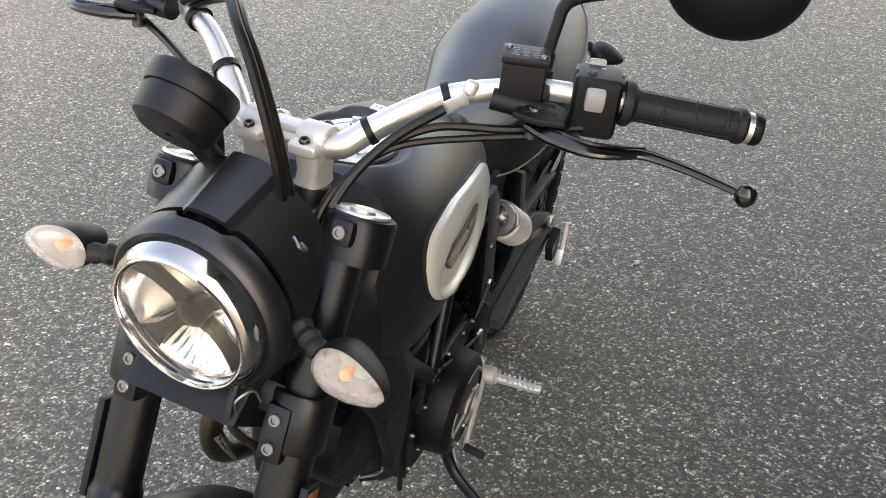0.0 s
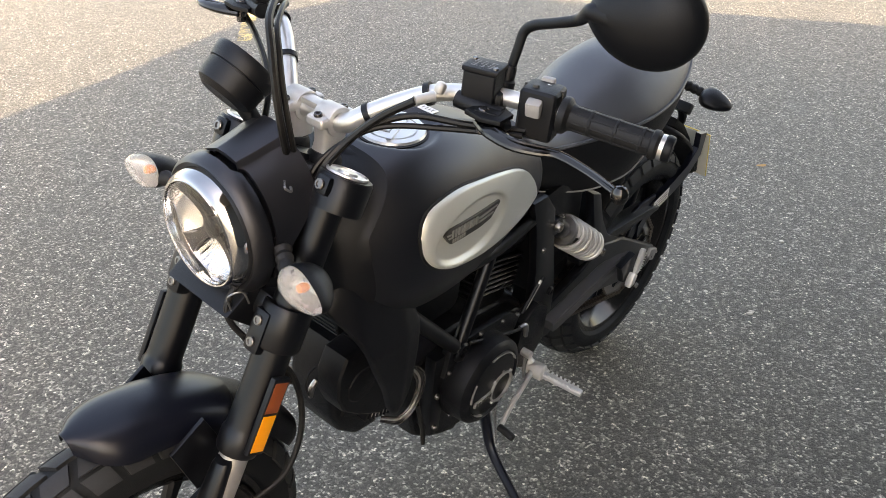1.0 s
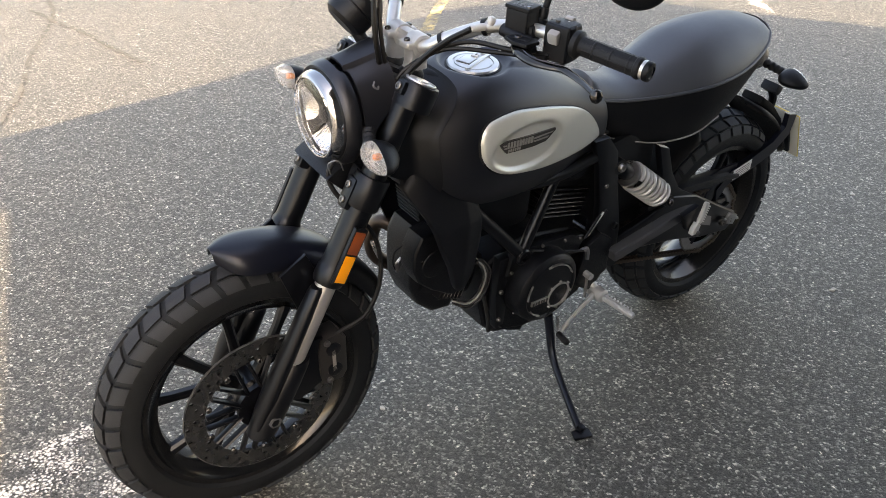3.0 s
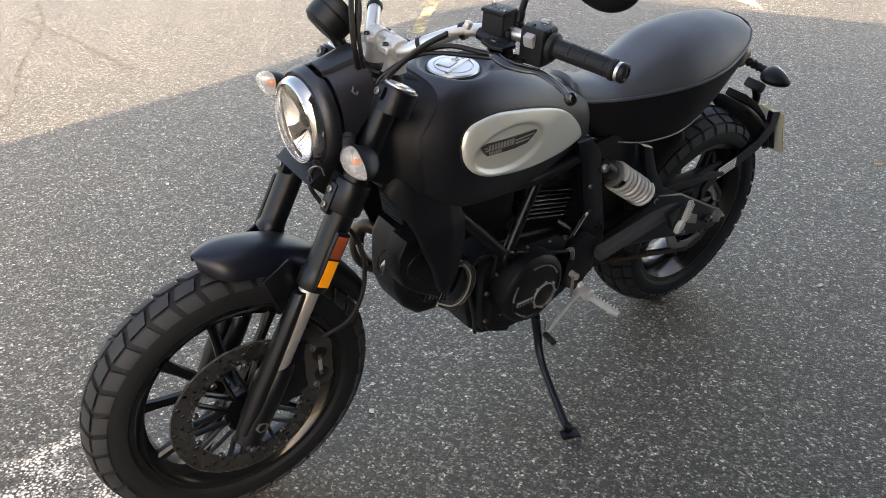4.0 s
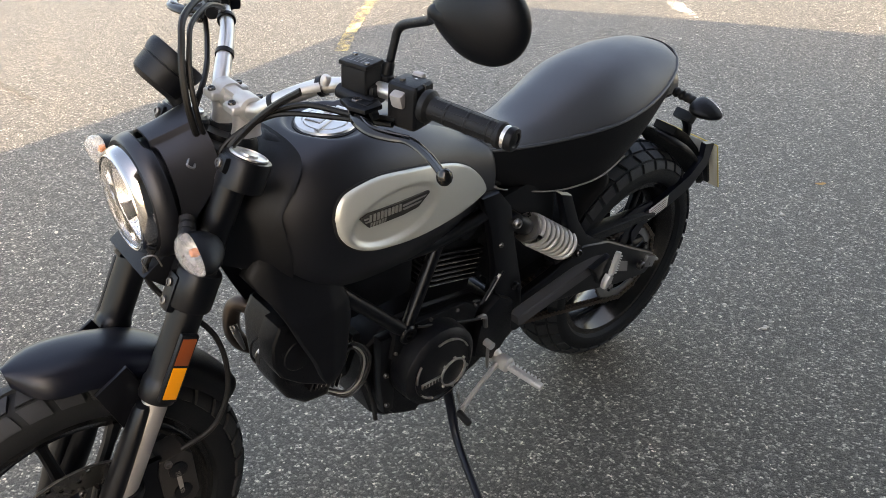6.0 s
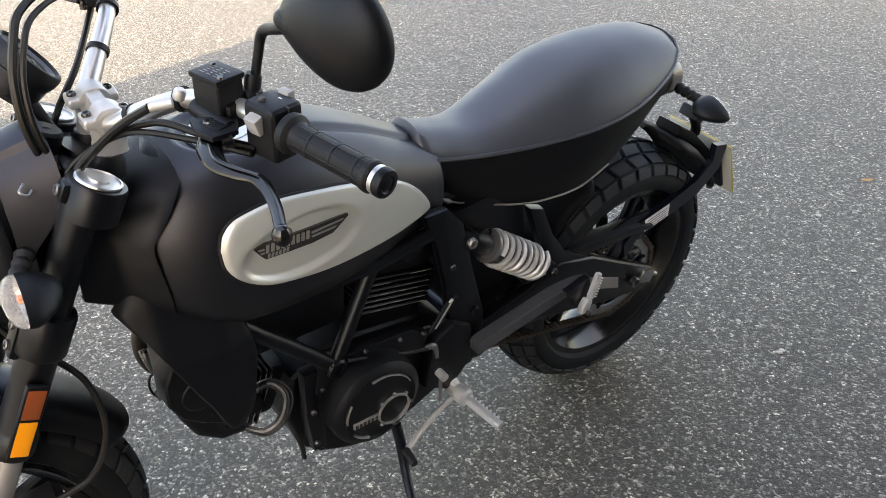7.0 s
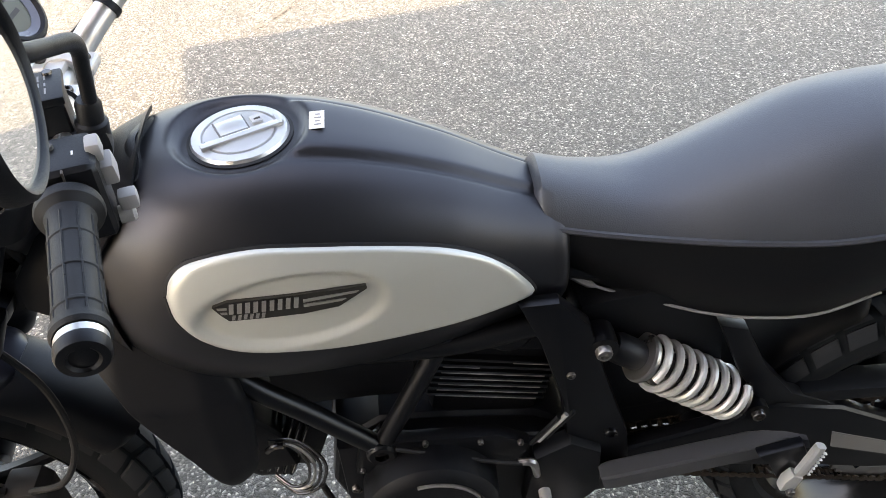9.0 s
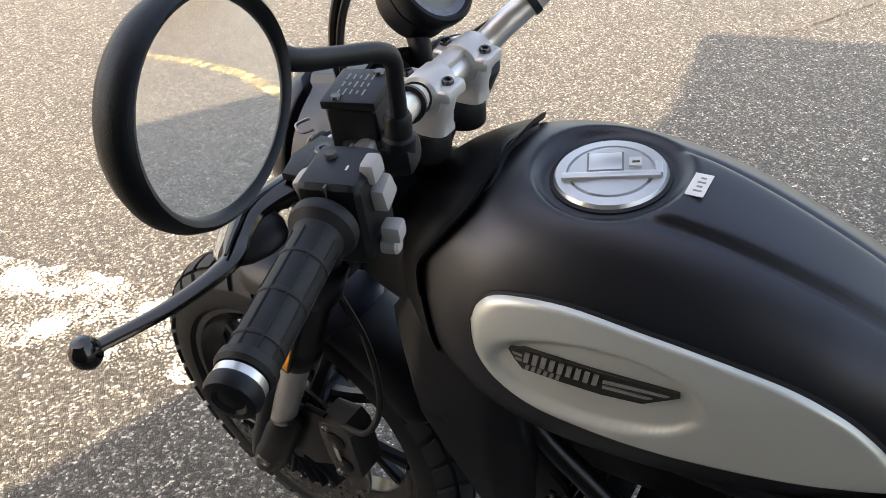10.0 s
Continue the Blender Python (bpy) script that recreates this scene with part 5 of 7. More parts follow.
def grip_set(sx):
    def S(p):
        return Vector((sx * p[0], p[1], p[2]))

    g0, gd = at_bar(0.325)
    gd = (BAR[-1] - g0).normalized()
    prof = [(0.011, -0.006), (0.0230, -0.006), (0.0240, -0.001), (0.0230, 0.003), (0.0175, 0.008), (0.0160, 0.015)]
    for k in range(1, 4):
        prof += [(0.0160, k * 0.033 - 0.001), (0.0168, k * 0.033), (0.0168, k * 0.033 + 0.0022), (0.0160, k * 0.033 + 0.0032)]
    prof += [(0.0160, 0.110), (0.0184, 0.112), (0.0188, 0.118), (0.0168, 0.121), (0.011, 0.121)]
    grip = part("grip", lathe(prof, S(g0), S(gd), 32), RUBBER, hb, "black ribbed rubber grip")
    u, w, d = frame_of(S(gd))
    for sec in range(3):
        for i in range(9):
            a = 2 * math.pi * i / 9
            c = S(g0) + d * (0.0135 + sec * 0.033)
            e = u * math.cos(a) + w * math.sin(a)
            part("rib", tube([c + e * 0.0160, c + e * 0.0160 + d * 0.0325], 0.0009, 5), RUBBER, grip)
    part("bar_end", lathe([(0.004, 0.1205), (0.0155, 0.1205), (0.0155, 0.126), (0.0135, 0.127), (0.0135, 0.1270), (0.0160, 0.1275), (0.0170, 0.1290), (0.0170, 0.1345), (0.0155, 0.1375), (0.0105, 0.1385), (0.0085, 0.1365), (0.004, 0.138)], S(g0), S(gd), 28), PLASTIC, grip, "black bar end weight")
    part("bar_end_ring", lathe([(0.0150, 0.1222), (0.0162, 0.1222), (0.0162, 0.1275), (0.0150, 0.1275)], S(g0), S(gd), 28, caps=False, closed=True), ALU, grip, "bright ring")
    # switch housing
    c0, _ = at_bar(0.292)
    M = Matrix((u, w, d)).transposed().to_4x4()
    M.translation = S(c0)
    Rm = Matrix.Translation(S(c0) + Vector((0, 0.004, -0.006))) @ Matrix.Rotation(math.atan2(gd.y, gd.x) * sx, 4, "Z")
    sw = part("switch_housing", box((0.050, 0.046, 0.066), Rm, 0.009, segs=3), PLASTIC, hb, "black switch housing")
    part("housing_seam", box((0.0515, 0.0015, 0.060), Rm @ Matrix.Translation((0, 0, 0.002)), 0.0), INK, sw)
    part("turn_button", box((0.022, 0.014, 0.018), Rm @ Matrix.Translation((-0.002 * sx, 0.026, 0.012)) @ Matrix.Rotation(0.2, 4, "Y"), 0.003, taper=0.85), SWITCH_GREY, sw, "grey turn signal switch")
    part("beam_switch", box((0.020, 0.012, 0.014), Rm @ Matrix.Translation((-0.002 * sx, 0.022, 0.030)), 0.003, taper=0.85), SWITCH_GREY, sw, "grey beam switch")
    part("flash_trigger", box((0.020, 0.018, 0.022), Rm @ Matrix.Translation((-0.002 * sx, -0.023, 0.012)) @ Matrix.Rotation(0.35, 4, "X"), 0.004), SWITCH_GREY, sw, "pale flash trigger")
    part("mode_knob", box((0.014, 0.014, 0.013), Rm @ Matrix.Translation((0.008 * sx, 0.034, -0.012)), 0.003), SWITCH_GREY, sw, "grey menu button")
    part("horn_button", lathe([(0.001, 0), (0.007, 0), (0.007, 0.010), (0.005, 0.012), (0.001, 0.012)], Rm @ Vector((0.006 * sx, 0.024, -0.026)), Rm.to_3x3() @ Vector((0, 1, 0)), 16), SWITCH_GREY, sw, "grey horn button")
    part("screw", lathe([(0.001, 0), (0.0045, 0), (0.004, 0.003), (0.001, 0.003)], Rm @ Vector((-0.008 * sx, -0.008, 0.033)), (0, 0, 1), 10), INK, sw)
    for px, py in ((-0.010, -0.006), (0.004, 0.008)):
        part("switch_mark", box((0.0050, 0.0014, 0.0004), Rm @ Matrix.Translation((px * sx, py, 0.0331)), 0), WHITE, sw)
    # clutch or brake perch with a square reservoir, mirror and lever
    p0, pd = at_bar(0.225)
    Pm = Matrix.Translation(S(p0)) @ Matrix.Rotation(math.atan2(pd.y, pd.x) * sx, 4, "Z")
    perch = part("master_cylinder", box((0.040, 0.034, 0.032), Pm @ Matrix.Translation((0.004 * sx, -0.004, -0.004)), 0.008), PLASTIC, hb, "black hydraulic master cylinder with a square reservoir")
    part("cylinder", tube([Pm @ V(-0.034 * sx, -0.022, -0.006), Pm @ V(0.03 * sx, -0.028, -0.012)], 0.0115, 14), PLASTIC, perch)
    part("lever_mount", box((0.036, 0.026, 0.012), Pm @ Matrix.Translation((0.016 * sx, -0.036, -0.008)), 0.005), PLASTIC, perch)
    resm = Pm @ Matrix.Translation((-0.006 * sx, -0.010, 0.016))
    res = part("reservoir", box((0.045, 0.038, 0.042), resm, 0.005, segs=3), PLASTIC, perch, "square black fluid reservoir")
    lid = part("reservoir_lid", box((0.048, 0.041, 0.007), resm @ Matrix.Translation((0, 0, 0.0235)), 0.002), PLASTIC, res, "black lid with two screws and raised writing")
    for k in (-0.024, 0.024):
        part("screw", lathe([(0.001, 0), (0.0042, 0), (0.0036, 0.002), (0.001, 0.002)], resm @ Vector((k * 0.75, 0.010 if k < 0 else -0.010, 0.027)), (0, 0, 1), 12), DARKSTEEL, res)
    for row in range(5):
        for w in range(3):
            part("writing_bar", box((0.0085 - 0.002 * ((row + w) % 3), 0.0013, 0.0003), resm @ Matrix.Translation((-0.011 + 0.0105 * w, -0.011 + row * 0.0047, 0.0271)), 0), GREYSTICK, lid)
    # mirror
    mb = Vector((0.230 * sx, 0.480, 1.096))
    part("mirror_socket", lathe([(0.004, 0), (0.0125, 0), (0.0125, 0.018), (0.010, 0.020), (0.010, 0.034), (0.008, 0.038), (0.004, 0.038)], mb, (0.05 * sx, 0.15, 1), 16), PLASTIC, perch)
    part("socket_boss", box((0.030, 0.030, 0.024), Pm @ Matrix.Translation((0.010 * sx, 0.018, -0.002)), 0.008), PLASTIC, perch)
    mc = Vector((0.396 * sx, 0.510, 1.236))
    mnx = Vector((MIRROR_N.x * sx, MIRROR_N.y, MIRROR_N.z))
    inw = Vector((-mnx.y * sx, mnx.x * sx, 0)).normalized()
    stem = [V(0.232, 0.487, 1.128), V(0.236, 0.492, 1.160), V(0.239, 0.495, 1.178), V(0.252, 0.496, 1.190), V(0.285, 0.493, 1.203), V(0.318, 0.490, 1.217)]
    mir = part("mirror_arm", tube([V(p.x * sx, p.y, p.z) for p in stem] + [mc + inw * 0.062 - mnx * 0.020, mc + inw * 0.046 - mnx * 0.020, mc + inw * 0.025 - mnx * 0.020], [0.0066, 0.0066, 0.0070, 0.0070, 0.0066, 0.0072, 0.0105, 0.014, 0.016], 14, flat=0.85), PLASTIC, hb, "black mirror on a bent stem")
    mn = MIRROR_N.copy()
    mn.x *= sx
    mu = Vector((0, 0, 1)).cross(mn).normalized()
    mv = mn.cross(mu)
    mrx, mrz = 0.0690, 0.0580

    def oval(k, dd, top=0.0):
        return [mc + mu * (mrx * k * math.cos(a) + top * max(0.0, math.cos(a)) ** 3) + mv * (mrz * k * math.sin(a) * (1 - 0.05 * math.cos(a))) + mn * dd for a in [2 * math.pi * i / 44 for i in range(44)]]
    part("mirror_shell", loft([oval(0.86, -0.010), oval(0.86, 0.003), oval(0.885, 0.0075), oval(0.93, 0.0090), oval(0.975, 0.0065), oval(1.0, 0.0), oval(0.99, -0.006), oval(0.93, -0.013, 0.003), oval(0.80, -0.020, 0.012), oval(0.58, -0.028, 0.018), oval(0.3, -0.033, 0.014), oval(0.1, -0.035)], (False, True)), PLASTIC, mir, "black oval mirror shell", 50)
    gn = Vector((GLASS_N.x * sx, GLASS_N.y, GLASS_N.z))
    tilt = lambda p: p - mn * ((p - mc - mn * 0.001).dot(gn) / mn.dot(gn))
    part("mirror_glass", loft([[tilt(p) for p in oval(0.89, 0)], [tilt(p) for p in oval(0.5, 0)], [tilt(p) for p in oval(0.05, 0)]], (False, True)), MIRROR, mir, "clean mirror glass")
    # lever
    lv0 = Vector((0.247 * sx, 0.422, 1.078))
    ball = Vector((0.463 * sx, 0.405, 1.075))
    way = [lv0, V(0.277 * sx, 0.408, 1.078), V(0.311 * sx, 0.403, 1.077), V(0.337 * sx, 0.414, 1.076), V(0.361 * sx, 0.428, 1.076), V(0.408 * sx, 0.423, 1.075), ball]
    lever = part("lever", tube(way, [0.013, 0.0145, 0.0120, 0.0098, 0.0085, 0.0070, 0.0060], 14, flat=0.55), LEVER, hb, "gloss black hand lever with a ball end")
    part("lever_ball", lathe([(0.001, -0.011), (0.006, -0.0095), (0.0095, -0.005), (0.0105, 0.0), (0.0095, 0.005), (0.006, 0.0095), (0.001, 0.011)], ball, (0, 0, 1), 20), LEVER, lever)
    part("lever_rib", tube([p + Vector((0, 0, 0.0072)) for p in way[1:5]], [0.002, 0.0035, 0.003, 0.0015], 6, flat=0.6), LEVER, lever)
    part("pivot_bracket", slab([(-0.026, -0.018), (0.016, -0.020), (0.024, 0.0), (0.012, 0.030), (-0.020, 0.034), (-0.030, 0.010)], -0.0035, 0.0035, 0.002, Matrix.Translation((0.248 * sx, 0.431, 1.0905)) @ Matrix.Rotation(radians(90), 4, "Y")), PLASTIC, lever, "black lever bracket")
    part("pivot_bolt", lathe([(0.001, -0.014), (0.0075, -0.014), (0.0075, 0.017), (0.0060, 0.019), (0.003, 0.019), (0.0025, 0.016), (0.001, 0.016)], lv0, (0, 0, 1), 16), DARKSTEEL, lever)
    part("adjuster_wheel", lathe([(0.001, -0.005), (0.0095, -0.005), (0.0095, 0.005), (0.001, 0.005)], lv0 + V(0.026 * sx, 0.010, 0.004), (0.3, 1, 0.2), 12), FRAMEB, lever)
    return perch


GLASS_N = Vector((-0.183, 0.977, 0.113)).normalized()
MIRROR_N = Vector((-0.235, 0.971, 0.045)).normalized()
for sx in (1, -1):
    grip_set(sx)
# cable ties round the bar
for x in (0.085, 0.150, -0.105, -0.17):
    p, d = at_bar(abs(x))
    p, d = Vector((math.copysign(p.x, x), p.y, p.z)), Vector((math.copysign(d.x, x), d.y, d.z))
    part("cable_tie", lathe([(0.0120, -0.004), (0.0158, -0.004), (0.0158, 0.004), (0.0120, 0.004)], p, d, 20, caps=False, closed=True), PLASTIC, hb)
# banjo and hose of the left master cylinder
part("hose_sleeve", tube([V(0.167, 0.381, 1.088), V(0.178, 0.405, 1.093)], 0.0068, 12), CAST, hb, "bright crimped hose end")
part("banjo", lathe([(0.002, -0.009), (0.0065, -0.007), (0.0075, -0.003), (0.0075, 0.003), (0.0065, 0.005), (0.0040, 0.007), (0.002, 0.007)], V(0.180, 0.414, 1.103), (0.2, 0.3, 1), 16), CAST, hb, "bright banjo fitting")
CABLES = [
    ([(0.167, 0.381, 1.088), (0.128, 0.358, 1.056), (0.098, 0.328, 1.016), (0.085, 0.292, 0.970), (0.080, 0.270, 0.90), (0.06, 0.30, 0.80)], 0.0055),
    ([(0.29, 0.458, 1.072), (0.22, 0.428, 1.062), (0.15, 0.392, 1.058), (0.105, 0.345, 1.030), (0.085, 0.300, 0.985), (0.07, 0.27, 0.90)], 0.0048),
    ([(0.29, 0.452, 1.066), (0.20, 0.415, 1.052), (0.125, 0.366, 1.040), (0.09, 0.320, 1.010), (0.078, 0.285, 0.97), (0.07, 0.27, 0.88)], 0.0042),
    ([(0.040, 0.300, 0.90), (0.050, 0.274, 0.980), (0.051, 0.261, 1.039), (0.036, 0.263, 1.092), (0.012, 0.277, 1.131), (-0.016, 0.296, 1.157), (-0.062, 0.345, 1.166), (-0.12, 0.398, 1.140), (-0.185, 0.430, 1.105)], 0.0054),
    ([(0.046, 0.310, 0.90), (0.054, 0.284, 0.980), (0.054, 0.271, 1.038), (0.039, 0.273, 1.088), (0.015, 0.287, 1.125), (-0.013, 0.307, 1.148), (-0.058, 0.354, 1.154), (-0.118, 0.406, 1.128), (-0.18, 0.436, 1.100)], 0.0042),
    ([(-0.29, 0.45, 1.070), (-0.20, 0.412, 1.060), (-0.11, 0.365, 1.035), (-0.06, 0.32, 1.0), (-0.05, 0.28, 0.93)], 0.005),
]
for pts, r in CABLES:
    part("cable", tube([Vector(p) for p in pts], r, 8, n=8), CABLE, hb, "black rubber-sheathed cable")
# brake hose down the fork, and its wire clip
part("brake_hose", tube([V(0.05, 0.225, 0.86), V(0.058, 0.178, 0.838), V(0.060, 0.158, 0.800), V(0.070, 0.180, 0.750), V(0.088, 0.245, 0.66), V(0.100, 0.255, 0.56), V(0.105, 0.220, 0.485), V(0.094, 0.160, 0.452)], 0.0048, 8, n=8), RUBBER, bike, "black brake hose", m=STEER)
part("wire_clip", tube([V(0.070, 0.158, 0.810), V(0.073, 0.152, 0.836), V(0.083, 0.168, 0.842), V(0.086, 0.176, 0.822)], 0.0014, 6), STEEL, bike, "bright wire clip", m=STEER)
part("cable_clip", tube([V(0.084, 0.238, 0.985), V(0.096, 0.230, 0.982), V(0.098, 0.238, 0.976), V(0.088, 0.245, 0.976)], 0.0018, 6), STEEL, bike, "bright cable clip", m=STEER)


# ---- frame ----
frm = part("frame", tube([V(0, 0.345, 0.90), V(0, 0.395, 0.77)], 0.034, 20), FRAMEB, bike, "black tubular trellis frame")
for sx in (1, -1):
    def S(*p):
        return Vector((p[0] * sx, p[1], p[2]))
    part("down_tube", tube([S(0.045, 0.385, 0.765), S(0.105, 0.47, 0.665), S(0.112, 0.56, 0.572), S(0.114, 0.640, 0.488)], 0.0145, 12), FRAMEB, frm)
    part("brace_tube", tube([S(0.114, 0.640, 0.490), S(0.098, 0.725, 0.655), S(0.09, 0.75, 0.70)], 0.0135, 12), FRAMEB, frm)
    part("upper_tube", tube([S(0.045, 0.385, 0.79), S(0.095, 0.50, 0.70), S(0.100, 0.70, 0.665), S(0.100, 0.88, 0.690)], 0.0145, 12), FRAMEB, frm)
    part("node", lathe([(0.004, -0.018), (0.019, -0.018), (0.021, -0.012), (0.021, 0.012), (0.017, 0.016), (0.010, 0.016), (0.009, 0.006), (0.003, 0.006)], S(0.114, 0.640, 0.487), (sx, 0, 0), 20), FRAMEB, frm)
    bolt(frm, S(0.122, 0.628, 0.500), (sx, 0, 0), 0.007, 0.006)
    pl = part("side_plate", slab([(0.825, 0.735), (0.875, 0.735), (0.915, 0.69), (0.945, 0.58), (0.985, 0.455), (0.995, 0.36), (0.965, 0.318), (0.915, 0.315), (0.885, 0.36), (0.90, 0.44), (0.885, 0.55), (0.855, 0.66)], 0.094 * sx, 0.116 * sx, 0.008), FRAMEB, frm)
    bolt(pl, S(0.117, 0.958, 0.467), (sx, 0, 0), 0.010, 0.006, FRAMEB)
    bolt(pl, S(0.117, 0.975, 0.352), (sx, 0, 0), 0.013, 0.007, FRAMEB)
    bolt(pl, S(0.115, 0.895, 0.60), (sx, 0, 0), 0.006, 0.005)
part("under_tank_tray", box((0.15, 0.36, 0.06), Matrix.Translation((0, 0.66, 0.675)), 0.02), PLASTIC, frm)
part("airbox", box((0.135, 0.20, 0.14), Matrix.Translation((0, 0.60, 0.60)), 0.025), PLASTIC, frm)


# ---- engine ----
def fins(name, c, size, axis, n, gap, parent, cham=0.012):
    """A stack of cooling fins with rounded corners, one plate each."""
    c = Vector(c)
    u, w, d = frame_of(axis)
    for k in range(n):
        m = Matrix((u, w, d)).transposed().to_4x4()
        m.translation = c + d * gap * (k - (n - 1) / 2)
        ob = part(name, box((size[0], size[1], gap * 0.42), m, 0.0015, segs=1), ENGINE, parent)
        for s in (-1, 1):
            cut = 0.30 if k >= n - 2 else 0.86
            part("fin_edge", box((0.0016, size[1] * cut, 0.0012), m @ Matrix.Translation((s * (size[0] / 2 + 0.0004), (0.28 if k >= n - 2 else 0) * size[1] * (1 if k == n - 1 else -1), 0)), 0), EDGE, ob, "bare metal fin edge")


eng = part("engine", slab([(0.590, 0.262), (0.63, 0.226), (0.72, 0.205), (0.82, 0.212), (0.90, 0.26), (0.945, 0.33), (0.925, 0.43), (0.86, 0.475), (0.72, 0.495), (0.64, 0.50), (0.575, 0.455), (0.56, 0.36)], -0.075, 0.075, 0.014, segs=3), ENGINE, bike, "black air-cooled twin-cylinder engine")
part("left_case", slab([(0.592, 0.300), (0.625, 0.262), (0.70, 0.240), (0.80, 0.243), (0.885, 0.28), (0.930, 0.34), (0.915, 0.42), (0.86, 0.465), (0.72, 0.485), (0.64, 0.49), (0.60, 0.44), (0.588, 0.36)], 0.07, 0.105, 0.008, segs=3), ENGINE, eng)
# rear cylinder, leaning back; front cylinder, pointing forward
part("rear_cylinder", box((0.135, 0.155, 0.19), Matrix.Translation((0, 0.800, 0.560)) @ Matrix.Rotation(radians(-10), 4, "X"), 0.02), ENGINE, eng)
fins("fin", (0, 0.797, 0.562), (0.158, 0.165), (0, 0.22, 0.975), 7, 0.0118, eng)
part("rear_head", box((0.16, 0.17, 0.075), Matrix.Translation((0, 0.815, 0.650)) @ Matrix.Rotation(radians(-10), 4, "X"), 0.022), ENGINE, eng)
part("head_cover", lathe([(0.004, 0), (0.030, 0), (0.030, 0.006), (0.024, 0.010), (0.004, 0.010)], (0.080, 0.82, 0.655), (1, 0, 0), 24), ENGINE, eng)
part("front_cylinder", box((0.125, 0.16, 0.112), Matrix.Translation((0, 0.484, 0.458)) @ Matrix.Rotation(radians(-20), 4, "X"), 0.02), ENGINE, eng)
fins("fin", (0, 0.490, 0.455), (0.150, 0.120), (0, -0.94, 0.34), 7, 0.0110, eng)
hd = part("front_head", slab([(0.374, 0.560), (0.374, 0.500), (0.380, 0.440), (0.402, 0.390), (0.445, 0.352), (0.500, 0.345), (0.520, 0.400), (0.490, 0.520), (0.425, 0.600), (0.390, 0.595)], -0.060, 0.050, 0.018, segs=3), ENGINE, eng, "black front cylinder head", 45)
bc = part("belt_cover", slab([(0.352, 0.570), (0.352, 0.525), (0.370, 0.486), (0.408, 0.453), (0.465, 0.418), (0.52, 0.425), (0.505, 0.500), (0.45, 0.575), (0.405, 0.612), (0.368, 0.608)], 0.030, 0.085, 0.010, segs=3), ENGINE, eng, "black cam belt cover")
for y, z in ((0.372, 0.545), (0.385, 0.590), (0.418, 0.470), (0.460, 0.445)):
    bolt(bc, (0.081, y, z), (1, 0, 0), 0.0045, 0.004, DARKSTEEL)
part("belt_hub", lathe([(0.004, 0), (0.036, 0), (0.038, 0.004), (0.032, 0.009), (0.004, 0.012)], (0.078, 0.408, 0.528), (1, 0, 0), 28), ENGINE, bc)
part("sensor_plug", tube([V(0.012, 0.372, 0.512), V(0.012, 0.362, 0.500), V(0.010, 0.362, 0.478)], [0.005, 0.006, 0.004], 8), STEEL, eng, "bright sensor plug")
part("sensor_wire", tube([V(0.012, 0.370, 0.545), V(0.012, 0.352, 0.535), V(0.010, 0.350, 0.505), V(0.010, 0.362, 0.478)], 0.0022, 6), RUBBER, eng)
# alternator cover on the left, with raised rings and spokes
AC = Vector((0.104, 0.702, 0.396))
alt = part("alternator_cover", lathe([(0.004, 0), (0.094, 0), (0.096, 0.004), (0.095, 0.042), (0.093, 0.056), (0.085, 0.064), (0.077, 0.067), (0.073, 0.063), (0.051, 0.065), (0.004, 0.065)], AC, (1, 0, 0), 56), ENGINE, eng, "round black alternator cover with bare metal rings")


def arc_bar(c, r0, r1, a0, a1, x0, x1, n=14):
    pts = lambda r, x: [Vector((x, c.y + r * math.cos(radians(a0 + (a1 - a0) * i / n)), c.z + r * math.sin(radians(a0 + (a1 - a0) * i / n)))) for i in range(n + 1)]
    bm = bmesh.new()
    A, B, C, D = ring(bm, pts(r0, x0)), ring(bm, pts(r1, x0)), ring(bm, pts(r1, x1)), ring(bm, pts(r0, x1))
    for a, b in ((A, B), (B, C), (C, D), (D, A)):
        bridge(bm, a, b, False)
    return bm


RC = Vector((0, AC.y + 0.030, AC.z - 0.024))
part("ring", arc_bar(RC, 0.0318, 0.0350, 0, 360, 0.167, 0.1735, 40), EDGE, alt, "bare metal ring")
for k in range(8):
    part("ring_dot", box((0.005, 0.005, 0.006), Matrix.Translation((0.171, RC.y + 0.038 * math.cos(k * math.pi / 4), RC.z + 0.038 * math.sin(k * math.pi / 4))) @ Matrix.Rotation(k * math.pi / 4, 4, "X"), 0.001), EDGE, alt)
part("arc", arc_bar(AC, 0.0700, 0.0728, 25, 105, 0.165, 0.1725), EDGE, alt)
part("arc", arc_bar(AC, 0.0880, 0.0897, 60, 170, 0.1535, 0.1615), EDGE, alt)
part("arc", arc_bar(AC, 0.070, 0.0730, 150, 185, 0.165, 0.1725, 8), EDGE, alt)
part("arc", arc_bar(AC, 0.070, 0.0730, 215, 250, 0.165, 0.1725, 8), EDGE, alt)
plq = part("plaque", box((0.006, 0.052, 0.013), Matrix.Translation((0.170, RC.y - 0.062, RC.z + 0.003)), 0.002), EDGE, alt, "small metal plaque")
for k in range(6):
    part("plaque_bar", box((0.0012, 0.0055, 0.008), Matrix.Translation((0.1735, RC.y - 0.083 + 0.0085 * k, RC.z + 0.003)), 0), INK, plq)
for a in (20, 75, 130, 185, 240, 300):
    bolt(alt, AC + Vector((0.006, 0.103 * math.cos(radians(a)), 0.103 * math.sin(radians(a)))), (1, 0, 0), 0.0042, 0.004, DARKSTEEL)
part("sprocket_cover", slab([(0.835, 0.33), (0.85, 0.44), (0.90, 0.47), (0.945, 0.44), (0.95, 0.35), (0.90, 0.29)], 0.10, 0.132, 0.010), ENGINE, eng)
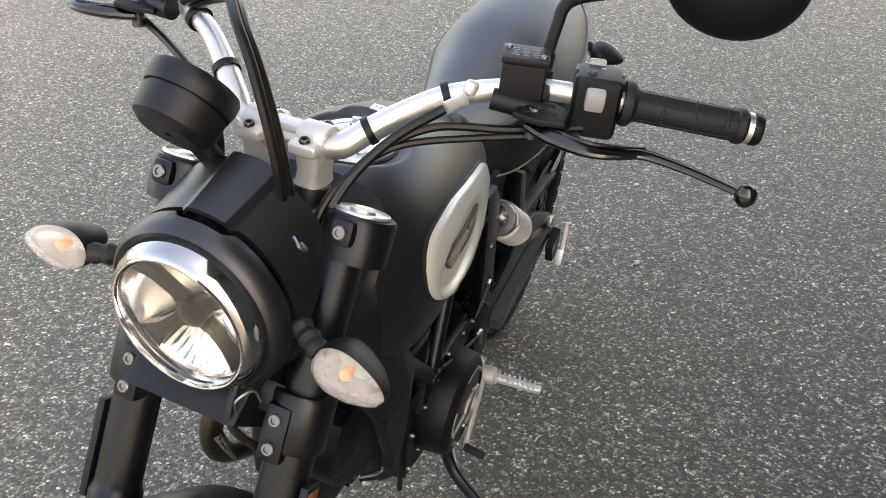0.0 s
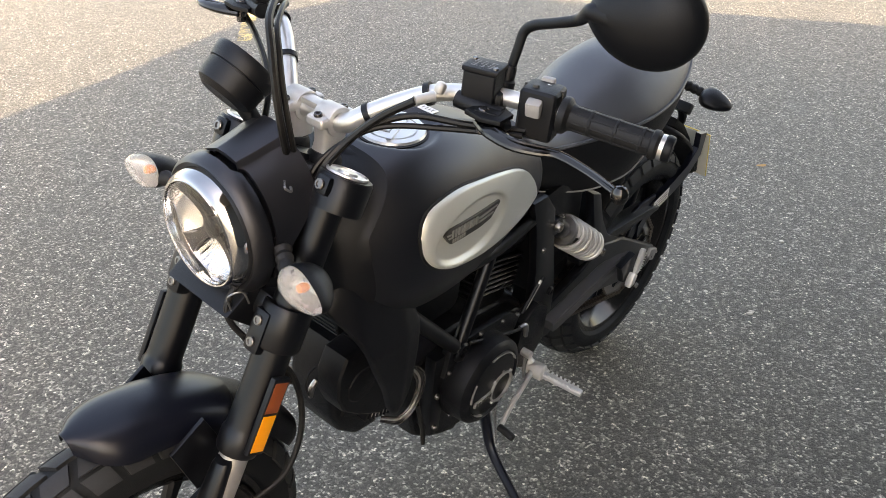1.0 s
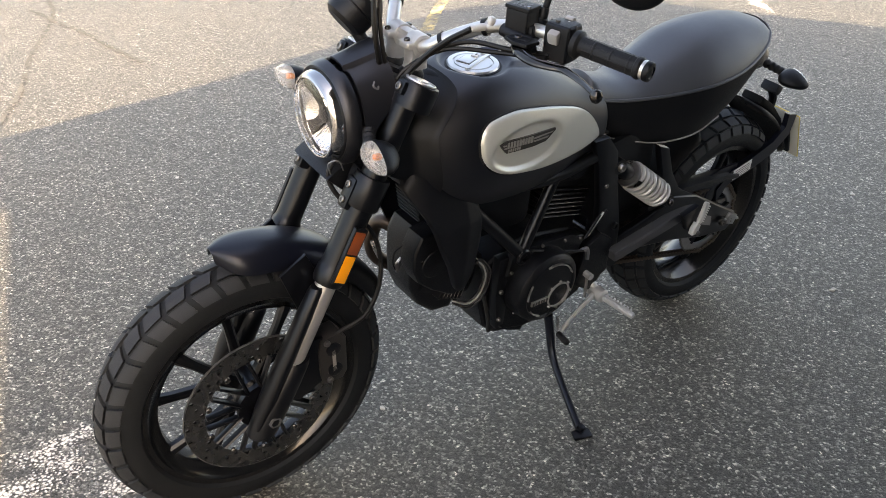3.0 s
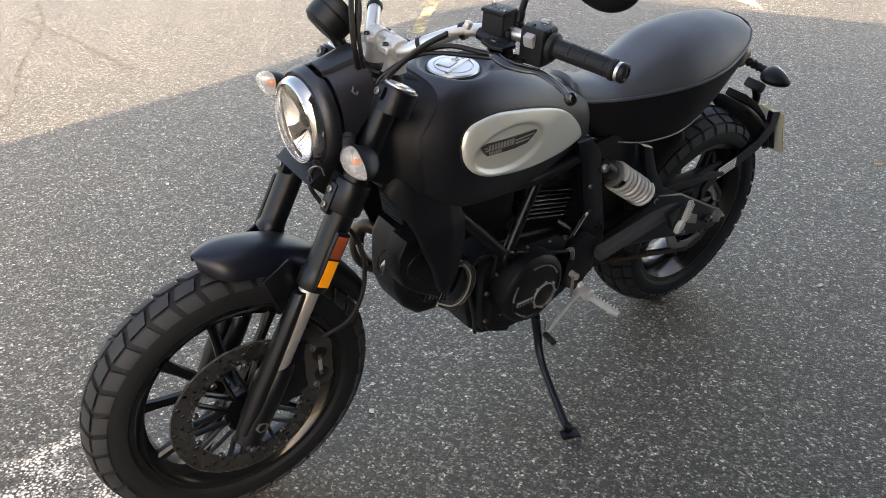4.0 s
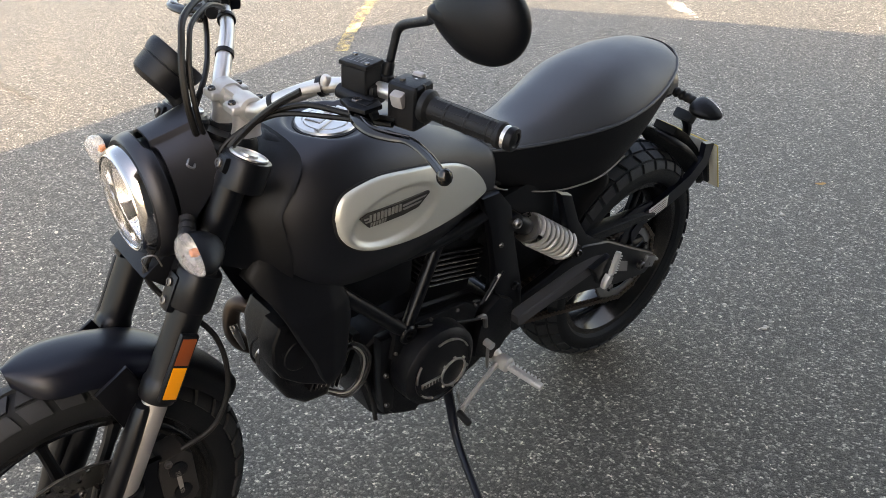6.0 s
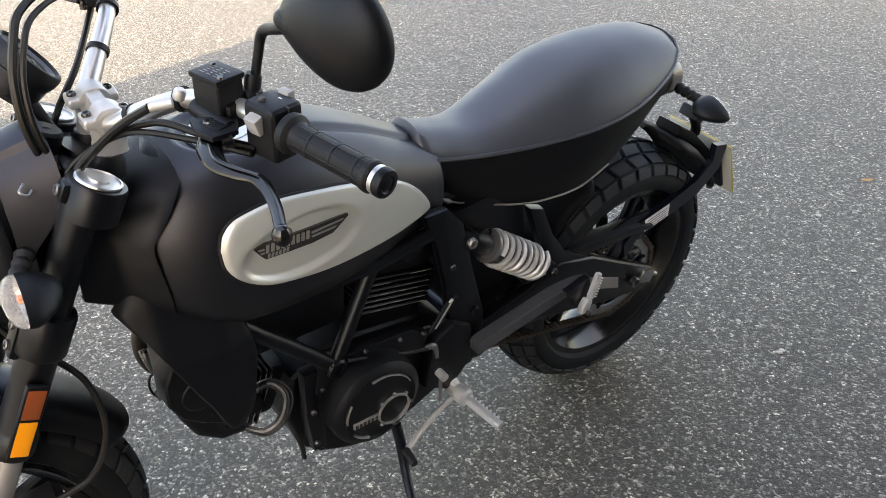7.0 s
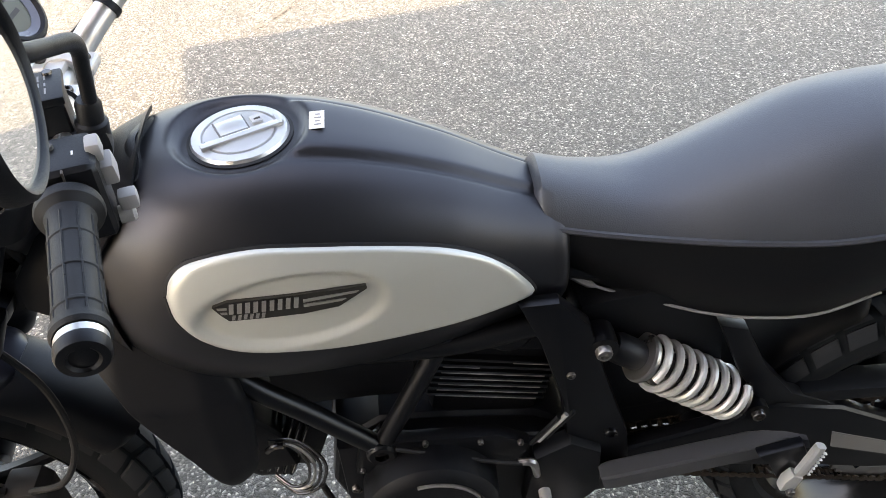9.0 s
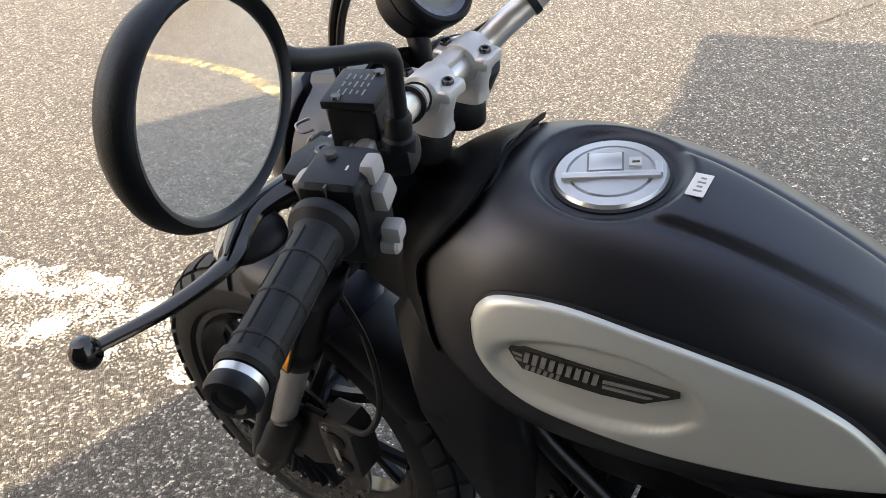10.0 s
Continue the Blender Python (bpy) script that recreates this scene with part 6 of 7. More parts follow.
part("upper_case", slab([(0.60, 0.44), (0.61, 0.50), (0.66, 0.505), (0.80, 0.495), (0.845, 0.465), (0.83, 0.43)], 0.10, 0.122, 0.006), ENGINE, eng)
for y, z in ((0.625, 0.490), (0.70, 0.497), (0.775, 0.487), (0.83, 0.475), (0.610, 0.452)):
    bolt(eng, (0.122, y, z), (1, 0, 0), 0.0042, 0.005)
for k in range(3):
    part("hose_rib", tube([V(0.124, 0.845 + k * 0.010, 0.47 + 0.006 * k), V(0.128, 0.880 + k * 0.010, 0.53 + 0.004 * k)], 0.0035, 8), CAST if k == 1 else ENGINE, eng)
part("clutch_cable", tube([V(0.128, 0.66, 0.50), V(0.134, 0.73, 0.478), V(0.137, 0.79, 0.458), V(0.139, 0.83, 0.448)], 0.0035, 8), RUBBER, eng)
part("clutch_arm", tube([V(0.136, 0.825, 0.449), V(0.138, 0.845, 0.445), V(0.139, 0.852, 0.415)], [0.005, 0.0065, 0.005], 8), STEEL, eng, "bright release arm")
part("sump_guard", slab([(0.600, 0.29), (0.612, 0.262), (0.66, 0.238), (0.70, 0.222), (0.71, 0.240), (0.65, 0.270)], 0.035, 0.098, 0.006), ENGINE, eng)
# front engine mount column
part("front_mount", slab([(0.580, 0.49), (0.625, 0.49), (0.622, 0.38), (0.622, 0.285), (0.595, 0.285), (0.582, 0.38)], 0.085, 0.112, 0.006), FRAMEB, eng)
bolt(eng, (0.113, 0.595, 0.395), (1, 0, 0), 0.006, 0.005)
bolt(eng, (0.113, 0.600, 0.310), (1, 0, 0), 0.0055, 0.005)
# oil lines and drain hose
for k in range(4):
    e = 0.0075 * k
    part("oil_line", tube([V(0.100, 0.490, 0.500 + e * 0.5), V(0.104, 0.518 + e * 0.4, 0.500 + e * 0.4), V(0.107, 0.536 + e, 0.462), V(0.103, 0.529 + e * 0.8, 0.412 - e * 0.6), V(0.096, 0.505 + e * 0.3, 0.392 - e * 0.9), V(0.075, 0.480, 0.394 - e * 0.5)], 0.0024, 8, n=7), (DARKSTEEL, EDGE, DARKSTEEL, DARKSTEEL)[k], eng, "braided oil line")
part("line_fitting", tube([V(0.104, 0.486, 0.494), V(0.107, 0.498, 0.507), V(0.110, 0.512, 0.511)], 0.0045, 10), DARKSTEEL, eng, "dull metal hose fitting")
part("drain_hose", tube([V(0.104, 0.548, 0.40), V(0.110, 0.566, 0.33), V(0.112, 0.572, 0.285)], 0.0050, 8, n=7), RUBBER, eng, "thin drain hose")
# oil cooler in front
cooler = part("oil_cooler", box((0.08, 0.028, 0.065), Matrix.Translation((0, 0.400, 0.650)) @ Matrix.Rotation(radians(12), 4, "X"), 0.004), ENGINE, eng, "black finned oil cooler")
for k in range(7):
    part("cooler_fin", box((0.076, 0.034, 0.003), Matrix.Translation((0, 0.400, 0.650)) @ Matrix.Rotation(radians(12), 4, "X") @ Matrix.Translation((0, 0, -0.030 + 0.010 * k)), 0.001, segs=1), ENGINE, cooler)
# exhaust: headers and a short silencer low on the right
ex = part("exhaust", tube([V(-0.045, 0.440, 0.500), V(-0.090, 0.412, 0.530), V(-0.118, 0.396, 0.528), V(-0.130, 0.388, 0.495), V(-0.132, 0.390, 0.450), V(-0.128, 0.408, 0.415), V(-0.122, 0.450, 0.384), V(-0.118, 0.520, 0.340), V(-0.115, 0.610, 0.280), V(-0.115, 0.72, 0.225), V(-0.14, 0.95, 0.22)], 0.0175, 16), EXHAUST, bike, "bare steel exhaust pipe")
part("rear_header", tube([V(-0.02, 0.88, 0.62), V(-0.06, 0.93, 0.58), V(-0.11, 0.94, 0.45), V(-0.13, 0.90, 0.30), V(-0.12, 0.80, 0.20)], 0.019, 14), EXHAUST, ex)
part("silencer", tube([V(-0.135, 0.93, 0.215), V(-0.155, 1.02, 0.245), V(-0.165, 1.12, 0.275), V(-0.17, 1.33, 0.335), V(-0.17, 1.36, 0.345)], [0.028, 0.048, 0.052, 0.052, 0.03], 22), DARKSTEEL, ex, "dark steel silencer")
part("lower_silencer", tube([V(-0.135, 0.94, 0.190), V(-0.150, 1.00, 0.185), V(-0.160, 1.08, 0.190), V(-0.165, 1.30, 0.235), V(-0.165, 1.33, 0.243)], [0.026, 0.044, 0.048, 0.048, 0.03], 22), DARKSTEEL, ex, "dark steel silencer")
part("sensor", tube([V(-0.118, 0.384, 0.480), V(-0.106, 0.384, 0.464), V(-0.097, 0.388, 0.445), V(-0.092, 0.392, 0.430)], [0.009, 0.0075, 0.0055, 0.003], 12, n=3), STEEL, ex, "bright lambda sensor")

# ---- pegs, gear lever, side stand ----
def peg(name, base, tip, parent, label, wd=0.012):
    base, tip = Vector(base), Vector(tip)
    d = (tip - base).normalized()
    u, w, _ = frame_of(d)
    L = (tip - base).length
    p = part(name, loft([[base + d * t + u * wd * a * k + w * 0.007 * b for a, b in ((-1, -0.5), (-0.6, -1), (0.6, -1), (1, -0.5), (1, 0.5), (0.6, 1), (-0.6, 1), (-1, 0.5))] for t, k in ((0, 0.75), (L * 0.1, 1.0), (L * 0.9, 1.0), (L, 0.8))]), CAST, parent, label)
    for k in range(8):
        for s in (-1, 1):
            c = base + d * L * (0.12 + 0.105 * k) + u * wd * 0.8 * s
            m = Matrix((u, w, d)).transposed().to_4x4()
            m.translation = c + w * 0.008
            part("tooth", box((0.005, 0.006, L * 0.05), m, 0.001, segs=1), CAST, p)
    return p


fp = peg("footpeg", (0.165, 0.912, 0.290), (0.262, 0.925, 0.286), bike, "serrated bare aluminium footpeg", 0.0095)
part("peg_mount", lathe([(0.004, -0.03), (0.014, -0.03), (0.016, -0.01), (0.019, 0.01), (0.019, 0.026), (0.014, 0.030), (0.004, 0.030)], (0.142, 0.910, 0.292), (1, 0.1, 0), 20), CAST, fp)
part("peg_bracket", tube([V(0.11, 0.905, 0.32), V(0.135, 0.91, 0.30), V(0.15, 0.912, 0.29)], 0.012, 12), CAST, fp)
mir_peg = mirror_x(fp, "footpeg")
gl_ = part("gear_lever", tube([V(0.145, 0.905, 0.292), V(0.155, 0.865, 0.285), V(0.160, 0.82, 0.262), V(0.165, 0.785, 0.240), V(0.17, 0.765, 0.232)], [0.008, 0.006, 0.006, 0.006, 0.006], 10), CAST, bike, "bare aluminium gear lever with a rubber toe peg")
part("toe_peg", lathe([(0.002, 0), (0.008, 0), (0.0085, 0.004), (0.0085, 0.036), (0.007, 0.040), (0.002, 0.040)], (0.168, 0.765, 0.232), (1, -0.15, 0), 14), RUBBER, gl_)
part("linkage", tube([V(0.150, 0.86, 0.30), V(0.145, 0.862, 0.335), V(0.14, 0.865, 0.36)], 0.004, 8), STEEL, gl_)
part("shift_spindle", lathe([(0.002, -0.01), (0.009, -0.01), (0.009, 0.012), (0.002, 0.012)], (0.142, 0.865, 0.362), (1, 0, 0), 14), CAST, gl_)
st = part("side_stand", tube([V(0.112, 0.778, 0.250), V(0.122, 0.785, 0.20), V(0.150, 0.780, 0.142), V(0.215, 0.757, 0.108), V(0.335, 0.714, 0.0665)], [0.014, 0.013, 0.012, 0.011, 0.011], 12, flat=0.8), NAVY, bike, "black side stand, down on the asphalt")
part("stand_foot", box((0.026, 0.050, 0.008), Matrix.Translation((0.350, 0.708, 0.0645)) @ Matrix.Rotation(LEANING, 4, "Y") @ Matrix.Rotation(radians(-15), 4, "Z"), 0.003), FRAMEB, st)
part("foot_lug", box((0.018, 0.016, 0.022), Matrix.Translation((0.340, 0.712, 0.073)) @ Matrix.Rotation(LEANING, 4, "Y"), 0.003), FRAMEB, st)
sp = []
for k in range(90):
    a = k * 2 * math.pi / 6
    t = k / 89
    c = V(0.126, 0.80, 0.245).lerp(V(0.150, 0.795, 0.150), t)
    sp.append(c + Vector((0.0045 * math.cos(a), 0.0045 * math.sin(a), 0)))
part("stand_spring", tube(sp, 0.0012, 5, smooth=False), STEEL, st, "coiled stand spring")

# ---- shock absorber ----
S0, S1 = Vector((0.098, 0.934, 0.641)), Vector((0.106, 1.163, 0.478))
sd = (S1 - S0).normalized()
SLn = (S1 - S0).length
shock = part("shock_absorber", lathe([(0.004, 0.02), (0.017, 0.02), (0.021, 0.03), (0.021, 0.06), (0.016, 0.075), (0.013, 0.08), (0.013, SLn - 0.02), (0.004, SLn - 0.02)], S0, sd, 22), PLASTIC, bike, "rear shock absorber with a silver coil spring")
part("upper_eye", lathe([(0.006, -0.018), (0.020, -0.018), (0.021, -0.01), (0.021, 0.01), (0.020, 0.018), (0.006, 0.018)], S0, (1, 0, 0), 22), FRAMEB, shock)
bolt(shock, S0 + Vector((0.018, 0, 0)), (1, 0, 0), 0.011, 0.010, STEEL)
part("lower_eye", lathe([(0.006, -0.016), (0.017, -0.016), (0.017, 0.016), (0.006, 0.016)], S1, (1, 0, 0), 20), FRAMEB, shock)
bolt(shock, S1 + Vector((0.016, 0, 0)), (1, 0, 0), 0.010, 0.008, DARKSTEEL)
part("preload_ring", lathe([(0.018, 0.066), (0.032, 0.066), (0.034, 0.069), (0.034, 0.074), (0.032, 0.077), (0.018, 0.078)], S0, sd, 28, caps=False, closed=True), STEEL, shock, "bright preload ring")
part("lower_seat", lathe([(0.014, 0), (0.034, 0), (0.034, 0.006), (0.014, 0.010)], S0 + sd * (SLn - 0.045), sd, 24), DARKSTEEL, shock)
su, sw_, _ = frame_of(sd)
turns, N = 7.2, 170
hel = []
for i in range(N + 1):
    t = i / N
    a = turns * 2 * math.pi * t
    hel.append(S0 + sd * (0.083 + (SLn - 0.083 - 0.050) * t) + (su * math.cos(a) + sw_ * math.sin(a)) * 0.0335)
part("spring", tube(hel, 0.0056, 9, smooth=False), SPRING, shock, "silver painted coil spring")

part("inner_cover", slab([(0.95, 0.40), (0.96, 0.52), (1.06, 0.54), (1.115, 0.50), (1.115, 0.40)], 0.03, 0.070, 0.008), PLASTIC, frm)
part("battery_box", box((0.15, 0.19, 0.24), Matrix.Translation((0, 1.02, 0.575)) @ Matrix.Rotation(radians(8), 4, "X"), 0.015), PLASTIC, frm)
# ---- swingarm ----
swing = part("swingarm", slab([(0.955, 0.365), (0.975, 0.410), (1.10, 0.440), (1.20, 0.478), (1.30, 0.452), (1.42, 0.385), (1.525, 0.328), (1.532, 0.292), (1.50, 0.268), (1.38, 0.284), (1.25, 0.318), (1.10, 0.345), (0.99, 0.330)], 0.086, 0.112, 0.010, segs=3), FRAMEB, bike, "black aluminium swingarm")
part("swing_brace", slab([(1.085, 0.655), (1.125, 0.640), (1.165, 0.56), (1.215, 0.495), (1.29, 0.455), (1.24, 0.440), (1.175, 0.475), (1.13, 0.55)], 0.084, 0.108, 0.006), FRAMEB, swing)
part("right_arm", slab([(0.955, 0.365), (0.975, 0.405), (1.12, 0.43), (1.30, 0.40), (1.51, 0.335), (1.52, 0.29), (1.44, 0.285), (1.20, 0.345), (0.99, 0.325)], -0.086, -0.112, 0.008), FRAMEB, swing)
part("cross_tube", tube([V(-0.10, 1.10, 0.40), V(0.10, 1.10, 0.40)], 0.03, 16), FRAMEB, swing)
part("pivot", lathe([(0.004, -0.125), (0.026, -0.125), (0.026, 0.125), (0.004, 0.125)], (0, 0.975, 0.365), (1, 0, 0), 22), FRAMEB, swing)
adj = part("chain_adjuster", box((0.014, 0.045, 0.034), Matrix.Translation((0.115, 1.500, 0.315)) @ Matrix.Rotation(radians(-20), 4, "X"), 0.004), STEEL, swing, "bright chain adjuster block")
bolt(adj, (0.120, 1.452, 0.322), (1, 0, 0), 0.013, 0.010, DARKSTEEL)
part("adjuster_bolt", tube([V(0.112, 1.51, 0.315), V(0.112, 1.545, 0.300)], 0.005, 8), STEEL, adj)
part("swing_sticker", slab([(1.295, 0.398), (1.400, 0.352), (1.408, 0.318), (1.302, 0.360)], 0.1125, 0.1135, 0), GREYSTICK, swing, "grey warning sticker")
# passenger peg hanger
hang = part("peg_hanger", loft([[Vector((x + 0.015 * k * a, y - 0.25 * 0.014 * c, z + 0.014 * (0.5 + 0.5 * k) * c)) for a, c in ((-1, -1), (1, -1), (1, 0.75), (0.8, 1), (-0.8, 1), (-1, 0.75))] for x, y, z, k in ((0.139, 0.945, 0.392, 0.85), (0.140, 0.960, 0.398, 1.0), (0.146, 1.150, 0.440, 1.0), (0.150, 1.172, 0.447, 0.9), (0.158, 1.192, 0.464, 0.45), (0.172, 1.216, 0.472, 0.35))]), HANGER, bike, "satin grey-black passenger peg hanger", 25)
part("hanger_bracket", slab([(1.14, 0.475), (1.20, 0.49), (1.215, 0.455), (1.20, 0.415), (1.175, 0.42), (1.16, 0.45)], 0.172, 0.190, 0.005), FRAMEB, hang)
pp = peg("passenger_peg", (0.203, 1.196, 0.446), (0.200, 1.214, 0.502), bike, "folded-up serrated aluminium passenger peg", 0.0068)
part("peg_clevis", slab([(1.175, 0.414), (1.196, 0.414), (1.202, 0.440), (1.187, 0.449), (1.177, 0.434)], 0.192, 0.209, 0.004), CAST, pp, "bare aluminium clevis")
bolt(pp, (0.217, 1.183, 0.425), (1, 0, 0), 0.006, 0.004)

# ---- rear wheel, chain ----
rear_wheel = part("rear_wheel", rim_bm(AXLE_R, 0.220, 0.072), RIM, bike, "black cast rear wheel")
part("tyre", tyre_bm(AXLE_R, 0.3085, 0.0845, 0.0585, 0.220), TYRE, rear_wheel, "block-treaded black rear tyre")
for i in range(10):
    part("spoke", spoke(AXLE_R, 2 * math.pi * (i + 0.3) / 10, 0.03 * (1 if i % 2 else -1), 0.02 * (1 if i % 2 else -1), 0.045, 0.190, 0.019, 0.013), FRAMEB, rear_wheel)
part("hub", lathe([(0.012, -0.095), (0.03, -0.095), (0.045, -0.06), (0.055, -0.05), (0.05, 0), (0.055, 0.05), (0.06, 0.065), (0.04, 0.08), (0.012, 0.085)], AXLE_R, (1, 0, 0), 32), FRAMEB, rear_wheel)
part("brake_disc", disc_bm(AXLE_R, -0.075, 0.085, 0.1225, 28, 3, 0.0033), DISC, rear_wheel, "drilled steel rear brake disc")
bm = bmesh.new()
teeth = 46
r_out = [0.118 if k % 2 else 0.110 for k in range(teeth * 2)]
a_ = ring(bm, [(0.074, AXLE_R.y + r * math.sin(k * math.pi / teeth), AXLE_R.z + r * math.cos(k * math.pi / teeth)) for k, r in enumerate(r_out)])
b_ = ring(bm, [(0.080, AXLE_R.y + r * math.sin(k * math.pi / teeth), AXLE_R.z + r * math.cos(k * math.pi / teeth)) for k, r in enumerate(r_out)])
c_ = ring(bm, [(0.080, AXLE_R.y + 0.085 * math.sin(k * math.pi / teeth), AXLE_R.z + 0.085 * math.cos(k * math.pi / teeth)) for k in range(teeth * 2)])
d_ = ring(bm, [(0.074, AXLE_R.y + 0.085 * math.sin(k * math.pi / teeth), AXLE_R.z + 0.085 * math.cos(k * math.pi / teeth)) for k in range(teeth * 2)])
for p, q in ((a_, b_), (b_, c_), (c_, d_), (d_, a_)):
    bridge(bm, p, q)
part("sprocket", bm, STEEL, rear_wheel, "toothed steel sprocket")
for k in range(5):
    a = k * 2 * math.pi / 5
    part("sprocket_arm", tube([AXLE_R + V(0.077, 0.04 * math.sin(a), 0.04 * math.cos(a)), AXLE_R + V(0.077, 0.09 * math.sin(a), 0.09 * math.cos(a))], 0.009, 8, flat=0.5), FRAMEB, rear_wheel)
chain = part("drive_chain", tube([V(0.077, 0.91, 0.405), V(0.077, 1.05, 0.408)], 0.002, 6), STEEL, bike, "worn steel drive chain")
CH = [(0.905, 0.408), (1.44, 0.431), (1.50, 0.41), (1.545, 0.36), (1.553, 0.315), (1.54, 0.26), (1.50, 0.217), (1.44, 0.20), (0.905, 0.335), (0.88, 0.36), (0.885, 0.395)]
links = []
pts = [Vector((0.077, *p)) for p in CH + CH[:1]]
total = []
for a, b in zip(pts, pts[1:]):
    n = max(1, round((b - a).length / 0.0159))
    total += [(a.lerp(b, k / n), (b - a).normalized()) for k in range(n)]
lk = bmesh.new()
for s in (-1, 1):
    loft([[Vector((s * 0.007 + t, 0.0095 * math.cos(q), 0.0055 * math.sin(q) * (1 - 0.25 * math.cos(q * 2)))) for q in [2 * math.pi * i / 10 for i in range(10)]] for t in (-0.0012, 0.0012)], bm=lk)
lathe([(0.0035, -0.009), (0.0035, 0.009)], (0, 0, 0), (1, 0, 0), 8, lk)
first = None
for p, d in total:
    m = Matrix.Translation(p) @ Matrix.Rotation(math.atan2(d.z, d.y), 4, "X")
    if first is None:
        first = part("link", lk, EXHAUST, chain, m=m)
    else:
        share("link", first, m, chain)
part("splash_guard", mudguard_bm(AXLE_R, 0.338, 0.078, radians(-74), radians(-22), 0.020, 20, 0.004, 0.02), GUARD, frm, "dull black inner mudguard", 50)
part("chain_guard", slab([(1.10, 0.470), (1.25, 0.487), (1.44, 0.472), (1.50, 0.457), (1.50, 0.447), (1.42, 0.452), (1.25, 0.462), (1.11, 0.452)], 0.060, 0.104, 0.004), PLASTIC, bike, "black plastic chain guard")

# ---- rear mudguard on its swingarm-mounted arm, number plate ----
arm = part("plate_arm", loft([[Vector((x + 0.008 * a, y + 0.021 * b * c, z + 0.021 * b * s)) for a, b in ((-1, -1), (1, -1), (1, 1), (-1, 1))] for x, y, z, c, s in ((0.084, 1.43, 0.40, -0.3, 1), (0.085, 1.47, 0.448, 0, 1), (0.086, 1.56, 0.470, -0.15, 1), (0.088, 1.65, 0.503, -0.35, 1), (0.086, 1.705, 0.545, -0.75, 0.7), (0.078, 1.722, 0.590, -1, 0.2))]), NAVY, bike, "black curved plate carrier arm")
part("arm_front", slab([(1.28, 0.455), (1.43, 0.488), (1.50, 0.486), (1.51, 0.446), (1.44, 0.436), (1.43, 0.40), (1.40, 0.36), (1.37, 0.37), (1.40, 0.43)], 0.078, 0.088, 0.004), NAVY, arm)
stx = part("arm_sticker", slab([(1.478, 0.472), (1.556, 0.489), (1.560, 0.455), (1.484, 0.438)], 0.0948, 0.0958, 0), WHITE, arm, "silvery white sticker with fine print")
for k in range(4):
    part("print_bar", slab([(1.487 + 0.002 * k, 0.4665 - 0.007 * k), (1.549 + 0.001 * k, 0.4800 - 0.007 * k), (1.549 + 0.001 * k, 0.4783 - 0.007 * k), (1.487 + 0.002 * k, 0.4648 - 0.007 * k)], 0.0958, 0.0963, 0), GREYSTICK, stx)
rg = part("rear_mudguard", mudguard_bm(AXLE_R, 0.352, 0.088, radians(20), radians(66), 0.020, 20, 0.004, 0.15), GUARD, bike, "short black rear mudguard", 50)
part("guard_rib", slab([(1.60, 0.655), (1.66, 0.62), (1.73, 0.56), (1.76, 0.52), (1.745, 0.51), (1.70, 0.555), (1.64, 0.605), (1.59, 0.635)], -0.02, 0.05, 0.006), GUARD, rg)
PN = Vector((0, 0.915, 0.405)).normalized()
PMx = Matrix.Translation((0, 1.7825, 0.504)) @ Matrix((Vector((1, 0, 0)), -PN.cross(Vector((1, 0, 0))) * -1, PN)).transposed().to_4x4()
plate = part("number_plate", box((0.190, 0.165, 0.003), PMx, 0.001), PLATE_Y, bike, "yellow number plate with a pale back and plain bars")
part("plate_back", box((0.187, 0.162, 0.002), PMx @ Matrix.Translation((0, 0, -0.0032)), 0.0005), PLATE, plate, "pale plate back")
for r in range(2):
    for k in range(3):
        part("plate_bar", box((0.030, 0.055, 0.001), PMx @ Matrix.Translation((-0.05 + 0.05 * k, -0.04 + 0.08 * r, 0.0020)), 0), INK, plate)
part("plate_bracket", box((0.14, 0.09, 0.010), PMx @ Matrix.Translation((0, 0.02, -0.011)), 0.003), PLASTIC, plate)
part("plate_lamp", box((0.055, 0.03, 0.028), Matrix.Translation((0.03, 1.655, 0.668)) @ Matrix.Rotation(radians(-30), 4, "X"), 0.006), PLASTIC, plate)
part("lamp_arm", tube([V(0.03, 1.66, 0.66), V(0.03, 1.68, 0.63), V(0.02, 1.70, 0.60)], 0.012, 10), PLASTIC, plate)


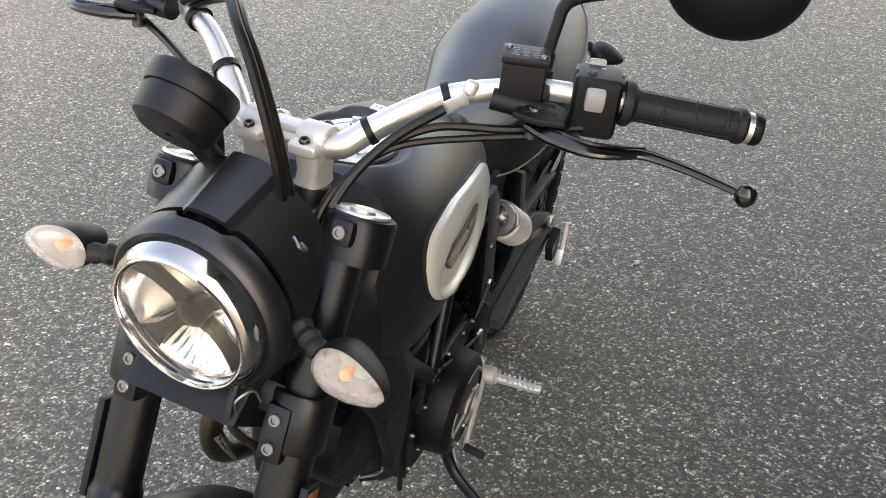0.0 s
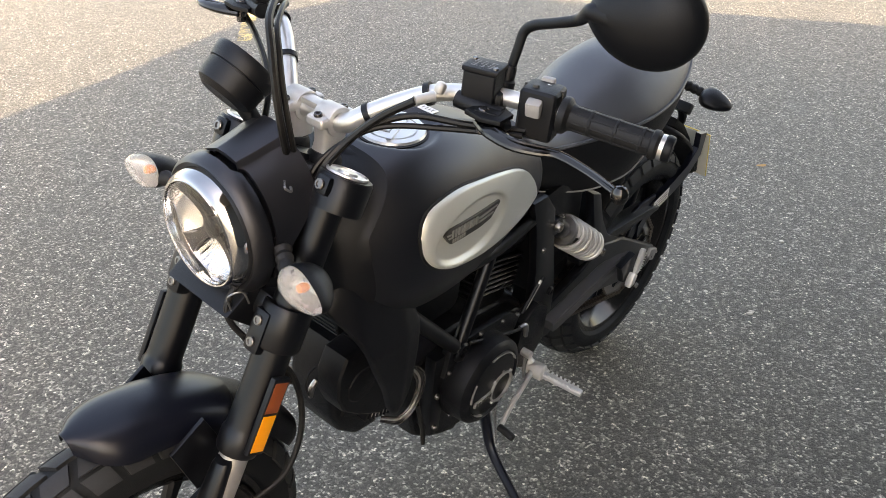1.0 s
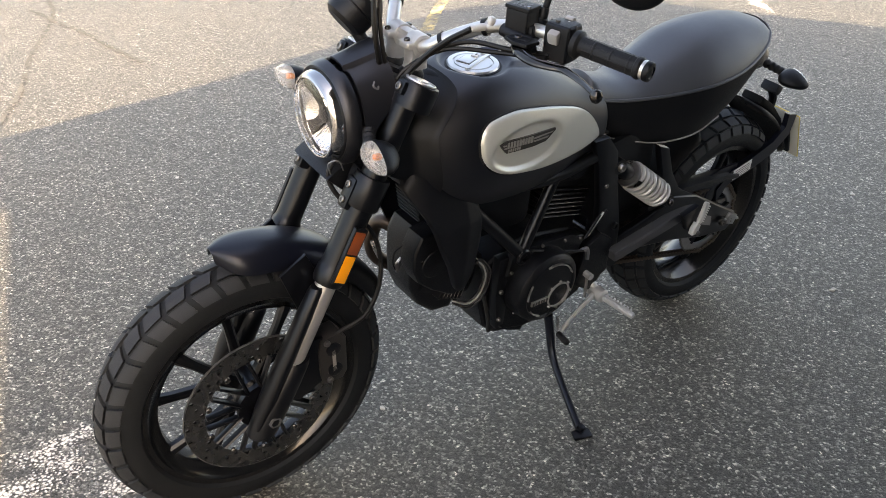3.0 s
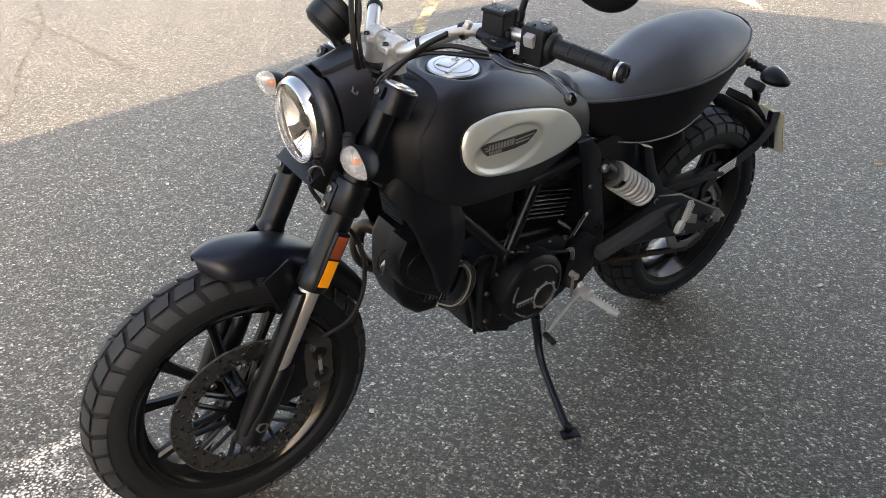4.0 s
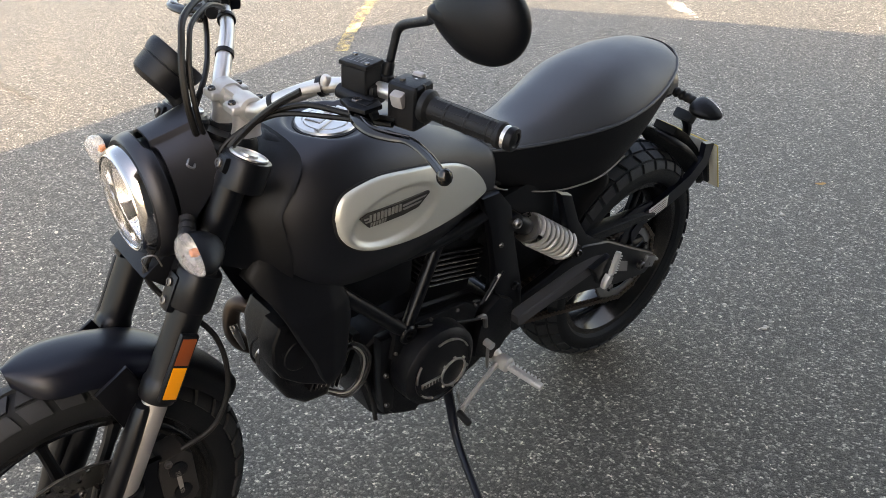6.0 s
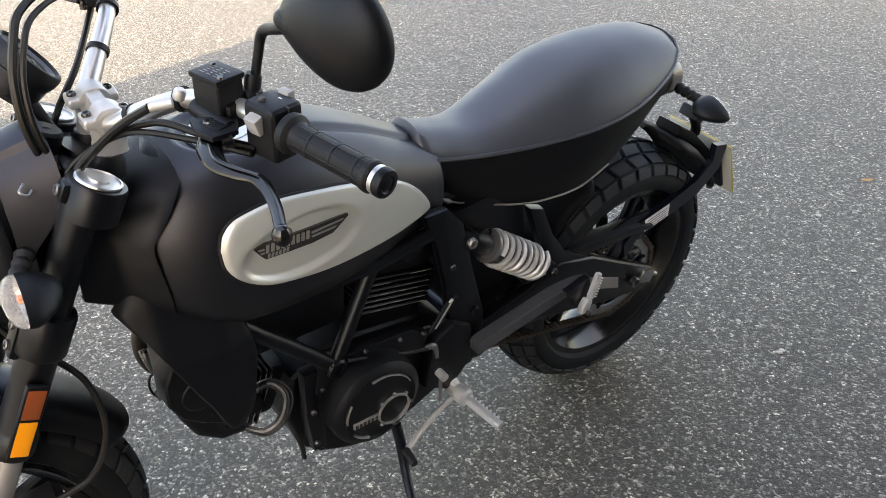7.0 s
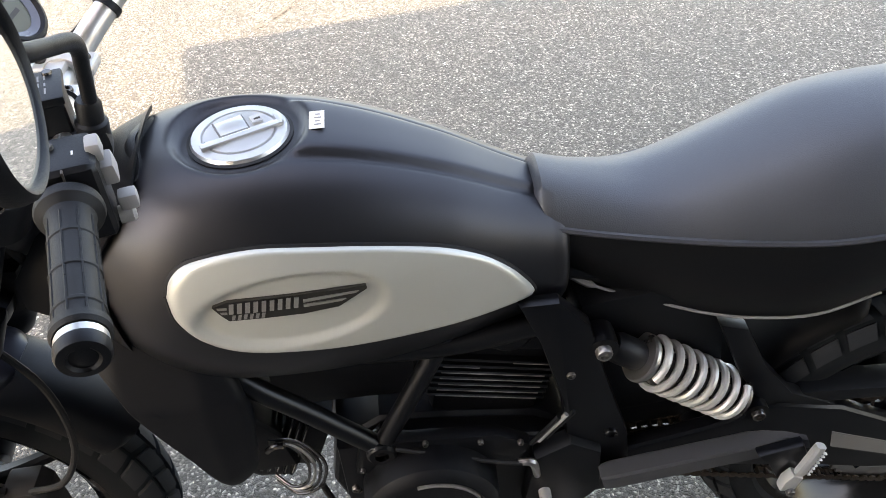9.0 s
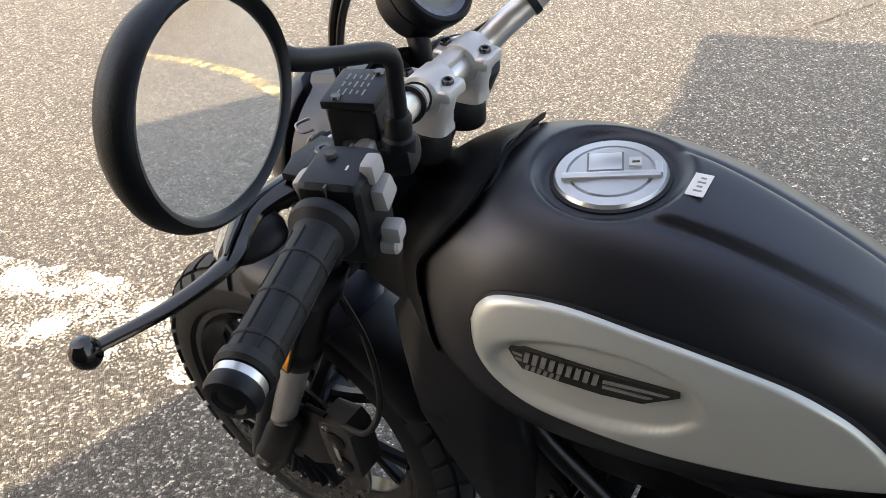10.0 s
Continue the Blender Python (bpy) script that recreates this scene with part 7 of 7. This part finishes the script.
# ---- tread blocks, shared round each wheel ----
def tread(axle, R, W, Hs, pitches, blocks, wheel):
    def one(quad):
        nu, nt = 4, 2
        bm = bmesh.new()
        step = 2 * math.pi / pitches
        c = R - Hs
        (t0, u0), (t1, u1), (t2, u2), (t3, u3) = quad

        def pt(th, u, off):
            a = u * radians(105)
            r = c + (Hs + off) * math.cos(a)
            return Vector(((W + off) * math.sin(a), -r * math.sin(th), r * math.cos(th)))
        rows = {}
        for off in (0.004, -0.0045):
            for a in range(nu + 1):
                for k in range(nt + 1):
                    s, q = a / nu, k / nt
                    t = (t0 * (1 - q) + t1 * q) * (1 - s) + (t3 * (1 - q) + t2 * q) * s
                    u = (u0 * (1 - q) + u1 * q) * (1 - s) + (u3 * (1 - q) + u2 * q) * s
                    edge = a in (0, nu) or k in (0, nt)
                    if off > 0 or edge:
                        rows[off, a, k] = bm.verts.new(pt(t * step, u, off))
        for a in range(nu):
            for k in range(nt):
                bm.faces.new([rows[0.004, i, j] for i, j in ((a, k), (a, k + 1), (a + 1, k + 1), (a + 1, k))])
        loop = [(0, k) for k in range(nt + 1)] + [(a, nt) for a in range(1, nu + 1)] + [(nu, k) for k in range(nt - 1, -1, -1)] + [(a, 0) for a in range(nu - 1, 0, -1)]
        bridge(bm, [rows[(0.004, *p)] for p in loop], [rows[(-0.0045, *p)] for p in loop])
        return bm
    for quad in blocks:
        ob = None
        for i in range(pitches):
            m = Matrix.Translation(axle) @ Matrix.Rotation(2 * math.pi * i / pitches, 4, "X")
            if ob is None:
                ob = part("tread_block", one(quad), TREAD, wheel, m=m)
            else:
                share("tread_block", ob, m, wheel)


tread(AXLE_F, 0.312, 0.052, 0.055, 36, FRONT_BLOCKS, front_wheel)
tread(AXLE_R, 0.311, 0.086, 0.060, 34, REAR_BLOCKS, rear_wheel)


# ---- other motorcycles parked far behind, in the sun ----
for x, y, a in ((-6.35, 13.35, -62), (-6.75, 12.55, -60), (-7.05, 11.75, -64)):
    m = Matrix.Translation((x, y, 0.002)) @ Matrix.Rotation(radians(a), 4, "Z") @ Matrix.Rotation(LEANING, 4, "Y")
    tagged(copy_thing(bike, m), "dark motorcycle parked in a sunlit row on the asphalt", "motorcycle", "parked motorcycles")
